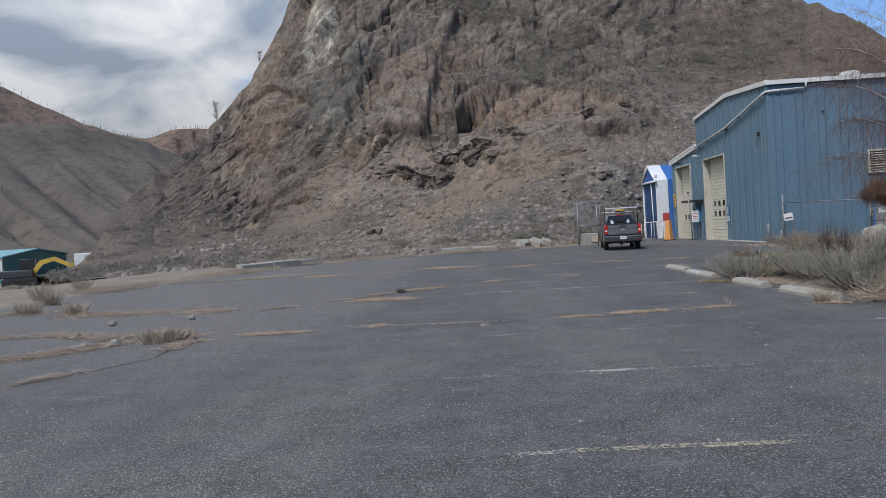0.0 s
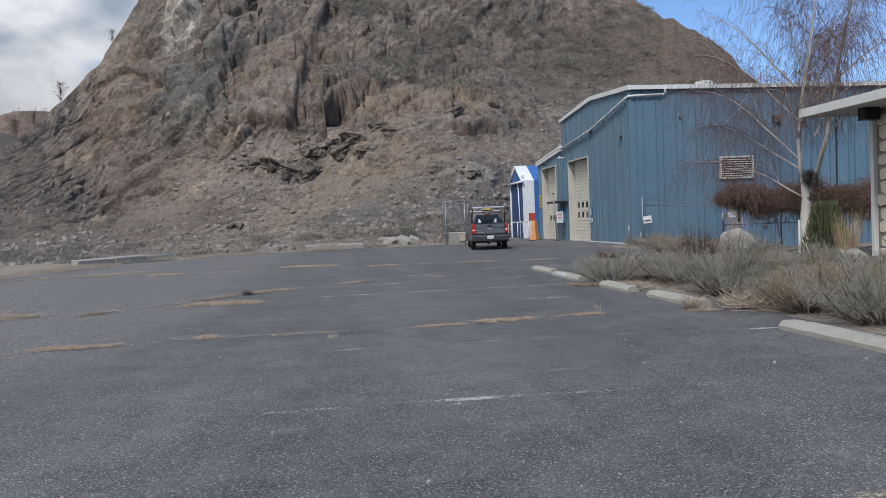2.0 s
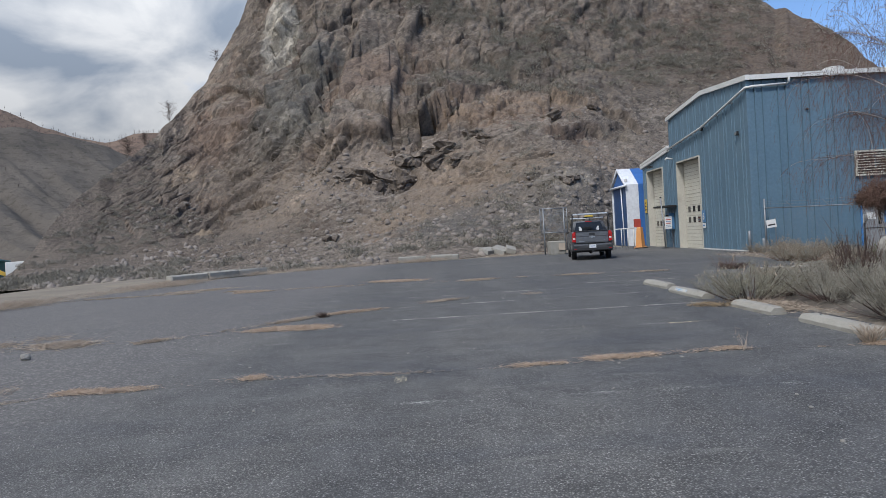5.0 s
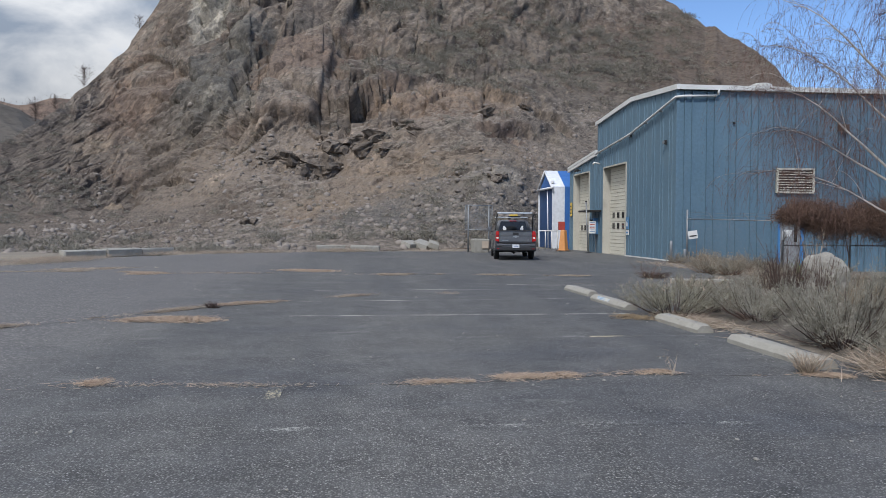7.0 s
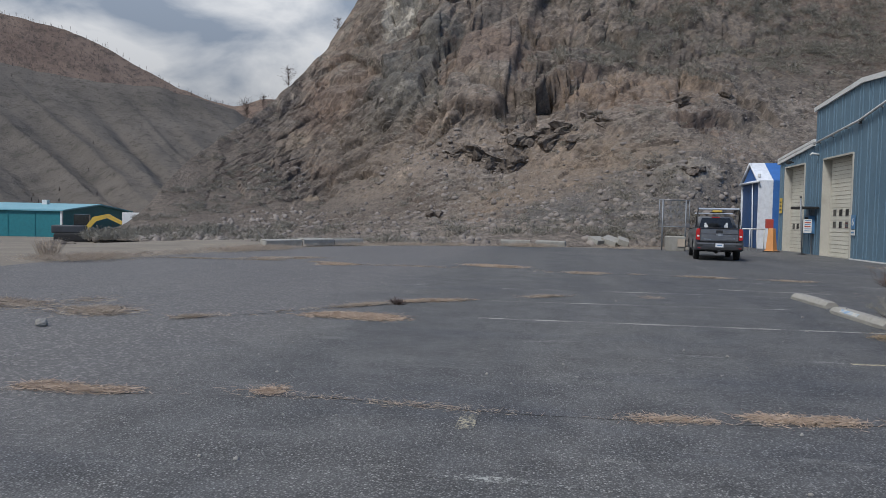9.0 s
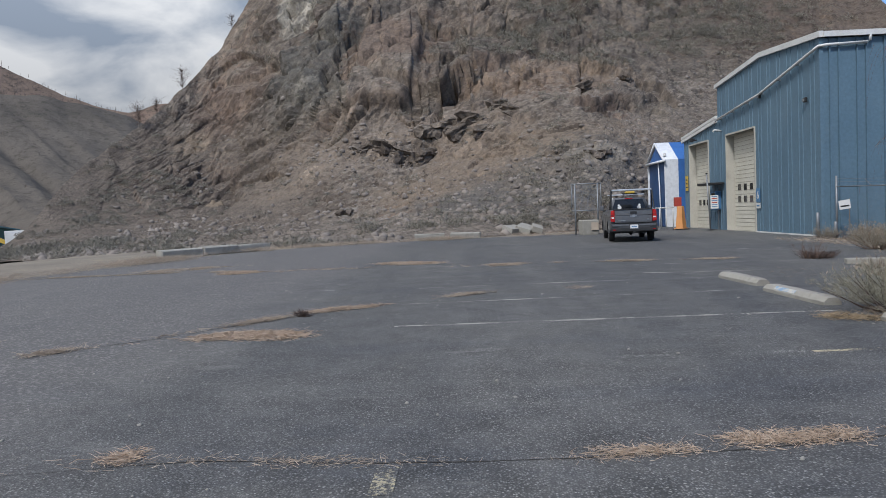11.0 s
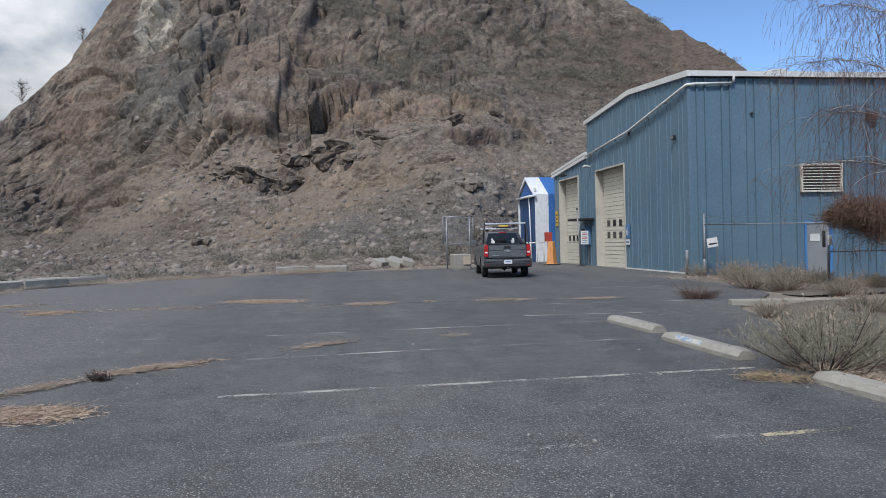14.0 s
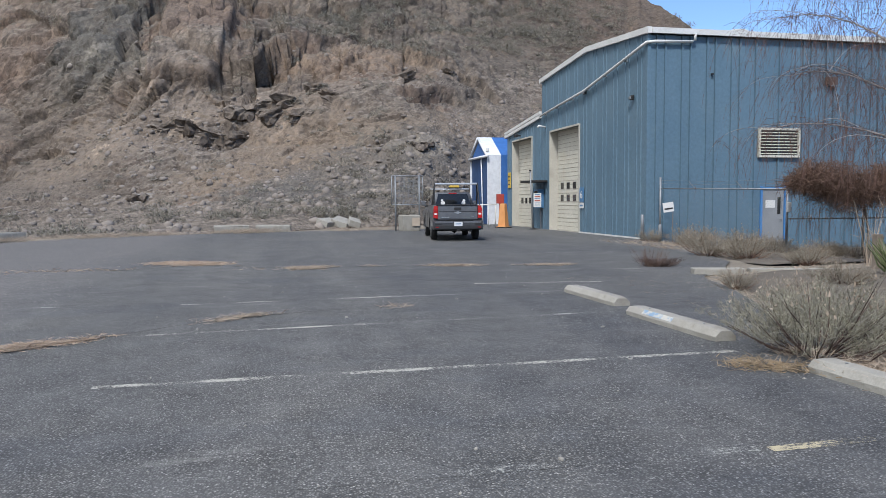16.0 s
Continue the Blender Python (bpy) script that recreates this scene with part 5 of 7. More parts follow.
part("windscreen", quad_on(cab[2], cab[3], cab[7], cab[6], 0.06, 0.94, 0.1, 0.92, 0.012), "dark_glass", cabin)
for a, b, c, d in ((cab[3], cab[0], cab[4], cab[7]), (cab[1], cab[2], cab[6], cab[5])):
    for u0, u1 in ((0.08, 0.44), (0.50, 0.88)):
        part("side_window", quad_on(a, b, c, d, u0, u1, 0.12, 0.86, 0.012), "dark_glass", cabin)
part("brake_light", box(B(), -0.16, 0.16, 1.79, 1.83, 1.755, 1.79, 0.006), "red_lens", cabin)
for s in (-1, 1):
    part("window_sticker", tube(B(), [(s * 0.40, 1.652, 1.40), (s * 0.40, 1.640, 1.40)], 0.085, 7), "sign_white", cabin, "white window sticker")
    part("window_sticker", tube(B(), [(s * 0.43, 1.688, 1.50), (s * 0.43, 1.676, 1.50)], 0.05, 6), "sign_white", cabin, "white window sticker")
for s in (-1, 1):
    mi = part("wing_mirror", box(B(), s * 1.04 - 0.10, s * 1.04 + 0.10, 3.42, 3.55, 1.28, 1.48, 0.03), "truck", truck)
    part("mirror_arm", box(B(), s * 0.92 - 0.06, s * 0.92 + 0.06, 3.46, 3.52, 1.24, 1.30), "black", mi)
    for y in (2.05, 3.05):
        part("door_handle", box(B(), s * W2 - 0.02, s * W2 + 0.02, y, y + 0.18, 1.10, 1.135, 0.006), "truck", truck)
    for y in (1.62, 2.72, 3.95):
        part("door_gap", box(B(), s * (W2 + 0.0005) - 0.002, s * (W2 + 0.0005) + 0.002, y, y + 0.012, 0.5, 1.0), "black", truck)
for cy, cz in WH:
    for s in (-1, 1):
        x = s * 0.80
        bm = B()
        tube(bm, [(x - s * 0.115, cy, cz), (x - s * 0.10, cy, cz), (x + s * 0.08, cy, cz), (x + s * 0.11, cy, cz)], [0.33, 0.37, 0.37, 0.335], 28)
        wheel = smooth(part("wheel", bm, "rubber", truck, "black tyre on an alloy rim"))
        rim = part("rim", tube(B(), [(x + s * 0.09, cy, cz), (x + s * 0.118, cy, cz)], [0.235, 0.235], 24), "alloy", wheel)
        part("hub", tube(B(), [(x + s * 0.119, cy, cz), (x + s * 0.13, cy, cz)], 0.06, 12), "bumper", wheel)
        for k in range(5):
            a = k * math.tau / 5
            part("spoke_gap", box(B(), -0.004, 0.004, 0.10, 0.20, -0.045, 0.045, 0.0, pose(x + s * 0.119, cy, cz) @ Matrix.Rotation(a, 4, "X")), "black", wheel)
# rack over the bed
rack = part("bed_rack", box(B(), -0.80, 0.80, 0.56, 0.68, 2.08, 2.15, 0.02), "aluminium", truck, "aluminium ladder rack crossbar")
for s in (-1, 1):
    part("rack_leg", tube(B(), [(s * 0.84, 1.05, 1.32), (s * 0.83, 0.82, 1.75), (s * 0.80, 0.64, 2.08)], 0.032, 8), "black", rack, "black rack leg")
    part("rack_leg", tube(B(), [(s * 0.85, 0.26, 1.32), (s * 0.81, 0.58, 2.07)], 0.024, 8), "black", rack, "black rack leg")
    part("rack_end", box(B(), s * 0.815 - 0.014, s * 0.815 + 0.014, 0.54, 0.70, 2.07, 2.16, 0.006), "black", rack)
part("bed_rack", box(B(), -0.80, 0.80, 3.0, 3.10, 1.93, 1.98, 0.02), "aluminium", truck, "aluminium roof crossbar")
part("tool_bundle", box(B(), -0.22, 0.16, 0.85, 1.15, 1.98, 2.06, 0.03), "yellow", truck, "yellow tool bundle on the rack")
part("tool_bundle_strap", box(B(), -0.30, 0.24, 0.70, 1.15, 1.94, 1.979), "black", truck)
part("toolbox", box(B(), -0.74, 0.74, 1.22, 1.58, 0.79, 1.34, 0.02), "black", truck)

# ---- fabric shelter ----
tent = thing("fabric_shelter", "blue and white fabric storage shelter with a peaked roof", "shelter")
TX, TY0, TY1, TE, TP = 10.35, 47.2, 51.0, 3.75, 4.85
TM = (TY0 + TY1) / 2
for a, b, mat in ((TX, TX + 0.78, "tarp_white"), (TX + 0.782, TX + 6.0, "tarp_blue")):
    part("roof_cloth", prism(B(), [(TY0, TE), (TM, TP), (TY1, TE), (TY1, TE + 0.05), (TM, TP + 0.05), (TY0, TE + 0.05)], "x", a, b), mat, tent)
    part("side_cloth", box(B(), a, b, TY0, TY0 + 0.03, 0.0, TE - 0.002), mat, tent)
    part("side_cloth", box(B(), a, b, TY1 - 0.03, TY1, 0.0, TE - 0.002), mat, tent)
part("gable_cloth", prism(B(), [(TY0 + 0.35, TE + 0.0), (TY1 - 0.35, TE + 0.0), (TM, TP - 0.25)], "x", TX + 0.02, TX + 0.05), "tarp_blue", tent, "blue gable cloth")
part("end_curtain", box(B(), TX + 0.10, TX + 0.13, TY0 + 0.06, TY1 - 0.06, 0.0, TE), "tarp_navy", tent, "dark blue end curtain")
for pts in ([(TX - 0.02, TY0, TE), (TX - 0.02, TM, TP)], [(TX - 0.02, TM, TP), (TX - 0.02, TY1, TE)]):
    smooth(part("gable_tube", tube(B(), pts, 0.07, 8), "tarp_white", tent, "white frame tube"))
smooth(part("cross_tube", tube(B(), [(TX - 0.03, TY0 - 0.25, TE - 0.02), (TX - 0.03, TY1 + 0.1, TE - 0.02)], 0.075, 8), "tarp_white", tent, "white frame tube"))
for y, s in ((TY0 + 1.0, 0.35),):
    smooth(part("frame_pole", tube(B(), [(TX + 0.02, y, 0.0), (TX + 0.02, y + s, TE)], 0.035, 8), "tarp_white", tent, "white frame pole"))
part("ridge_cap", tube(B(), [(TX + 0.1, TY0 + 0.3, TE + 0.25), (TX + 0.1, TY0 + 0.3, TE + 0.42)], 0.09, 8), "sign_white", tent)

# ---- yard fittings by the doors ----
py = thing("plastic_barrier", "faded orange tapered plastic barrier post by the door", "barrier", "", pose(9.75, 42.2, 0))
bm = B()
tube(bm, [(0, 0, 0), (0, 0, 0.07), (0, 0, 0.08), (0, 0, 1.12), (0, 0, 1.16)], [0.34, 0.34, 0.27, 0.17, 0.15], 4)
part("body", bm, "orange", py)
part("base", box(B(), -0.33, 0.33, -0.33, 0.33, 0.0, 0.05, 0.01), "black", py, "black rubber base")
rb = thing("red_box", "red metal box on a post beside the shelter", "utility box", "", pose(9.95, 43.4, 0))
part("cabinet", box(B(), -0.17, 0.17, -0.12, 0.12, 1.15, 1.62, 0.015), "red", rb)
part("post", tube(B(), [(0, 0, 0), (0, 0, 1.15)], 0.05, 10), "red", rb)
rail = thing("pipe_railing", "white pipe railing in front of the shelter", "railing", "", pose(0, 0, 0))
for x in (8.75, 9.15, 9.5, 9.85):
    smooth(part("baluster", tube(B(), [(x, 43.9, 0), (x, 43.9, 1.08)], 0.028, 8), "white_trim", rail))
smooth(part("top_rail", tube(B(), [(8.72, 43.9, 1.1), (9.9, 43.9, 1.1)], 0.03, 8), "white_trim", rail))
gp = thing("guard_post", "white steel guard post by the shelter", "bollard", "", pose(8.45, 43.6, 0))
smooth(part("tube", tube(B(), [(0, 0, 0), (0, 0, 0.98), (0, 0, 1.02)], [0.075, 0.075, 0.04], 12), "white_trim", gp))
# call point between the doors
bx = thing("payment_kiosk", "wall-mounted steel service box with a dark awning", "service box")
part("cabinet", box(B(), WX - 0.30, WX - 0.032, 39.98, 40.55, 0.95, 1.80, 0.02), "sign_blue", bx, "blue steel cabinet")
part("front", box(B(), WX - 0.31, WX - 0.301, 40.04, 40.49, 1.05, 1.72), "dark_glass", bx, "dark glass front")
part("awning", box(B(), WX - 0.75, WX - 0.03, 39.5, 41.2, 2.10, 2.20, 0.02), "black", bx, "dark awning bar")
part("conduit", tube(B(), [(WX - 0.07, 40.25, -0.02), (WX - 0.07, 40.25, 0.95)], 0.03, 8), "galv", bx)
po = thing("sign_post", "leaning galvanised post with a white notice", "sign post", "", pose(10.35, 39.6, 0, 0, 0, 0))
smooth(part("post", tube(B(), [(0.0, 0, 0), (-0.12, 0.05, 2.60)], 0.035, 10), "galv", po))
part("foot", tube(B(), [(0, 0, 0), (0, 0, 0.06)], [0.2, 0.12], 12), "black", po)
sg = part("notice", box(B(), 0.0, 0.36, -0.06, -0.045, 1.0, 1.62, 0.004), "sign_white", po, "white notice with red lines")
for z, h in ((1.54, 0.03), (1.44, 0.05), (1.36, 0.03), (1.26, 0.05), (1.17, 0.03), (1.08, 0.03)):
    part("print_bar", box(B(), 0.05, 0.31, -0.064, -0.0605, z, z + h), "red" if h > 0.04 else "sign_blue", sg)
part("cap", tube(B(), [(-0.121, 0.05, 2.601), (-0.123, 0.05, 2.66)], 0.05, 10), "black", po)
# number sign by the door
ns = thing("number_sign", "blue door number sign with a white 6", "sign")
part("plate", box(B(), WX - 0.06, WX - 0.036, 35.40, 35.78, 1.24, 1.80, 0.004), "sign_blue", ns)
txt = bpy.data.curves.new("digit", "FONT")
txt.body, txt.size, txt.extrude, txt.align_x = "6", 0.44, 0.004, "CENTER"
d6 = new("digit", txt)
bpy.context.view_layer.update()
me = bpy.data.meshes.new_from_object(d6.evaluated_get(bpy.context.evaluated_depsgraph_get()))
bpy.data.objects.remove(d6)
d6 = new("digit", me)
me.materials.clear()
me.materials.append(M["sign_white"])
d6.parent = ns
d6.matrix_world = Matrix.Translation((WX - 0.066, 35.59, 1.37)) @ Matrix(((0, 0, -1, 0), (-1, 0, 0, 0), (0, 1, 0, 0), (0, 0, 0, 1)))
part("lower_plate", box(B(), WX - 0.06, WX - 0.036, 35.40, 35.78, 0.98, 1.20, 0.004), "sign_white", ns, "small white plate")
part("print_bar", box(B(), WX - 0.064, WX - 0.0605, 35.45, 35.73, 1.06, 1.12), "sign_blue", ns)
wsn = thing("warning_sign", "yellow warning sign beside the roller door", "sign")
part("plate", box(B(), WX - 0.06, WX - 0.036, 44.95, 45.35, 1.95, 2.75, 0.004), "yellow", wsn)
for z in (2.1, 2.3, 2.5):
    part("print_bar", box(B(), WX - 0.064, WX - 0.0605, 45.0, 45.3, z, z + 0.07), "black", wsn)
# mesh screen on posts with a bin
cage = thing("mesh_screen", "galvanised mesh screen panel on two posts", "screen", "", pose(4.85, 40.7, 0, 0, 0, 6))
for x in (-0.55, 0.55):
    smooth(part("post", tube(B(), [(x, 0, 0), (x, 0, 2.45)], 0.04, 8), "galv", cage))
for z in (1.15, 2.42):
    smooth(part("rail", tube(B(), [(-0.72, 0.0, z), (0.72, 0.0, z)], 0.025, 8), "galv", cage))
for x in (-0.72, 0.72):
    smooth(part("side_rail", tube(B(), [(x, 0.0, 1.15), (x, 0.0, 2.42)], 0.02, 8), "galv", cage))
bm = B()
for k in range(25):
    x = -0.70 + 1.4 * k / 24
    box(bm, x - 0.004, x + 0.004, 0.03, 0.036, 1.16, 2.41)
for k in range(23):
    z = 1.17 + 1.23 * k / 22
    box(bm, -0.71, 0.71, 0.0365, 0.0425, z - 0.004, z + 0.004)
part("wire_mesh", bm, "galv", cage)
bn = thing("concrete_bin", "low concrete bin with a yellowish stain", "bin", "", pose(4.85, 40.3, 0, 0, 0, 6))
bm = B()
tube(bm, [(0, 0, 0), (0, 0, 0.06), (0, 0, 0.66), (0, 0, 0.70)], [0.50, 0.52, 0.56, 0.50], 4)
bmesh.ops.rotate(bm, verts=bm.verts[:], cent=(0, 0, 0), matrix=Matrix.Rotation(radians(45), 3, "Z"))
part("body", bm, "concrete", bn)
part("stain", box(B(), 0.02, 0.36, -0.43, -0.415, 0.22, 0.58), "straw", bn, "faded yellow panel")


# ---- concrete blocks along the foot of the hill ----
def block(x, y, ln, h, turn, name="concrete_block", label="weathered concrete block at the foot of the hill", d=0.5):
    ob = thing(name, label, "concrete block", "blocks along the lot edge", pose(x, y, -0.02, 0, 0, turn))
    bm = box(B(), -ln / 2, ln / 2, -d / 2, d / 2, 0, h, 0.04)
    for v in bm.verts:
        v.co += Vector((rng.rand() - 0.5, rng.rand() - 0.5, (rng.rand() - 0.5) * (v.co.z > 0.1))) * 0.05
    part("body", bm, "concrete", ob)


for x, y, ln, h, turn in ((-12.3, 33.9, 1.7, 0.38, 48), (-11.2, 35.2, 1.6, 0.42, 52), (-10.2, 36.5, 1.6, 0.40, 50), (-2.75, 41.2, 1.45, 0.42, 3), (-1.0, 41.5, 1.5, 0.40, -4)):
    block(x, y, ln, h * 0.8, turn)

# ---- shrubs ----
def shrub(name, label, mat, h, w, n, stem_mat, seed, spread=1.0, seedheads=False, twig_mat="sage_twig"):
    """A brushy shrub: a fan of woody stems from one crown, each ending in sprays of fine blades."""
    global rng
    rng = np.random.RandomState(seed)
    ob = thing(name, label, "shrub")
    k = 90
    az, tiltd = rng.rand(k) * math.tau, np.sqrt(rng.rand(k)) * 1.2 * spread
    lump = 0.78 + 0.3 * np.sin(az * 2 + seed) * np.sin(az * 3 + 2.0) + 0.28 * (rng.rand(k) - 0.3)
    ln = np.minimum(h * lump / (0.42 + 0.58 * np.cos(tiltd)), 1.25 * h)
    d = np.stack([np.cos(az) * np.sin(tiltd) * (w / h) * 0.75, np.sin(az) * np.sin(tiltd) * (w / h) * 0.75, np.cos(tiltd)], 1)
    base = np.stack([np.cos(az), np.sin(az), 0 * az], 1) * 0.16 * w * rng.rand(k, 1)
    tip = base + d * ln[:, None] * 0.86
    blades("stem_tangle", base, tip, 0.006, stem_mat, ob, kind="stuff", bow=np.c_[rng.normal(size=(k, 2)) * 0.03, -0.06 * h * np.ones(k)])
    k2 = 1500
    who = rng.randint(0, k, k2)
    fork_ = base[who] + (tip - base)[who] * (0.3 + 0.65 * rng.rand(k2, 1))
    away = d[who] / np.linalg.norm(d[who], axis=1, keepdims=True) * 0.8 + rng.normal(size=(k2, 3)) * 0.5 + np.array([0, 0, 0.35])
    ends = fork_ + away / np.linalg.norm(away, axis=1, keepdims=True) * (0.10 + 0.16 * rng.rand(k2, 1)) * h
    ends[:, 2] = np.maximum(ends[:, 2], 0.02)
    blades("twig_tangle", fork_, ends, 0.0019, twig_mat, ob, kind="stuff", bow=rng.normal(size=(k2, 3)) * 0.012)
    pick_ = rng.randint(0, k2, n)
    at = fork_[pick_] + (ends - fork_)[pick_] * (0.25 + 0.8 * rng.rand(n, 1)) + rng.normal(size=(n, 3)) * 0.010
    at[:, 2] = np.maximum(at[:, 2], 0.01)
    out = away[pick_] * 0.5 + rng.normal(size=(n, 3)) * 0.75 + np.array([0, 0, 0.45])
    out /= np.linalg.norm(out, axis=1, keepdims=True)
    blades("foliage", at, at + out * (0.02 + 0.04 * rng.rand(n, 1)), 0.0017, mat, ob, kind="stuff")
    if seedheads:
        j = rng.randint(0, n, 900)
        q = at[j] + np.array([0, 0, 0.02])
        q = q[q[:, 2] > 0.6 * h]
        blades("seed_fluff", q, q + rng.normal(size=q.shape) * 0.012 + np.array([0, 0, 0.02]), 0.008, "straw", ob, kind="stuff")
    return ob


KINDS = {
    "sage": shrub("sage_shrub", "grey-green sagebrush in the dry planting bed", "sage", 0.75, 1.05, 12000, "dead_stem", 21),
    "rabbit": shrub("rabbit_brush", "olive rabbitbrush with pale dried flower heads", "rabbit", 0.70, 1.15, 9500, "dead_stem", 22, 1.0, True),
    "rust": shrub("dry_shrub", "rusty tan dried-out shrub in the planting bed", "rust_brush", 0.66, 1.0, 8000, "dead_stem", 23),
    "straw": shrub("straw_shrub", "pale straw-coloured dead shrub by the steel wall", "wall_brush", 0.64, 0.9, 5200, "brown_twig", 24, 1.0, True),
}
GROUP = {"sage": "sagebrush in the bed", "rabbit": "rabbitbrush in the bed", "rust": "dried shrubs in the bed", "straw": "dead shrubs by the wall"}
PLACES = [("rabbit", 3.88, 13.6, 1.08), ("sage", 4.80, 13.95, 0.82), ("sage", 4.85, 14.75, 0.85), ("sage", 4.72, 12.75, 1.02), ("sage", 4.55, 10.55, 1.36), ("sage", 4.62, 9.35, 1.0), ("rust", 4.50, 8.45, 1.2), ("sage", 4.55, 7.25, 1.10),
          ("rust", 5.65, 9.0, 0.9), ("sage", 5.55, 7.9, 0.95), ("rabbit", 5.0, 6.1, 1.0), ("sage", 5.75, 5.2, 1.15), ("straw", 5.55, 15.9, 0.8), ("rust", 6.9, 13.4, 0.8),
          ("sage", 7.0, 10.6, 1.0), ("straw", 8.1, 15.4, 0.9), ("sage", 8.5, 14.0, 0.9), ("straw", 6.0, 17.9, 0.6), ("straw", 7.2, 17.2, 0.75), ("straw", 9.4, 22.6, 1.0), ("straw", 9.1, 23.6, 0.95),
          ("straw", 10.35, 26.2, 1.05), ("straw", 10.9, 27.5, 0.9), ("straw", 11.5, 26.0, 1.2), ("straw", 12.2, 27.0, 1.0), ("straw", 12.8, 26.1, 1.15), ("straw", 11.7, 24.8, 0.9), ("straw", 13.3, 28.2, 1.1), ("straw", 10.6, 29.2, 0.7), ("rust", 12.6, 24.0, 0.8), ("straw", 13.6, 24.3, 0.9), ("straw", 14.5, 26.4, 1.0), ("straw", 9.6, 20.9, 0.8)]
first = set()
prng = random.Random(5)
for kind, x, y, s in PLACES:
    s = s * 0.94 if y < 20 else s
    z = float(ground_z(np.array(x), np.array(y))) - 0.01
    m = pose(x, y, z, 0, 0, prng.uniform(0, 360)) @ Matrix.Diagonal((s * prng.uniform(0.9, 1.1), s * prng.uniform(0.9, 1.1), s * prng.uniform(0.9, 1.12), 1))
    ob = KINDS[kind]
    ob["group"] = GROUP[kind]
    if kind not in first:
        first.add(kind)
        ob.matrix_world = m
    else:
        ob = copy_thing(ob, m)
        ob.scale = m.to_scale()
rng = np.random.RandomState(77)


def twig_bush(name, label, x, y, h, w, n, mat, lean=0.5, z=None, thick=0.005, straight=False, category="shrub"):
    z = float(ground_z(np.array(x), np.array(y))) if z is None else z
    a, r = rng.rand(n) * math.tau, rng.rand(n) * w * 0.25
    base = np.stack([x + np.cos(a) * r, y + np.sin(a) * r, np.full(n, z)], 1)
    ln = h * (0.5 + 0.5 * rng.rand(n))
    tip = base + np.stack([np.cos(a) * lean * ln * rng.rand(n), np.sin(a) * lean * ln * rng.rand(n), ln], 1)
    main = blades("stem_tangle", base, tip, thick, mat, None, kind="stuff", bow=rng.normal(size=(n, 3)) * 0.03)
    if not straight:
        m_ = n * 3
        j = rng.randint(0, n, m_)
        s = 0.3 + 0.65 * rng.rand(m_, 1)
        b2 = base[j] + (tip - base)[j] * s
        t2 = b2 + rng.normal(size=(m_, 3)) * 0.10 * h + np.array([0, 0, 0.12 * h])
        extra = blades("twig_tangle", b2, t2, thick * 0.5, mat, None, kind="stuff")
        ob = thing(name, label, category)
        main.parent = extra.parent = ob
        return ob
    ob = thing(name, label, category)
    main.parent = ob
    return ob


twig_bush("bare_twig_shrub", "dark bare-stemmed shrub among the sagebrush", 5.35, 13.1, 1.05, 0.7, 130, "dead_stem", 0.45, None, 0.007)
twig_bush("bare_twig_shrub", "dark bare-stemmed shrub beside the boulder", 6.75, 14.35, 0.85, 0.6, 70, "dead_stem", 0.4)
twig_bush("weed_clump", "flattened dry weed clump growing through asphalt", 6.5, 21.4, 0.5, 0.9, 45, "brown_twig", 0.8, 0.0, 0.003)
twig_bush("weed_clump", "dark dry weed mound on the asphalt", 6.7, 21.5, 0.18, 1.2, 260, "dead_stem", 2.4, 0.0)
twig_bush("tall_grass", "tall tan ornamental grass beside the stone house", 9.75, 14.9, 1.2, 0.6, 240, "tall_straw", 0.35, None, 0.004, True, "grass")
twig_bush("grass_tuft", "green-yellow grass tuft in front of a wheel stop", 3.3, 9.2, 0.22, 0.3, 160, "straw", 1.3, 0.0, 0.004, True, "grass")
twig_bush("grass_tuft", "dry grass tuft beside a wheel stop end", 3.75, 13.6, 0.06, 0.9, 260, "straw", 1.8, 0.0, 0.004, True, "grass")
twig_bush("dry_stalk", "single dead stalk standing in an asphalt crack", 2.0, 9.2, 0.26, 0.12, 5, "straw", 0.6, 0.0, 0.004, False, "weed")
twig_bush("yucca", "green strap-leaved yucca in the planting bed", 8.9, 18.0, 0.62, 0.5, 110, "green_blade", 1.0, None, 0.018, True, "plant")
twig_bush("yucca", "green strap-leaved yucca by the stone wall", 10.2, 13.6, 0.7, 0.5, 110, "green_blade", 1.0, None, 0.02, True, "plant")
for x, y, h in ((-13.4, 15.2, 0.45), (-11.6, 14.6, 0.35), (-12.6, 17.2, 0.5), (-14.2, 19.4, 0.6), (-10.2, 14.0, 0.3), (-14.6, 22.4, 0.6), (-6.1, 8.75, 0.22), (-5.85, 8.9, 0.18)):
    twig_bush("dry_grass_clump", "pale dry grass clump at the asphalt edge", x, y, h, 0.9, 260, "straw", 0.9, 0.0, 0.005, True, "grass")

# evergreen by the house
eg = thing("juniper", "dark green juniper bush beside the stone house", "shrub", "", pose(10.55, 16.75, 0.05))
n = 2600
a, zz = rng.rand(n) * math.tau, rng.rand(n) ** 0.8
r = 0.62 * (1 - 0.62 * zz) * np.sqrt(rng.rand(n))
q = np.stack([np.cos(a) * r, np.sin(a) * r, zz * 1.25], 1)
blades("foliage", q, q + np.stack([np.cos(a) * 0.06, np.sin(a) * 0.06, 0.14 + 0.06 * rng.rand(n)], 1), 0.012, "dark_green", eg)
part("trunk", tube(B(), [(0, 0, 0), (0, 0, 0.9)], [0.06, 0.02], 6), "wood", eg)

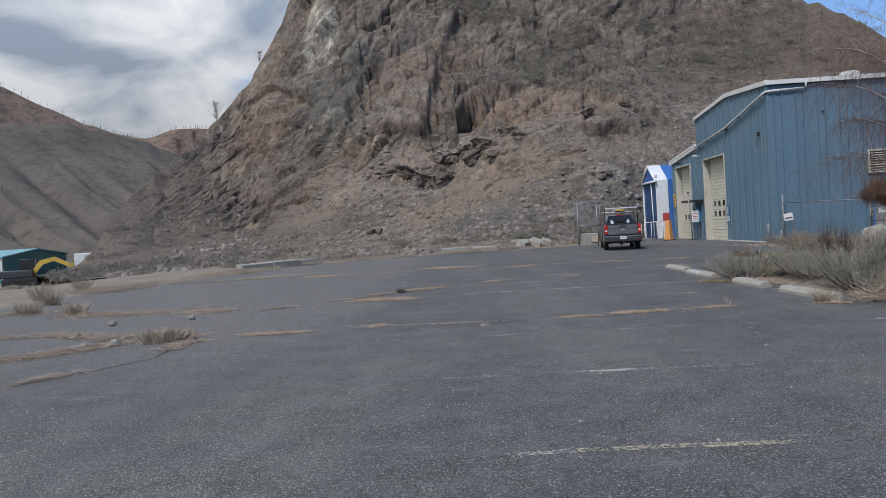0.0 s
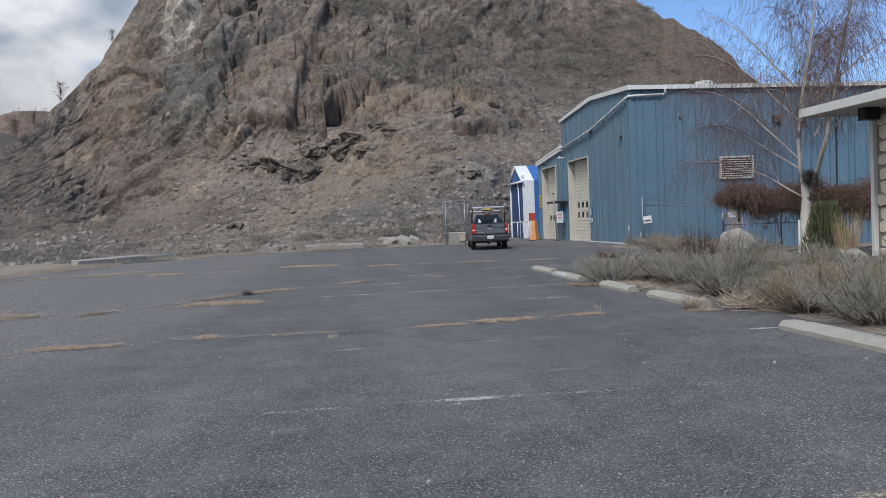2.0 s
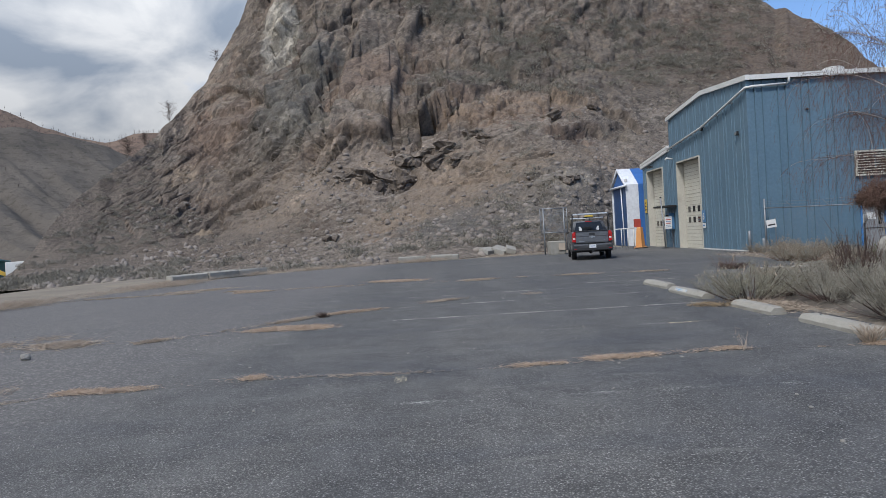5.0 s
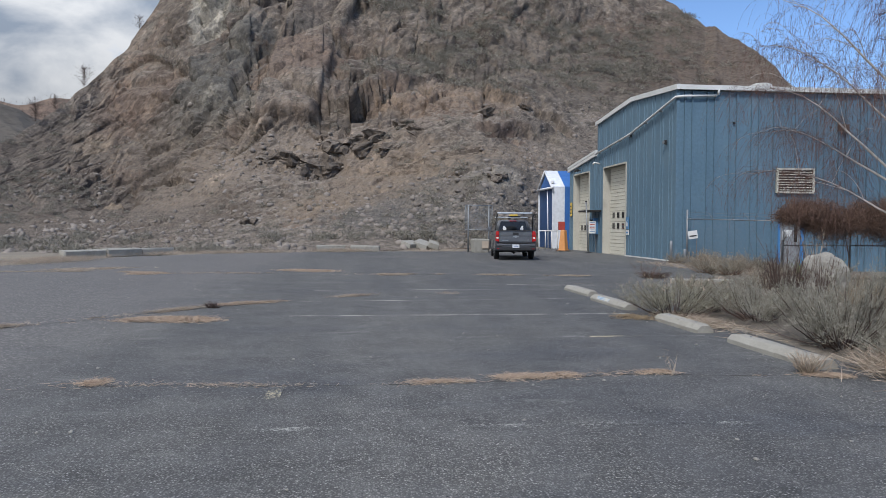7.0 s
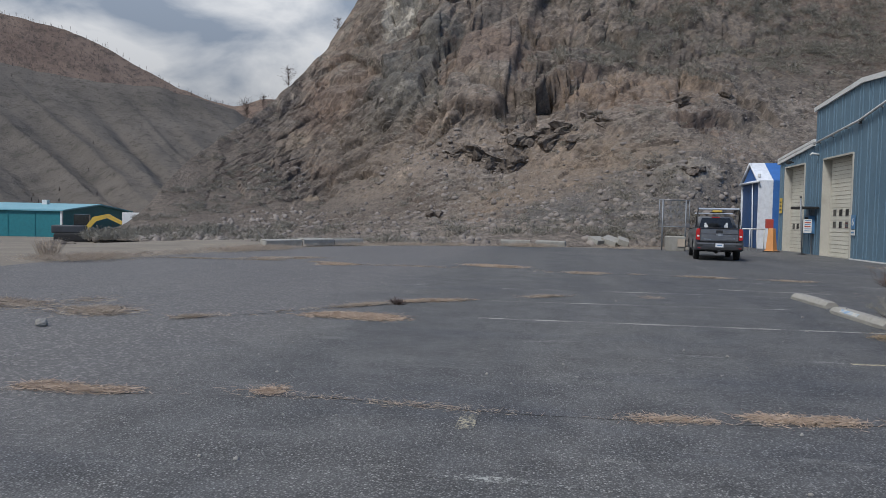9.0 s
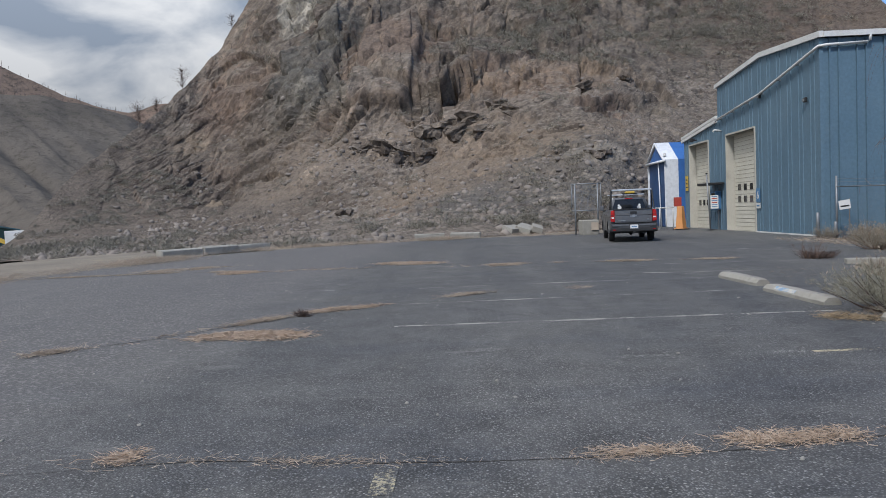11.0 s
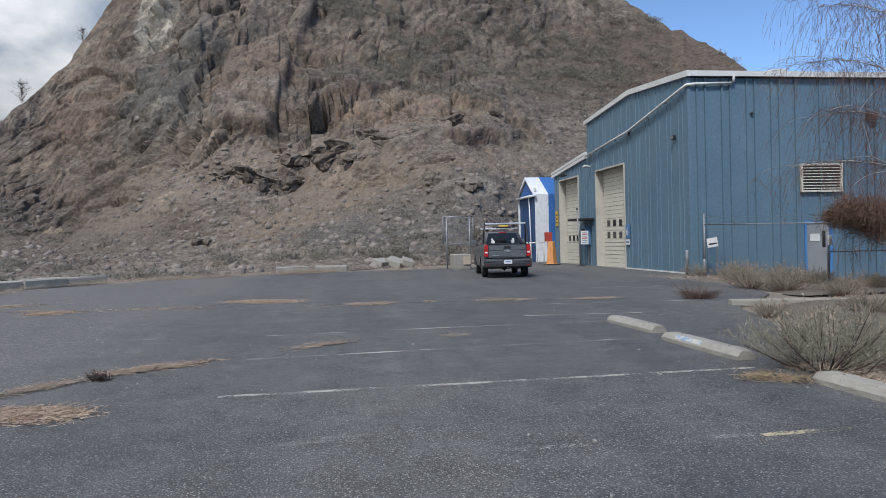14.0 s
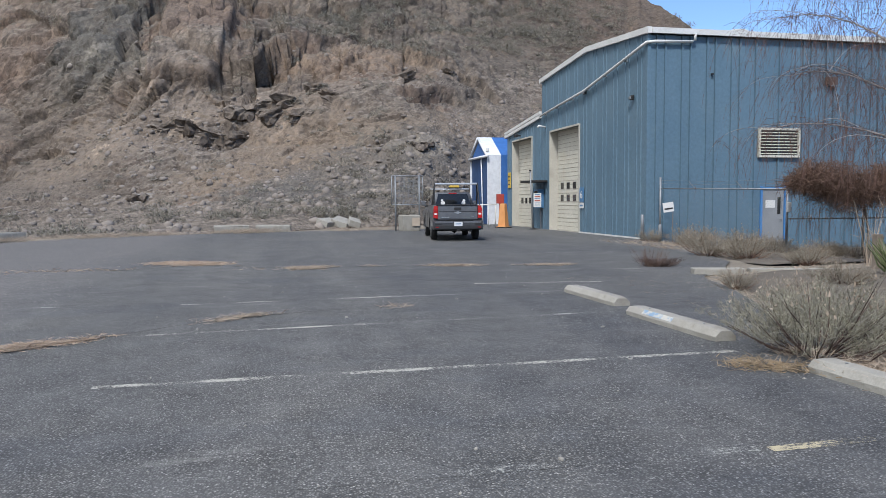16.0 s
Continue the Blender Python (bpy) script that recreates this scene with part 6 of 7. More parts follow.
# litter on the bed
n = 9000
gx_, gy_ = rng.uniform(4.2, 10.5, n), rng.uniform(3.5, 20, n)
gz_ = ground_z(gx_, gy_) + 0.012
a, ln = rng.rand(n) * math.tau, 0.06 + 0.16 * rng.rand(n)
bs = np.stack([gx_, gy_, gz_], 1)
blades("ground_litter", bs, bs + np.stack([np.cos(a) * ln, np.sin(a) * ln, 0.03 * rng.rand(n)], 1), 0.004, "straw", label="dry grass and twig litter over the planting bed", category="litter", kind="stuff")
n = 5000
gx_, gy_ = rng.uniform(9.3, 17, n), rng.uniform(22.5, 30, n)
gz_ = ground_z(gx_, gy_) + 0.012
a, ln = rng.rand(n) * math.tau, 0.10 + 0.22 * rng.rand(n)
bs = np.stack([gx_, gy_, gz_], 1)
blades("ground_litter", bs, bs + np.stack([np.cos(a) * ln, np.sin(a) * ln, 0.12 * rng.rand(n)], 1), 0.006, "straw", label="dry grass between the fence and steel wall", category="litter", kind="stuff")


def boulder(x, y, r, h, label, sink=0.1, mat="boulder"):
    ob = thing("boulder", label, "boulder", "", pose(x, y, float(ground_z(np.array(x), np.array(y))) - sink, 0, 0, rng.rand() * 360))
    bm = B()
    bmesh.ops.create_icosphere(bm, subdivisions=3, radius=1.0)
    c = np.array([v.co[:] for v in bm.verts])
    k = 1 + 0.20 * facets(c * 1.1 + rng.rand() * 40) + 0.08 * facets(c * 2.9 + 5)
    for v, s in zip(bm.verts, k):
        v.co = Vector((v.co.x * r * s, v.co.y * r * s, (v.co.z * 0.5 + 0.5) * h * s))
    part("rock", bm, mat, ob)


boulder(7.35, 15.2, 0.38, 0.95, "large pale boulder among the sagebrush")
twig_bush("weed_clump", "small dark dead weed tuft on the asphalt", -3.24, 14.96, 0.09, 0.3, 90, "dead_stem", 1.6, 0.0)
for x, y in ((-6.6, 8.6), (-8.0, 11.3), (-6.7, 11.6), (-7.0, 8.5)):
    boulder(x, y, 0.075, 0.10, "small pale stone lying on the asphalt", -0.02)
boulder(8.8, 16.0, 0.35, 0.35, "low grey boulder in the planting bed")
boulder(9.7, 14.9, 0.4, 0.4, "low brown boulder near the stone wall")
for x0, x1, y0, y1 in ((6.5, 7.35, 19.95, 19.72), (7.42, 8.27, 19.66, 19.36), (8.33, 9.15, 19.32, 18.95)):
    ob = tagged(new("kerb"), "broken concrete kerb edging the planting bed", "kerb", "kerbs of the bed")
    ob.matrix_world = pose((x0 + x1) / 2, (y0 + y1) / 2, -0.03, 0, 0, math.degrees(math.atan2(y1 - y0, x1 - x0)))
    ln = math.hypot(x1 - x0, y1 - y0)
    part("kerb_stone", box(B(), -ln / 2, ln / 2, -0.13, 0.13, 0.0, 0.13, 0.02), "concrete", ob)

# ---- fence ----
fence = thing("chain_link_fence", "galvanised fence with top rail and barbed-wire arms", "fence")
FP = [(11.36, 30.05), (11.75, 28.5), (12.12, 26.95), (12.5, 25.4)]
for k, (x, y) in enumerate(FP):
    if k in (0, 3):
        gzz = float(ground_z(np.array(x), np.array(y)))
        smooth(part("post", tube(B(), [(x, y, gzz), (x, y, 2.02 - 0.1 * k)], 0.035, 10), "galv", fence))
smooth(part("top_rail", tube(B(), [(*FP[0], 1.66), (*FP[3], 1.56)], 0.022, 8), "galv", fence))
for x, y, z in ((11.72, 28.6, 1.63), (12.15, 26.85, 1.60)):
    part("wire_arm", tube(B(), [(x, y, z), (x - 0.18, y + 0.05, z + 0.22)], 0.012, 6), "galv", fence)
for dz in (0.12, 0.22):
    part("barbed_wire", tube(B(), [(*FP[0], 1.70 + dz), (11.9, 27.7, 1.60 + dz), (*FP[3], 1.60 + dz)], 0.004, 4), "galv", fence)
gp2 = [(12.5, 25.35), (14.6, 25.1), (16.8, 24.8), (19.0, 24.5)]
for x, y in gp2[1:]:
    smooth(part("post", tube(B(), [(x, y, -0.35), (x, y, 1.6)], 0.03, 8), "galv", fence))
smooth(part("mid_rail", tube(B(), [(12.5, 25.35, 0.78), (19.0, 24.5, 0.78)], 0.02, 8), "galv", fence))
part("latch_box", box(B(), 12.42, 12.52, 25.25, 25.32, 0.95, 1.22, 0.008), "sign_white", fence, "white latch box")
# chain-link wires as fine diagonals
bm = B()
for k in range(52):
    s = k / 52
    for sgn in (1, -1):
        s2 = s + sgn * 0.30
        if 0 <= s2 <= 1:
            p0 = Vector((*FP[0], 0)).lerp(Vector((*FP[3], 0)), s)
            p1 = Vector((*FP[0], 0)).lerp(Vector((*FP[3], 0)), s2)
            tube(bm, [(p0.x, p0.y, -0.1), (p1.x, p1.y, 1.6)], 0.0010, 3, False)
part("wire_mesh", bm, "galv", fence)
for x, y, h in ((10.72, 30.02, 0.85), (10.95, 29.3, 0.55)):
    gb = thing("pipe_bollard", "short galvanised pipe bollard at the building corner", "bollard", "bollards at the corner", pose(x, y, -0.05))
    smooth(part("pipe", tube(B(), [(0, 0, 0), (0, 0, h), (0, 0, h + 0.03)], [0.055, 0.055, 0.03], 10), "galv", gb))
sn = thing("small_sign", "small tilted white sign on a thin stake", "sign", "", pose(11.5, 29.5, 0, 0, 0, -12))
part("stake", tube(B(), [(0, 0, -0.2), (0, 0, 1.25)], 0.012, 6), "wood", sn)
pl = part("plate", box(B(), -0.17, 0.17, -0.02, -0.005, 0.92, 1.22, 0.003, Matrix.Rotation(radians(-8), 4, "Y")), "sign_white", sn)
part("print_bar", box(B(), -0.13, 0.13, -0.026, -0.0205, 1.0, 1.05, 0, Matrix.Rotation(radians(-8), 4, "Y")), "black", pl)
wp = thing("wooden_post", "short weathered wooden post in the bed", "post", "", pose(9.35, 18.9, -0.05))
part("post", box(B(), -0.06, 0.06, -0.06, 0.06, 0, 0.75, 0.01), "wood", wp)
wp2 = thing("white_stake", "thin white stake beside the birch", "stake", "", pose(10.0, 17.0, 0))
part("stake", tube(B(), [(0, 0, 0), (0, 0, 1.0)], 0.03, 8), "white_trim", wp2)

# brown vine mass over the fence
vine = thing("vine_hedge", "dense leafless brown vine mass hanging over the fence", "vine")
n = 44000
u = rng.rand(n)
cx = 11.75 + 7.2 * u
cy = 24.15 + 0.05 * u + 0.55 * rng.normal(size=n) * 0.5
topz = 2.10 + 0.14 * np.sin(u * 17) + 0.10 * np.sin(u * 41)
botz = 1.22 - 0.35 * u + 0.12 * np.sin(u * 23)
edge = np.clip(u / 0.06, 0.35, 1)
mid = (topz + botz) / 2
cz = mid + (topz - botz) / 2 * edge * np.clip(rng.normal(size=n) * 0.5, -1.1, 1.0)
q = np.stack([cx, cy, cz], 1)
d = rng.normal(size=(n, 3)) * np.array([0.17, 0.10, 0.13]) + np.array([0, 0, -0.03])
blades("twig_mass", q, q + d, 0.005, "brown_twig", vine, kind="stuff", bow=rng.normal(size=(n, 3)) * 0.03)
n = 420
u = rng.rand(n)
q = np.stack([11.9 + 7 * u, 24.2 + 0.2 * rng.normal(size=n), 0.9 + 0.3 * rng.rand(n)], 1)
blades("stem_curtain", q, q + np.stack([0.2 * rng.normal(size=n), 0.1 * rng.normal(size=n), -0.3 - 0.8 * rng.rand(n)], 1), 0.004, "brown_twig", vine, bow=rng.normal(size=(n, 3)) * 0.06)
for x in (13.9, 15.6, 17.1):
    part("vine_trunk", tube(B(), [(x, 24.2, -0.4), (x + 0.1, 24.25, 0.4), (x - 0.1, 24.2, 1.2), (x + 0.05, 24.15, 1.7)], [0.02, 0.018, 0.015, 0.012], 6), "wood", vine)
twig_bush("sapling", "thin pale leafless sapling in front of the fence", 10.0, 19.8, 1.35, 0.4, 14, "straw", 0.3, None, 0.008, False, "shrub")


# ---- weeping birch ----
birch = thing("birch_tree", "leafless weeping white birch with drooping reddish twigs", "tree")
TB = Vector((11.05, 18.25, -0.05))
twig_from, twig_to = [], []
trng = random.Random(9)


def limb(p0, way, length, r0, level, droop, name="limb", heavy=False):
    """A tapering limb that bends down by droop, with side limbs and hanging twigs."""
    pts, d, n = [Vector(p0)], Vector(way).normalized(), 9
    for k in range(n):
        d = (d + Vector((trng.uniform(-0.09, 0.09), trng.uniform(-0.09, 0.09), trng.uniform(-0.05, 0.05) - droop * (k / n) ** 1.5))).normalized()
        pts.append(pts[-1] + d * length / n)
    rad = [(r0 if level == 0 else 0.7 * r0) * (1 - 0.86 * k / n) + 0.002 for k in range(n + 1)]
    smooth(part(name, tube(B(), pts, rad, 7 if level < 2 else 5, False), "bark" if level == 0 else "limb", birch))
    if level < 2:
        for k in range(2, n + 1):
            for _ in range(2 if level == 0 else 1):
                if trng.random() < (0.85 if level == 0 else 0.8):
                    side = Vector((trng.uniform(-1, 1), trng.uniform(-1, 1), trng.uniform(0.0, 0.7))).normalized()
                    dd = ((pts[k] - pts[k - 1]).normalized() * 0.75 + side * 0.8).normalized()
                    limb(pts[k], dd, length * trng.uniform(0.24, 0.42), rad[k] * 0.55, level + 1, droop + 0.25)
    for k in range(3 if level < 2 else 1, n + 1):
        for _ in range(50 if heavy else {0: 2, 1: 4, 2: 3}[level]):
            o_ = pts[k].lerp(pts[k - 1], trng.random())
            tw = Vector((trng.uniform(-0.5, 0.5), trng.uniform(-0.5, 0.5), trng.uniform(-0.1, 0.5)))
            hang(o_, tw, trng.uniform(0.5, 1.5) * (1.35 if heavy else 1.1 if level else 0.8))


def hang(o_, tw, ln):
    """One drooping twig as a chain of thin segments."""
    d, q, n = tw.normalized(), o_.copy(), 5
    for k in range(n):
        d = (d + Vector((trng.uniform(-0.12, 0.12), trng.uniform(-0.12, 0.12), -0.62))).normalized()
        e = q + d * ln / n
        twig_from.append(q[:])
        twig_to.append(e[:])
        q = e


fork = TB + Vector((0.02, 0.0, 1.62))
bm = tube(B(), [TB + Vector((0.05, 0, -0.2)), TB, TB + Vector((0.0, 0.02, 0.5)), TB + Vector((-0.03, 0.02, 1.1)), fork, fork + Vector((-0.05, 0.05, 0.35))], [0.22, 0.17, 0.138, 0.128, 0.13, 0.085], 14)
smooth(part("trunk", bm, "bark", birch, "white peeling birch trunk"))
up_ = Vector
limb(fork + up_((-0.03, 0.05, 0.1)), (-0.10, 0.10, 1.0), 6.6, 0.062, 0, 0.02, "stem")
limb(fork + up_((0.05, -0.02, 0.1)), (0.22, -0.05, 1.0), 7.0, 0.070, 0, 0.0, "stem")
limb(fork + up_((0, 0.1, 0.0)), (-0.35, 0.92, 0.42), 4.4, 0.034, 1, 0.20, "limb", True)
limb(fork + up_((-0.08, 0.1, 0.75)), (-0.28, 0.95, 0.55), 4.7, 0.038, 1, 0.20, "limb", True)
limb(fork + up_((-0.1, 0.1, 1.0)), (-0.45, 0.85, 0.95), 4.6, 0.042, 1, 0.22, "limb", True)
limb(fork + up_((-0.12, 0.15, 2.1)), (-0.40, 0.75, 0.85), 4.0, 0.036, 1, 0.24, "limb", True)
limb(fork + up_((-0.15, 0.2, 3.0)), (-0.5, 0.6, 0.8), 3.6, 0.04, 1, 0.2)
limb(fork + up_((0.2, 0.0, 1.6)), (0.8, 0.3, 0.7), 3.6, 0.045, 1, 0.2)
limb(fork + up_((0.3, 0.0, 2.6)), (0.5, -0.5, 0.8), 3.4, 0.04, 1, 0.2)
rng = np.random.RandomState(5)
blades("twig_curtain", twig_from, twig_to, 0.0032, "twig", birch, kind="stuff", label="drooping reddish twigs")
# tangle round the lower stem
n = 900
q = np.array(fork)[None] + np.c_[0.10 + 0.12 * rng.normal(size=n), 0.10 * rng.normal(size=n), 0.25 + 0.45 * rng.rand(n)]
blades("tangle", q, q + rng.normal(size=(n, 3)) * 0.09, 0.005, "dead_stem", birch)

# ---- stone house corner ----
house = thing("stone_house", "low house with cream stone walls and a wide white eave", "house")
HX, HY = 11.15, 15.85
part("wall", box(B(), HX + 0.09, HX + 0.35, 3.0, HY - 0.05, -0.2, 3.56), "mortar", house)
part("wall", box(B(), HX + 0.36, 19.0, HY - 0.32, HY - 0.06, -0.2, 3.56), "mortar", house)
part("wall", box(B(), 18.7, 19.0, 3.0, HY - 0.33, -0.2, 3.56), "mortar", house)
part("wall", box(B(), HX + 0.36, 18.69, 3.0, 3.3, -0.2, 3.56), "mortar", house)
part("corner_board", box(B(), HX - 0.02, HX + 0.12, HY - 0.045, HY + 0.06, -0.1, 3.55, 0.006), "white_trim", house, "white corner board")
part("roof", prism(B(), [(10.24, 3.62), (15.0, 4.25), (19.9, 3.62), (19.9, 3.74), (15.0, 4.37), (10.24, 3.74)], "y", 1.5, 17.2), "roof", house, "pale low-pitched roof")
part("fascia", box(B(), 10.19, 10.235, 1.5, 17.2, 3.56, 3.77, 0.006), "white_trim", house, "white eave board")
part("fascia", prism(B(), [(10.24, 3.56), (15.0, 4.19), (19.9, 3.56), (19.9, 3.77), (15.0, 4.40), (10.24, 3.77)], "y", 17.205, 17.25), "white_trim", house, "white eave board")
part("soffit", box(B(), 10.24, HX + 0.08, 1.5, 17.2, 3.572, 3.60), "soffit", house, "white boarded soffit")
part("soffit", box(B(), HX + 0.081, 19.5, HY + 0.07, 17.2, 3.572, 3.60), "soffit", house, "white boarded soffit")
part("beam_end", box(B(), 10.75, HX - 0.02, HY - 0.30, HY - 0.05, 3.28, 3.571, 0.008), "black", house, "dark beam end")
part("soffit_lamp", box(B(), 10.9, 11.05, 14.2, 14.5, 3.54, 3.571), "black", house)
srng = random.Random(3)
ROWS_S, HS = 11, 0.315
for r in range(ROWS_S):
    y = HY - 0.06 - srng.uniform(0, 0.1)
    while y > 11.6:
        w = srng.uniform(0.24, 0.52)
        z0, z1 = r * HS + srng.uniform(-0.02, 0.03), (r + 1) * HS - 0.03 + srng.uniform(-0.02, 0.03)
        pts = [(y - 0.02, z0 + 0.05), (y - w * 0.3, z0), (y - w + 0.05, z0 + 0.02), (y - w + 0.02, (z0 + z1) / 2), (y - w + 0.06, z1 - 0.03), (y - w * 0.45, z1), (y - 0.03, z1 - 0.04)]
        pts = [(a + srng.uniform(-0.02, 0.02), b + srng.uniform(-0.02, 0.02)) for a, b in pts]
        bm = B()
        out, cen = srng.uniform(0.02, 0.06), (sum(a for a, _ in pts) / 7, sum(b for _, b in pts) / 7)
        lo = [bm.verts.new((HX + 0.091, a, b)) for a, b in pts]
        hi = [bm.verts.new((HX + 0.09 - out, cen[0] + (a - cen[0]) * 0.95, cen[1] + (b - cen[1]) * 0.95)) for a, b in pts]
        bm.faces.new(hi)
        for k in range(7):
            bm.faces.new((lo[k], lo[(k + 1) % 7], hi[(k + 1) % 7], hi[k]))
        bmesh.ops.recalc_face_normals(bm, faces=bm.faces[:])
        part("stone", bm, "stone", house)
        y -= w + 0.015

# ---- far yard on the valley floor ----
tb = thing("teal_shed", "long teal steel shed with a pale roof", "building")
TZ = float(ground_z(np.array(-55.0), np.array(78.0)))
tmat = Matrix.Translation((-52.2, 75.2, TZ)) @ Matrix.Rotation(radians(97), 4, "Z")
part("body", box(B(), 0, 16, 0, 26, -0.3, 2.75, 0, tmat), "teal", tb)
bm = prism(B(), [(-0.3, 2.75), (8, 3.5), (16.3, 2.75), (16.3, 2.9), (8, 3.65), (-0.3, 2.9)], "y", -0.3, 26.3)
bmesh.ops.transform(bm, matrix=tmat, verts=bm.verts[:])
part("roof", bm, "teal_roof", tb, "pale blue-green metal roof")
bm = prism(B(), [(0.0, 2.74), (8, 3.49), (16, 2.74)], "y", 0.0, 0.06)
bmesh.ops.transform(bm, matrix=tmat, verts=bm.verts[:])
part("gable_wall", bm, "teal", tb)
for x in (0.0, 16.0):
    part("corner_trim", box(B(), x - 0.12, x + 0.12, -0.08, 0.12, -0.3, 2.9, 0, tmat), "white_trim", tb, "white corner strip")
for k in range(1, 9):
    part("wall_rib", box(B(), -0.06, 0.0, k * 2.9 - 0.05, k * 2.9 + 0.05, -0.3, 2.75, 0, tmat), "teal", tb)
part("roof_vent", box(B(), 6, 6.6, 5, 5.6, 3.45, 4.0, 0.05, tmat), "white_trim", tb)
ex = thing("excavator", "yellow excavator behind rubble heaps", "excavator", "", pose(-43.5, 66.0, float(ground_z(np.array(-43.5), np.array(66.0))), 0, 0, 25))
part("boom", prism(B(), [(0, 1.0), (0.9, 2.3), (2.2, 2.6), (3.6, 1.8), (3.4, 1.55), (2.1, 2.2), (1.15, 1.9), (0.35, 0.9)], "y", -0.18, 0.18), "yellow", ex, "yellow bent boom")
part("arm", prism(B(), [(3.3, 1.9), (3.75, 1.95), (4.0, 0.4), (3.7, 0.35)], "y", -0.14, 0.14), "yellow", ex)
part("body", box(B(), -2.4, 0.4, -1.1, 1.1, 0.8, 1.5, 0.12), "bumper", ex)
part("cab", box(B(), -0.8, 0.5, 0.2, 1.1, 1.0, 2.5, 0.08), "dark_glass", ex)
for s in (-1, 1):
    part("track", box(B(), -2.2, 0.8, s * 1.0 - 0.25, s * 1.0 + 0.25, 0.0, 0.8, 0.2), "rubber", ex)
vn = thing("white_trailer", "white box trailer among rubble heaps", "trailer", "", pose(-33.6, 60.5, float(ground_z(np.array(-33.6), np.array(60.5))), 0, 0, 20))
part("box", box(B(), -2, 2, -1.1, 1.1, 0.6, 2.3, 0.06), "white_trim", vn)
for s in (-0.6, 0.6):
    part("wheel", tube(B(), [(s, -1.12, 0.4), (s, -0.9, 0.4)], 0.4, 14), "rubber", vn)
rng = np.random.RandomState(31)
for k, (x, y, r, h) in enumerate(((-32.0, 57.5, 1.7, 1.5), (-30.2, 56.6, 1.5, 1.9), (-34.6, 57.2, 1.2, 0.9), (-38.6, 55.6, 1.3, 0.8))):
    boulder(x, y, r, h, "grey rubble heap on the valley floor", 0.4, "garden")

# ---- brush and stones on the hill ----
ii = rng.randint(3, ROWS - 3, 60000)
jj = rng.randint(0, COLS - 1, 60000)
at = shape[ii, jj]
bj, ej = bear[jj], el[ii, jj]
dens = 0.05 + 0.34 * ease(-0.3, -1.2, ej) * ease(-28, -22, bj) * ease(12, 6, bj) + 0.85 * ease(9.5, 11.5, ej) * ease(-4, 4, bj) * ease(26, 20, bj) + 0.10 * ease(6, 4, ej) * ease(-4, 4, bj) + 0.9 * (v[ii] > 0.965) * (bj > 20) + 0.10 * ease(-16, -22, bj) + 0.08 * ease(3.5, 2.2, ej) * ease(14, 8, bj) * ease(2, 6, bj)
clump = fbm(at * 0.16 + 50, 3)
ok = rng.rand(60000) < dens * np.clip((clump - 0.40) * 4.5, 0, 1) * 0.36
at, bj, ej = at[ok], bj[ok], ej[ok]
R = (0.38 + 0.62 * rng.rand(len(at)) ** 1.6) * (1 + 0.7 * ease(8.5, 10.5, ej))
pb, pt = [], []
K = 160
for q, r in zip(at, R):
    d = rng.normal(size=(K, 3))
    d /= np.linalg.norm(d, axis=1, keepdims=True)
    d[:, 2] = np.abs(d[:, 2]) * 0.8
    b0 = q + d * r * (0.35 + 0.5 * rng.rand(K, 1)) * np.array([1, 1, 0.8])
    pb.append(b0)
    pt.append(b0 + (d * 0.5 + rng.normal(size=(K, 3)) * 0.45 + np.array([0, 0, 0.25])) * r * 0.13)
blades("hillside_brush", np.concatenate(pb), np.concatenate(pt), (0.014 + 0.020 * rng.rand(len(pb) * K)) * np.repeat(np.maximum(R, 0.8), K), island("dull_hillside_brush", (0.13, 0.118, 0.095), (0.27, 0.25, 0.205)), label="dull sagebrush scattered over the rocky hillside", category="brush", kind="stuff")
ii = rng.randint(2, int(ROWS * 0.62), 70000)
jj = rng.randint(0, COLS - 1, 70000)
heap = np.clip((fbm(shape[ii, jj] * 0.14 + 21, 3) - 0.38) * 5, 0.08, 1)
ok = rng.rand(70000) < heap * np.clip(1 - cliff[ii, jj], 0.2, 1) * np.clip(1.3 - el[ii, jj] / 10, 0, 1) * 0.22
q = shape[ii[ok], jj[ok]]
rubble("hillside_stones", q, 0.04 + 0.26 * rng.rand(len(q)) ** 3.5, plain("broken_scree_stone", (0.15, 0.128, 0.112), (0.31, 0.27, 0.235), 0.35, 0.95, fine=6, bump=0.4, dist=0.02), "loose broken stones lying on the scree slope", "stones", 0.75)
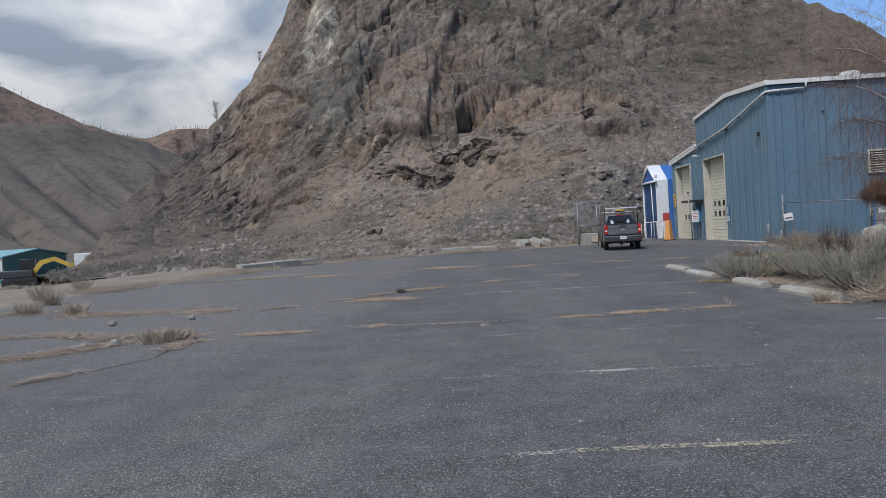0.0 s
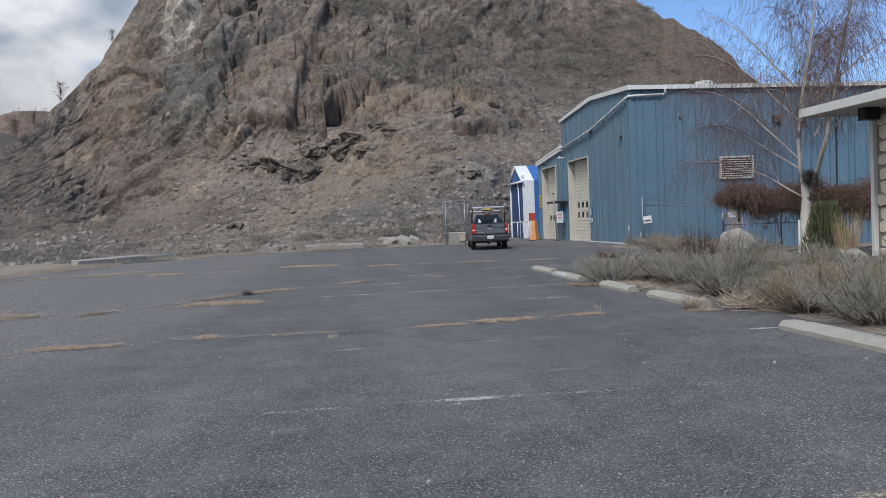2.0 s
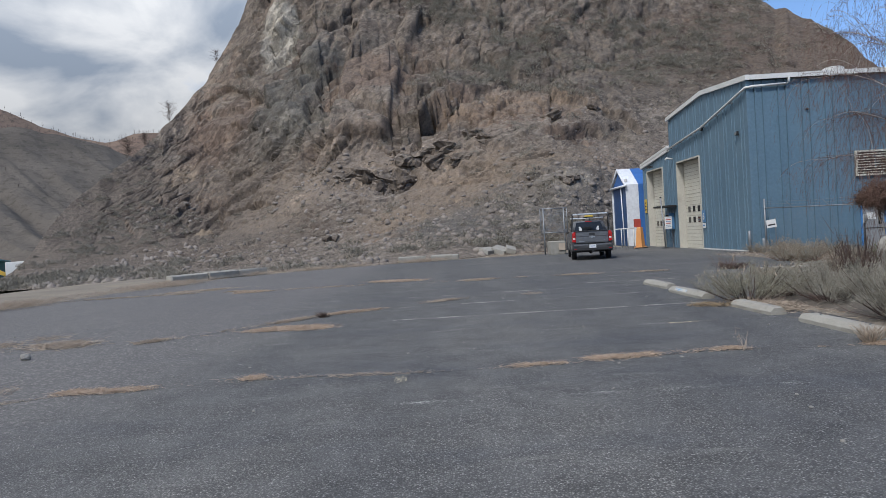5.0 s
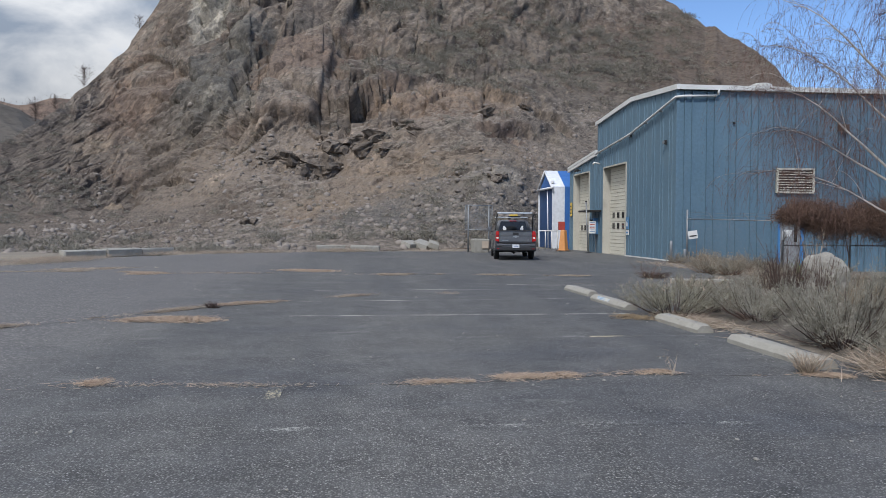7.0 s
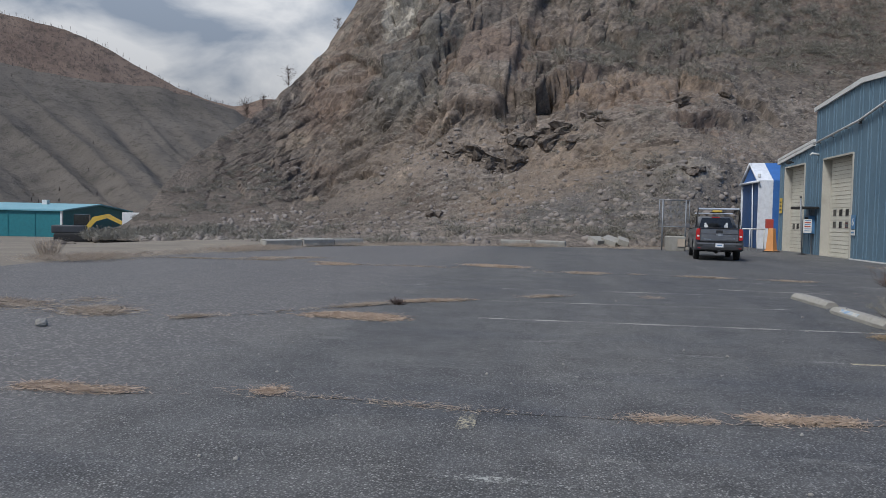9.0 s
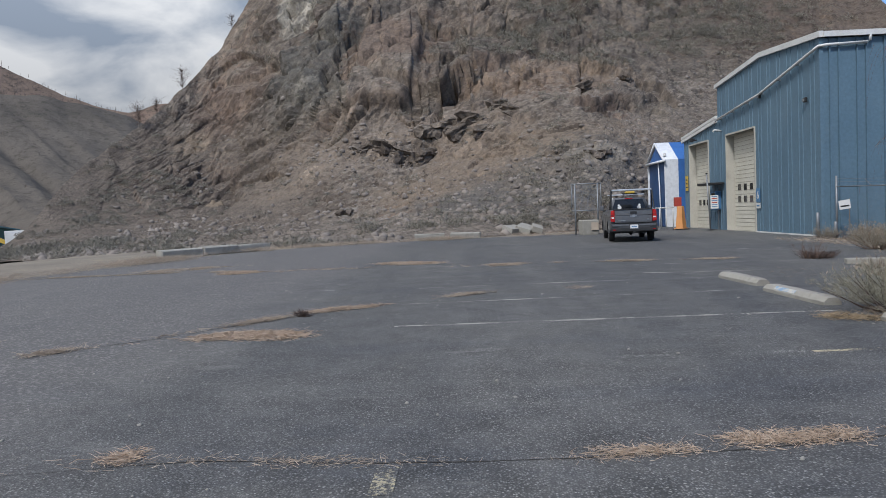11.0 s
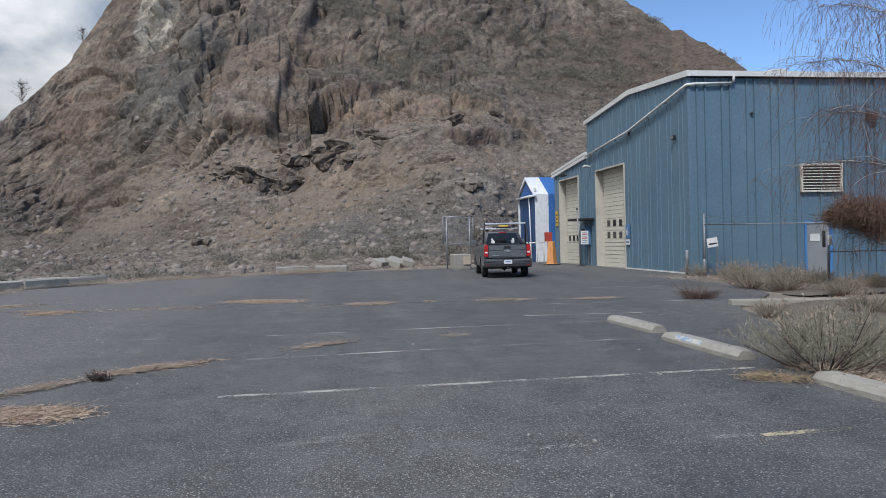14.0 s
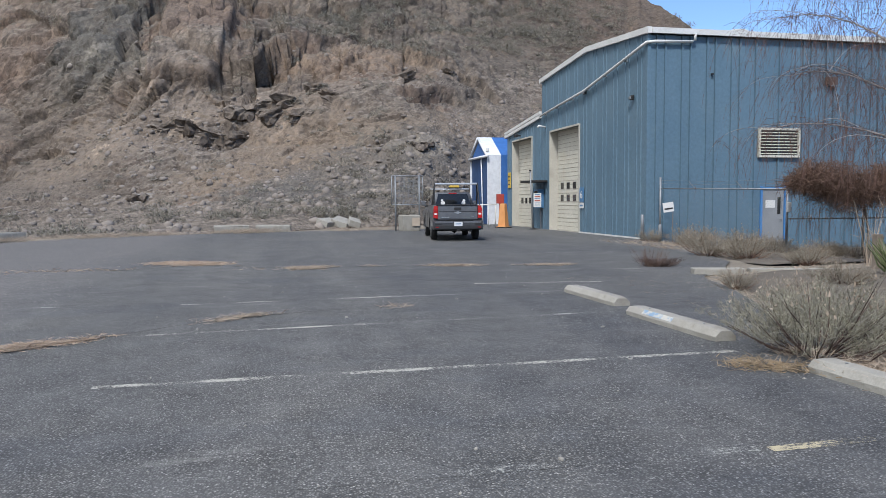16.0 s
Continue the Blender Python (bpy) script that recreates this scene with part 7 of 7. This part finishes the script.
# broken ledges that stand out of the slope
for k, (b, e, r) in enumerate([(-5.2, 5.0, 1.3), (-4.6, 4.5, 1.1), (-3.9, 4.9, 1.2), (-3.2, 4.5, 0.9), (-4.2, 3.9, 0.8), (-2.6, 5.2, 1.0), (-2.2, 6.4, 1.2), (-1.2, 6.9, 1.1), (-0.2, 6.2, 0.9), (0.8, 7.2, 1.2), (1.7, 6.3, 1.0), (-6.3, 5.6, 1.0), (-7.6, 5.2, 0.9), (2.6, 8.2, 1.1), (3.8, 7.6, 0.8), (-3.4, 7.6, 1.2), (10.4, 4.1, 0.7), (12.5, 9.5, 0.9), (9.0, 9.2, 0.8), (-9.3, 0.2, 0.8)]):
    ob = thing("rock_outcrop", "broken brown rock ledge standing out of the slope", "rock", "ledges on the slope")
    ob.matrix_world = Matrix.Translation(Vector(on_hill(b, e))) @ pose(0, 0, -0.25 * r, rng.uniform(-20, 20), rng.uniform(-25, 25), rng.uniform(0, 360))
    bm = B()
    bmesh.ops.create_icosphere(bm, subdivisions=3, radius=1.0)
    c = np.array([q[:] for q in (w.co for w in bm.verts)])
    c = np.sign(c) * np.abs(c) ** 0.6
    s_ = 1 + 0.55 * facets(c * 0.9 + 11.3 * k) + 0.2 * facets(c * 2.3 + k)
    for w, cc, kk in zip(bm.verts, c, s_):
        w.co = Vector(cc * kk * np.array([1.1, 0.8, 0.6])) * r
    part("rock", bm, "hill", ob)
# pale broken slabs near the lot
for x, y, r in ((1.6, 45.0, 0.5), (2.3, 45.3, 0.6), (2.9, 45.0, 0.4)):
    ob = thing("broken_slab", "pale broken concrete slab on the scree foot", "slab", "broken slabs", pose(x, y, 0.35, 18, 14 - 9 * x, 30 * x))
    part("slab", box(B(), -r, r, -r * 0.7, r * 0.7, -0.25, 0.06, 0.02), "concrete", ob)


def bare_tree(x, y, z, h, label, mat="dead_stem", name="bare_tree"):
    ob = thing(name, label, "tree", "bare trees on the skyline", pose(x, y, z))
    pts = [(0, 0, -0.6), (0.03 * h, 0, 0.3 * h), (0.0, 0.02, 0.7 * h), (0.05 * h, 0, h)]
    part("trunk", tube(B(), pts, [0.014 * h, 0.011 * h, 0.007 * h, 0.003 * h], 5), "wood", ob)
    k = 90
    s = 0.08 + 0.8 * rng.rand(k)
    b_ = np.c_[0.02 * h * np.ones(k), np.zeros(k), s * h]
    t_ = b_ + rng.normal(size=(k, 3)) * np.array([0.24, 0.24, 0.10]) * h + np.array([0, 0, 0.18 * h])
    blades("branch_fan", b_, t_, 0.005 * h, mat, ob, kind="stuff")
    k2 = 420
    j = rng.randint(0, k, k2)
    b2 = b_[j] + (t_ - b_)[j] * rng.rand(k2, 1)
    blades("twig_fan", b2, b2 + rng.normal(size=(k2, 3)) * 0.08 * h + np.array([0, 0, 0.06 * h]), 0.003 * h, mat, ob, kind="stuff")


for b in (-20.4, -22.2, -16.8, -23.4):
    j = int(np.argmin(abs(bear - b)))
    bare_tree(*shape[-1, j], 2.6 if b in (-20.4, -23.4) else 1.8, "small leafless tree on the rocky skyline")
# far trees on the ridges
pb, pt = [], []
for Q, lo, hi, n, hh in ((RIDGE, 0.35, 1.0, 7500, 3.4), (NEAR, 0.97, 1.0, 60, 2.2), (NEAR, 0.15, 0.95, 130, 1.6)):
    i = np.clip((Q.shape[0] * (lo + (hi - lo) * rng.rand(n))).astype(int), 0, Q.shape[0] - 1)
    j = rng.randint(0, Q.shape[1], n)
    b_ = Q[i, j] + rng.normal(size=(n, 3)) * np.array([2.5, 2.5, 0.0])
    h_ = hh * (0.5 + 0.7 * rng.rand(n))
    for s in (0.0, 0.3, 0.6):
        a = rng.rand(n) * math.tau
        pb.append(np.c_[b_[:, 0] + np.cos(a) * h_ * 0.05, b_[:, 1], b_[:, 2] + h_ * s])
        pt.append(np.c_[b_[:, 0], b_[:, 1], b_[:, 2] + h_ * min(1, s + 0.5)])
blades("far_trees", np.concatenate(pb), np.concatenate(pt), 0.17, "skyline", label="sparse thin conifers along the distant ridges", category="trees", kind="stuff")

# ---- the plan's units to metres ----
bpy.context.view_layer.update()
for ob in scene.objects:
    if ob.parent is None and ob.type in ("MESH", "EMPTY"):
        ob.matrix_world = Matrix.Scale(UNIT, 4) @ ob.matrix_world
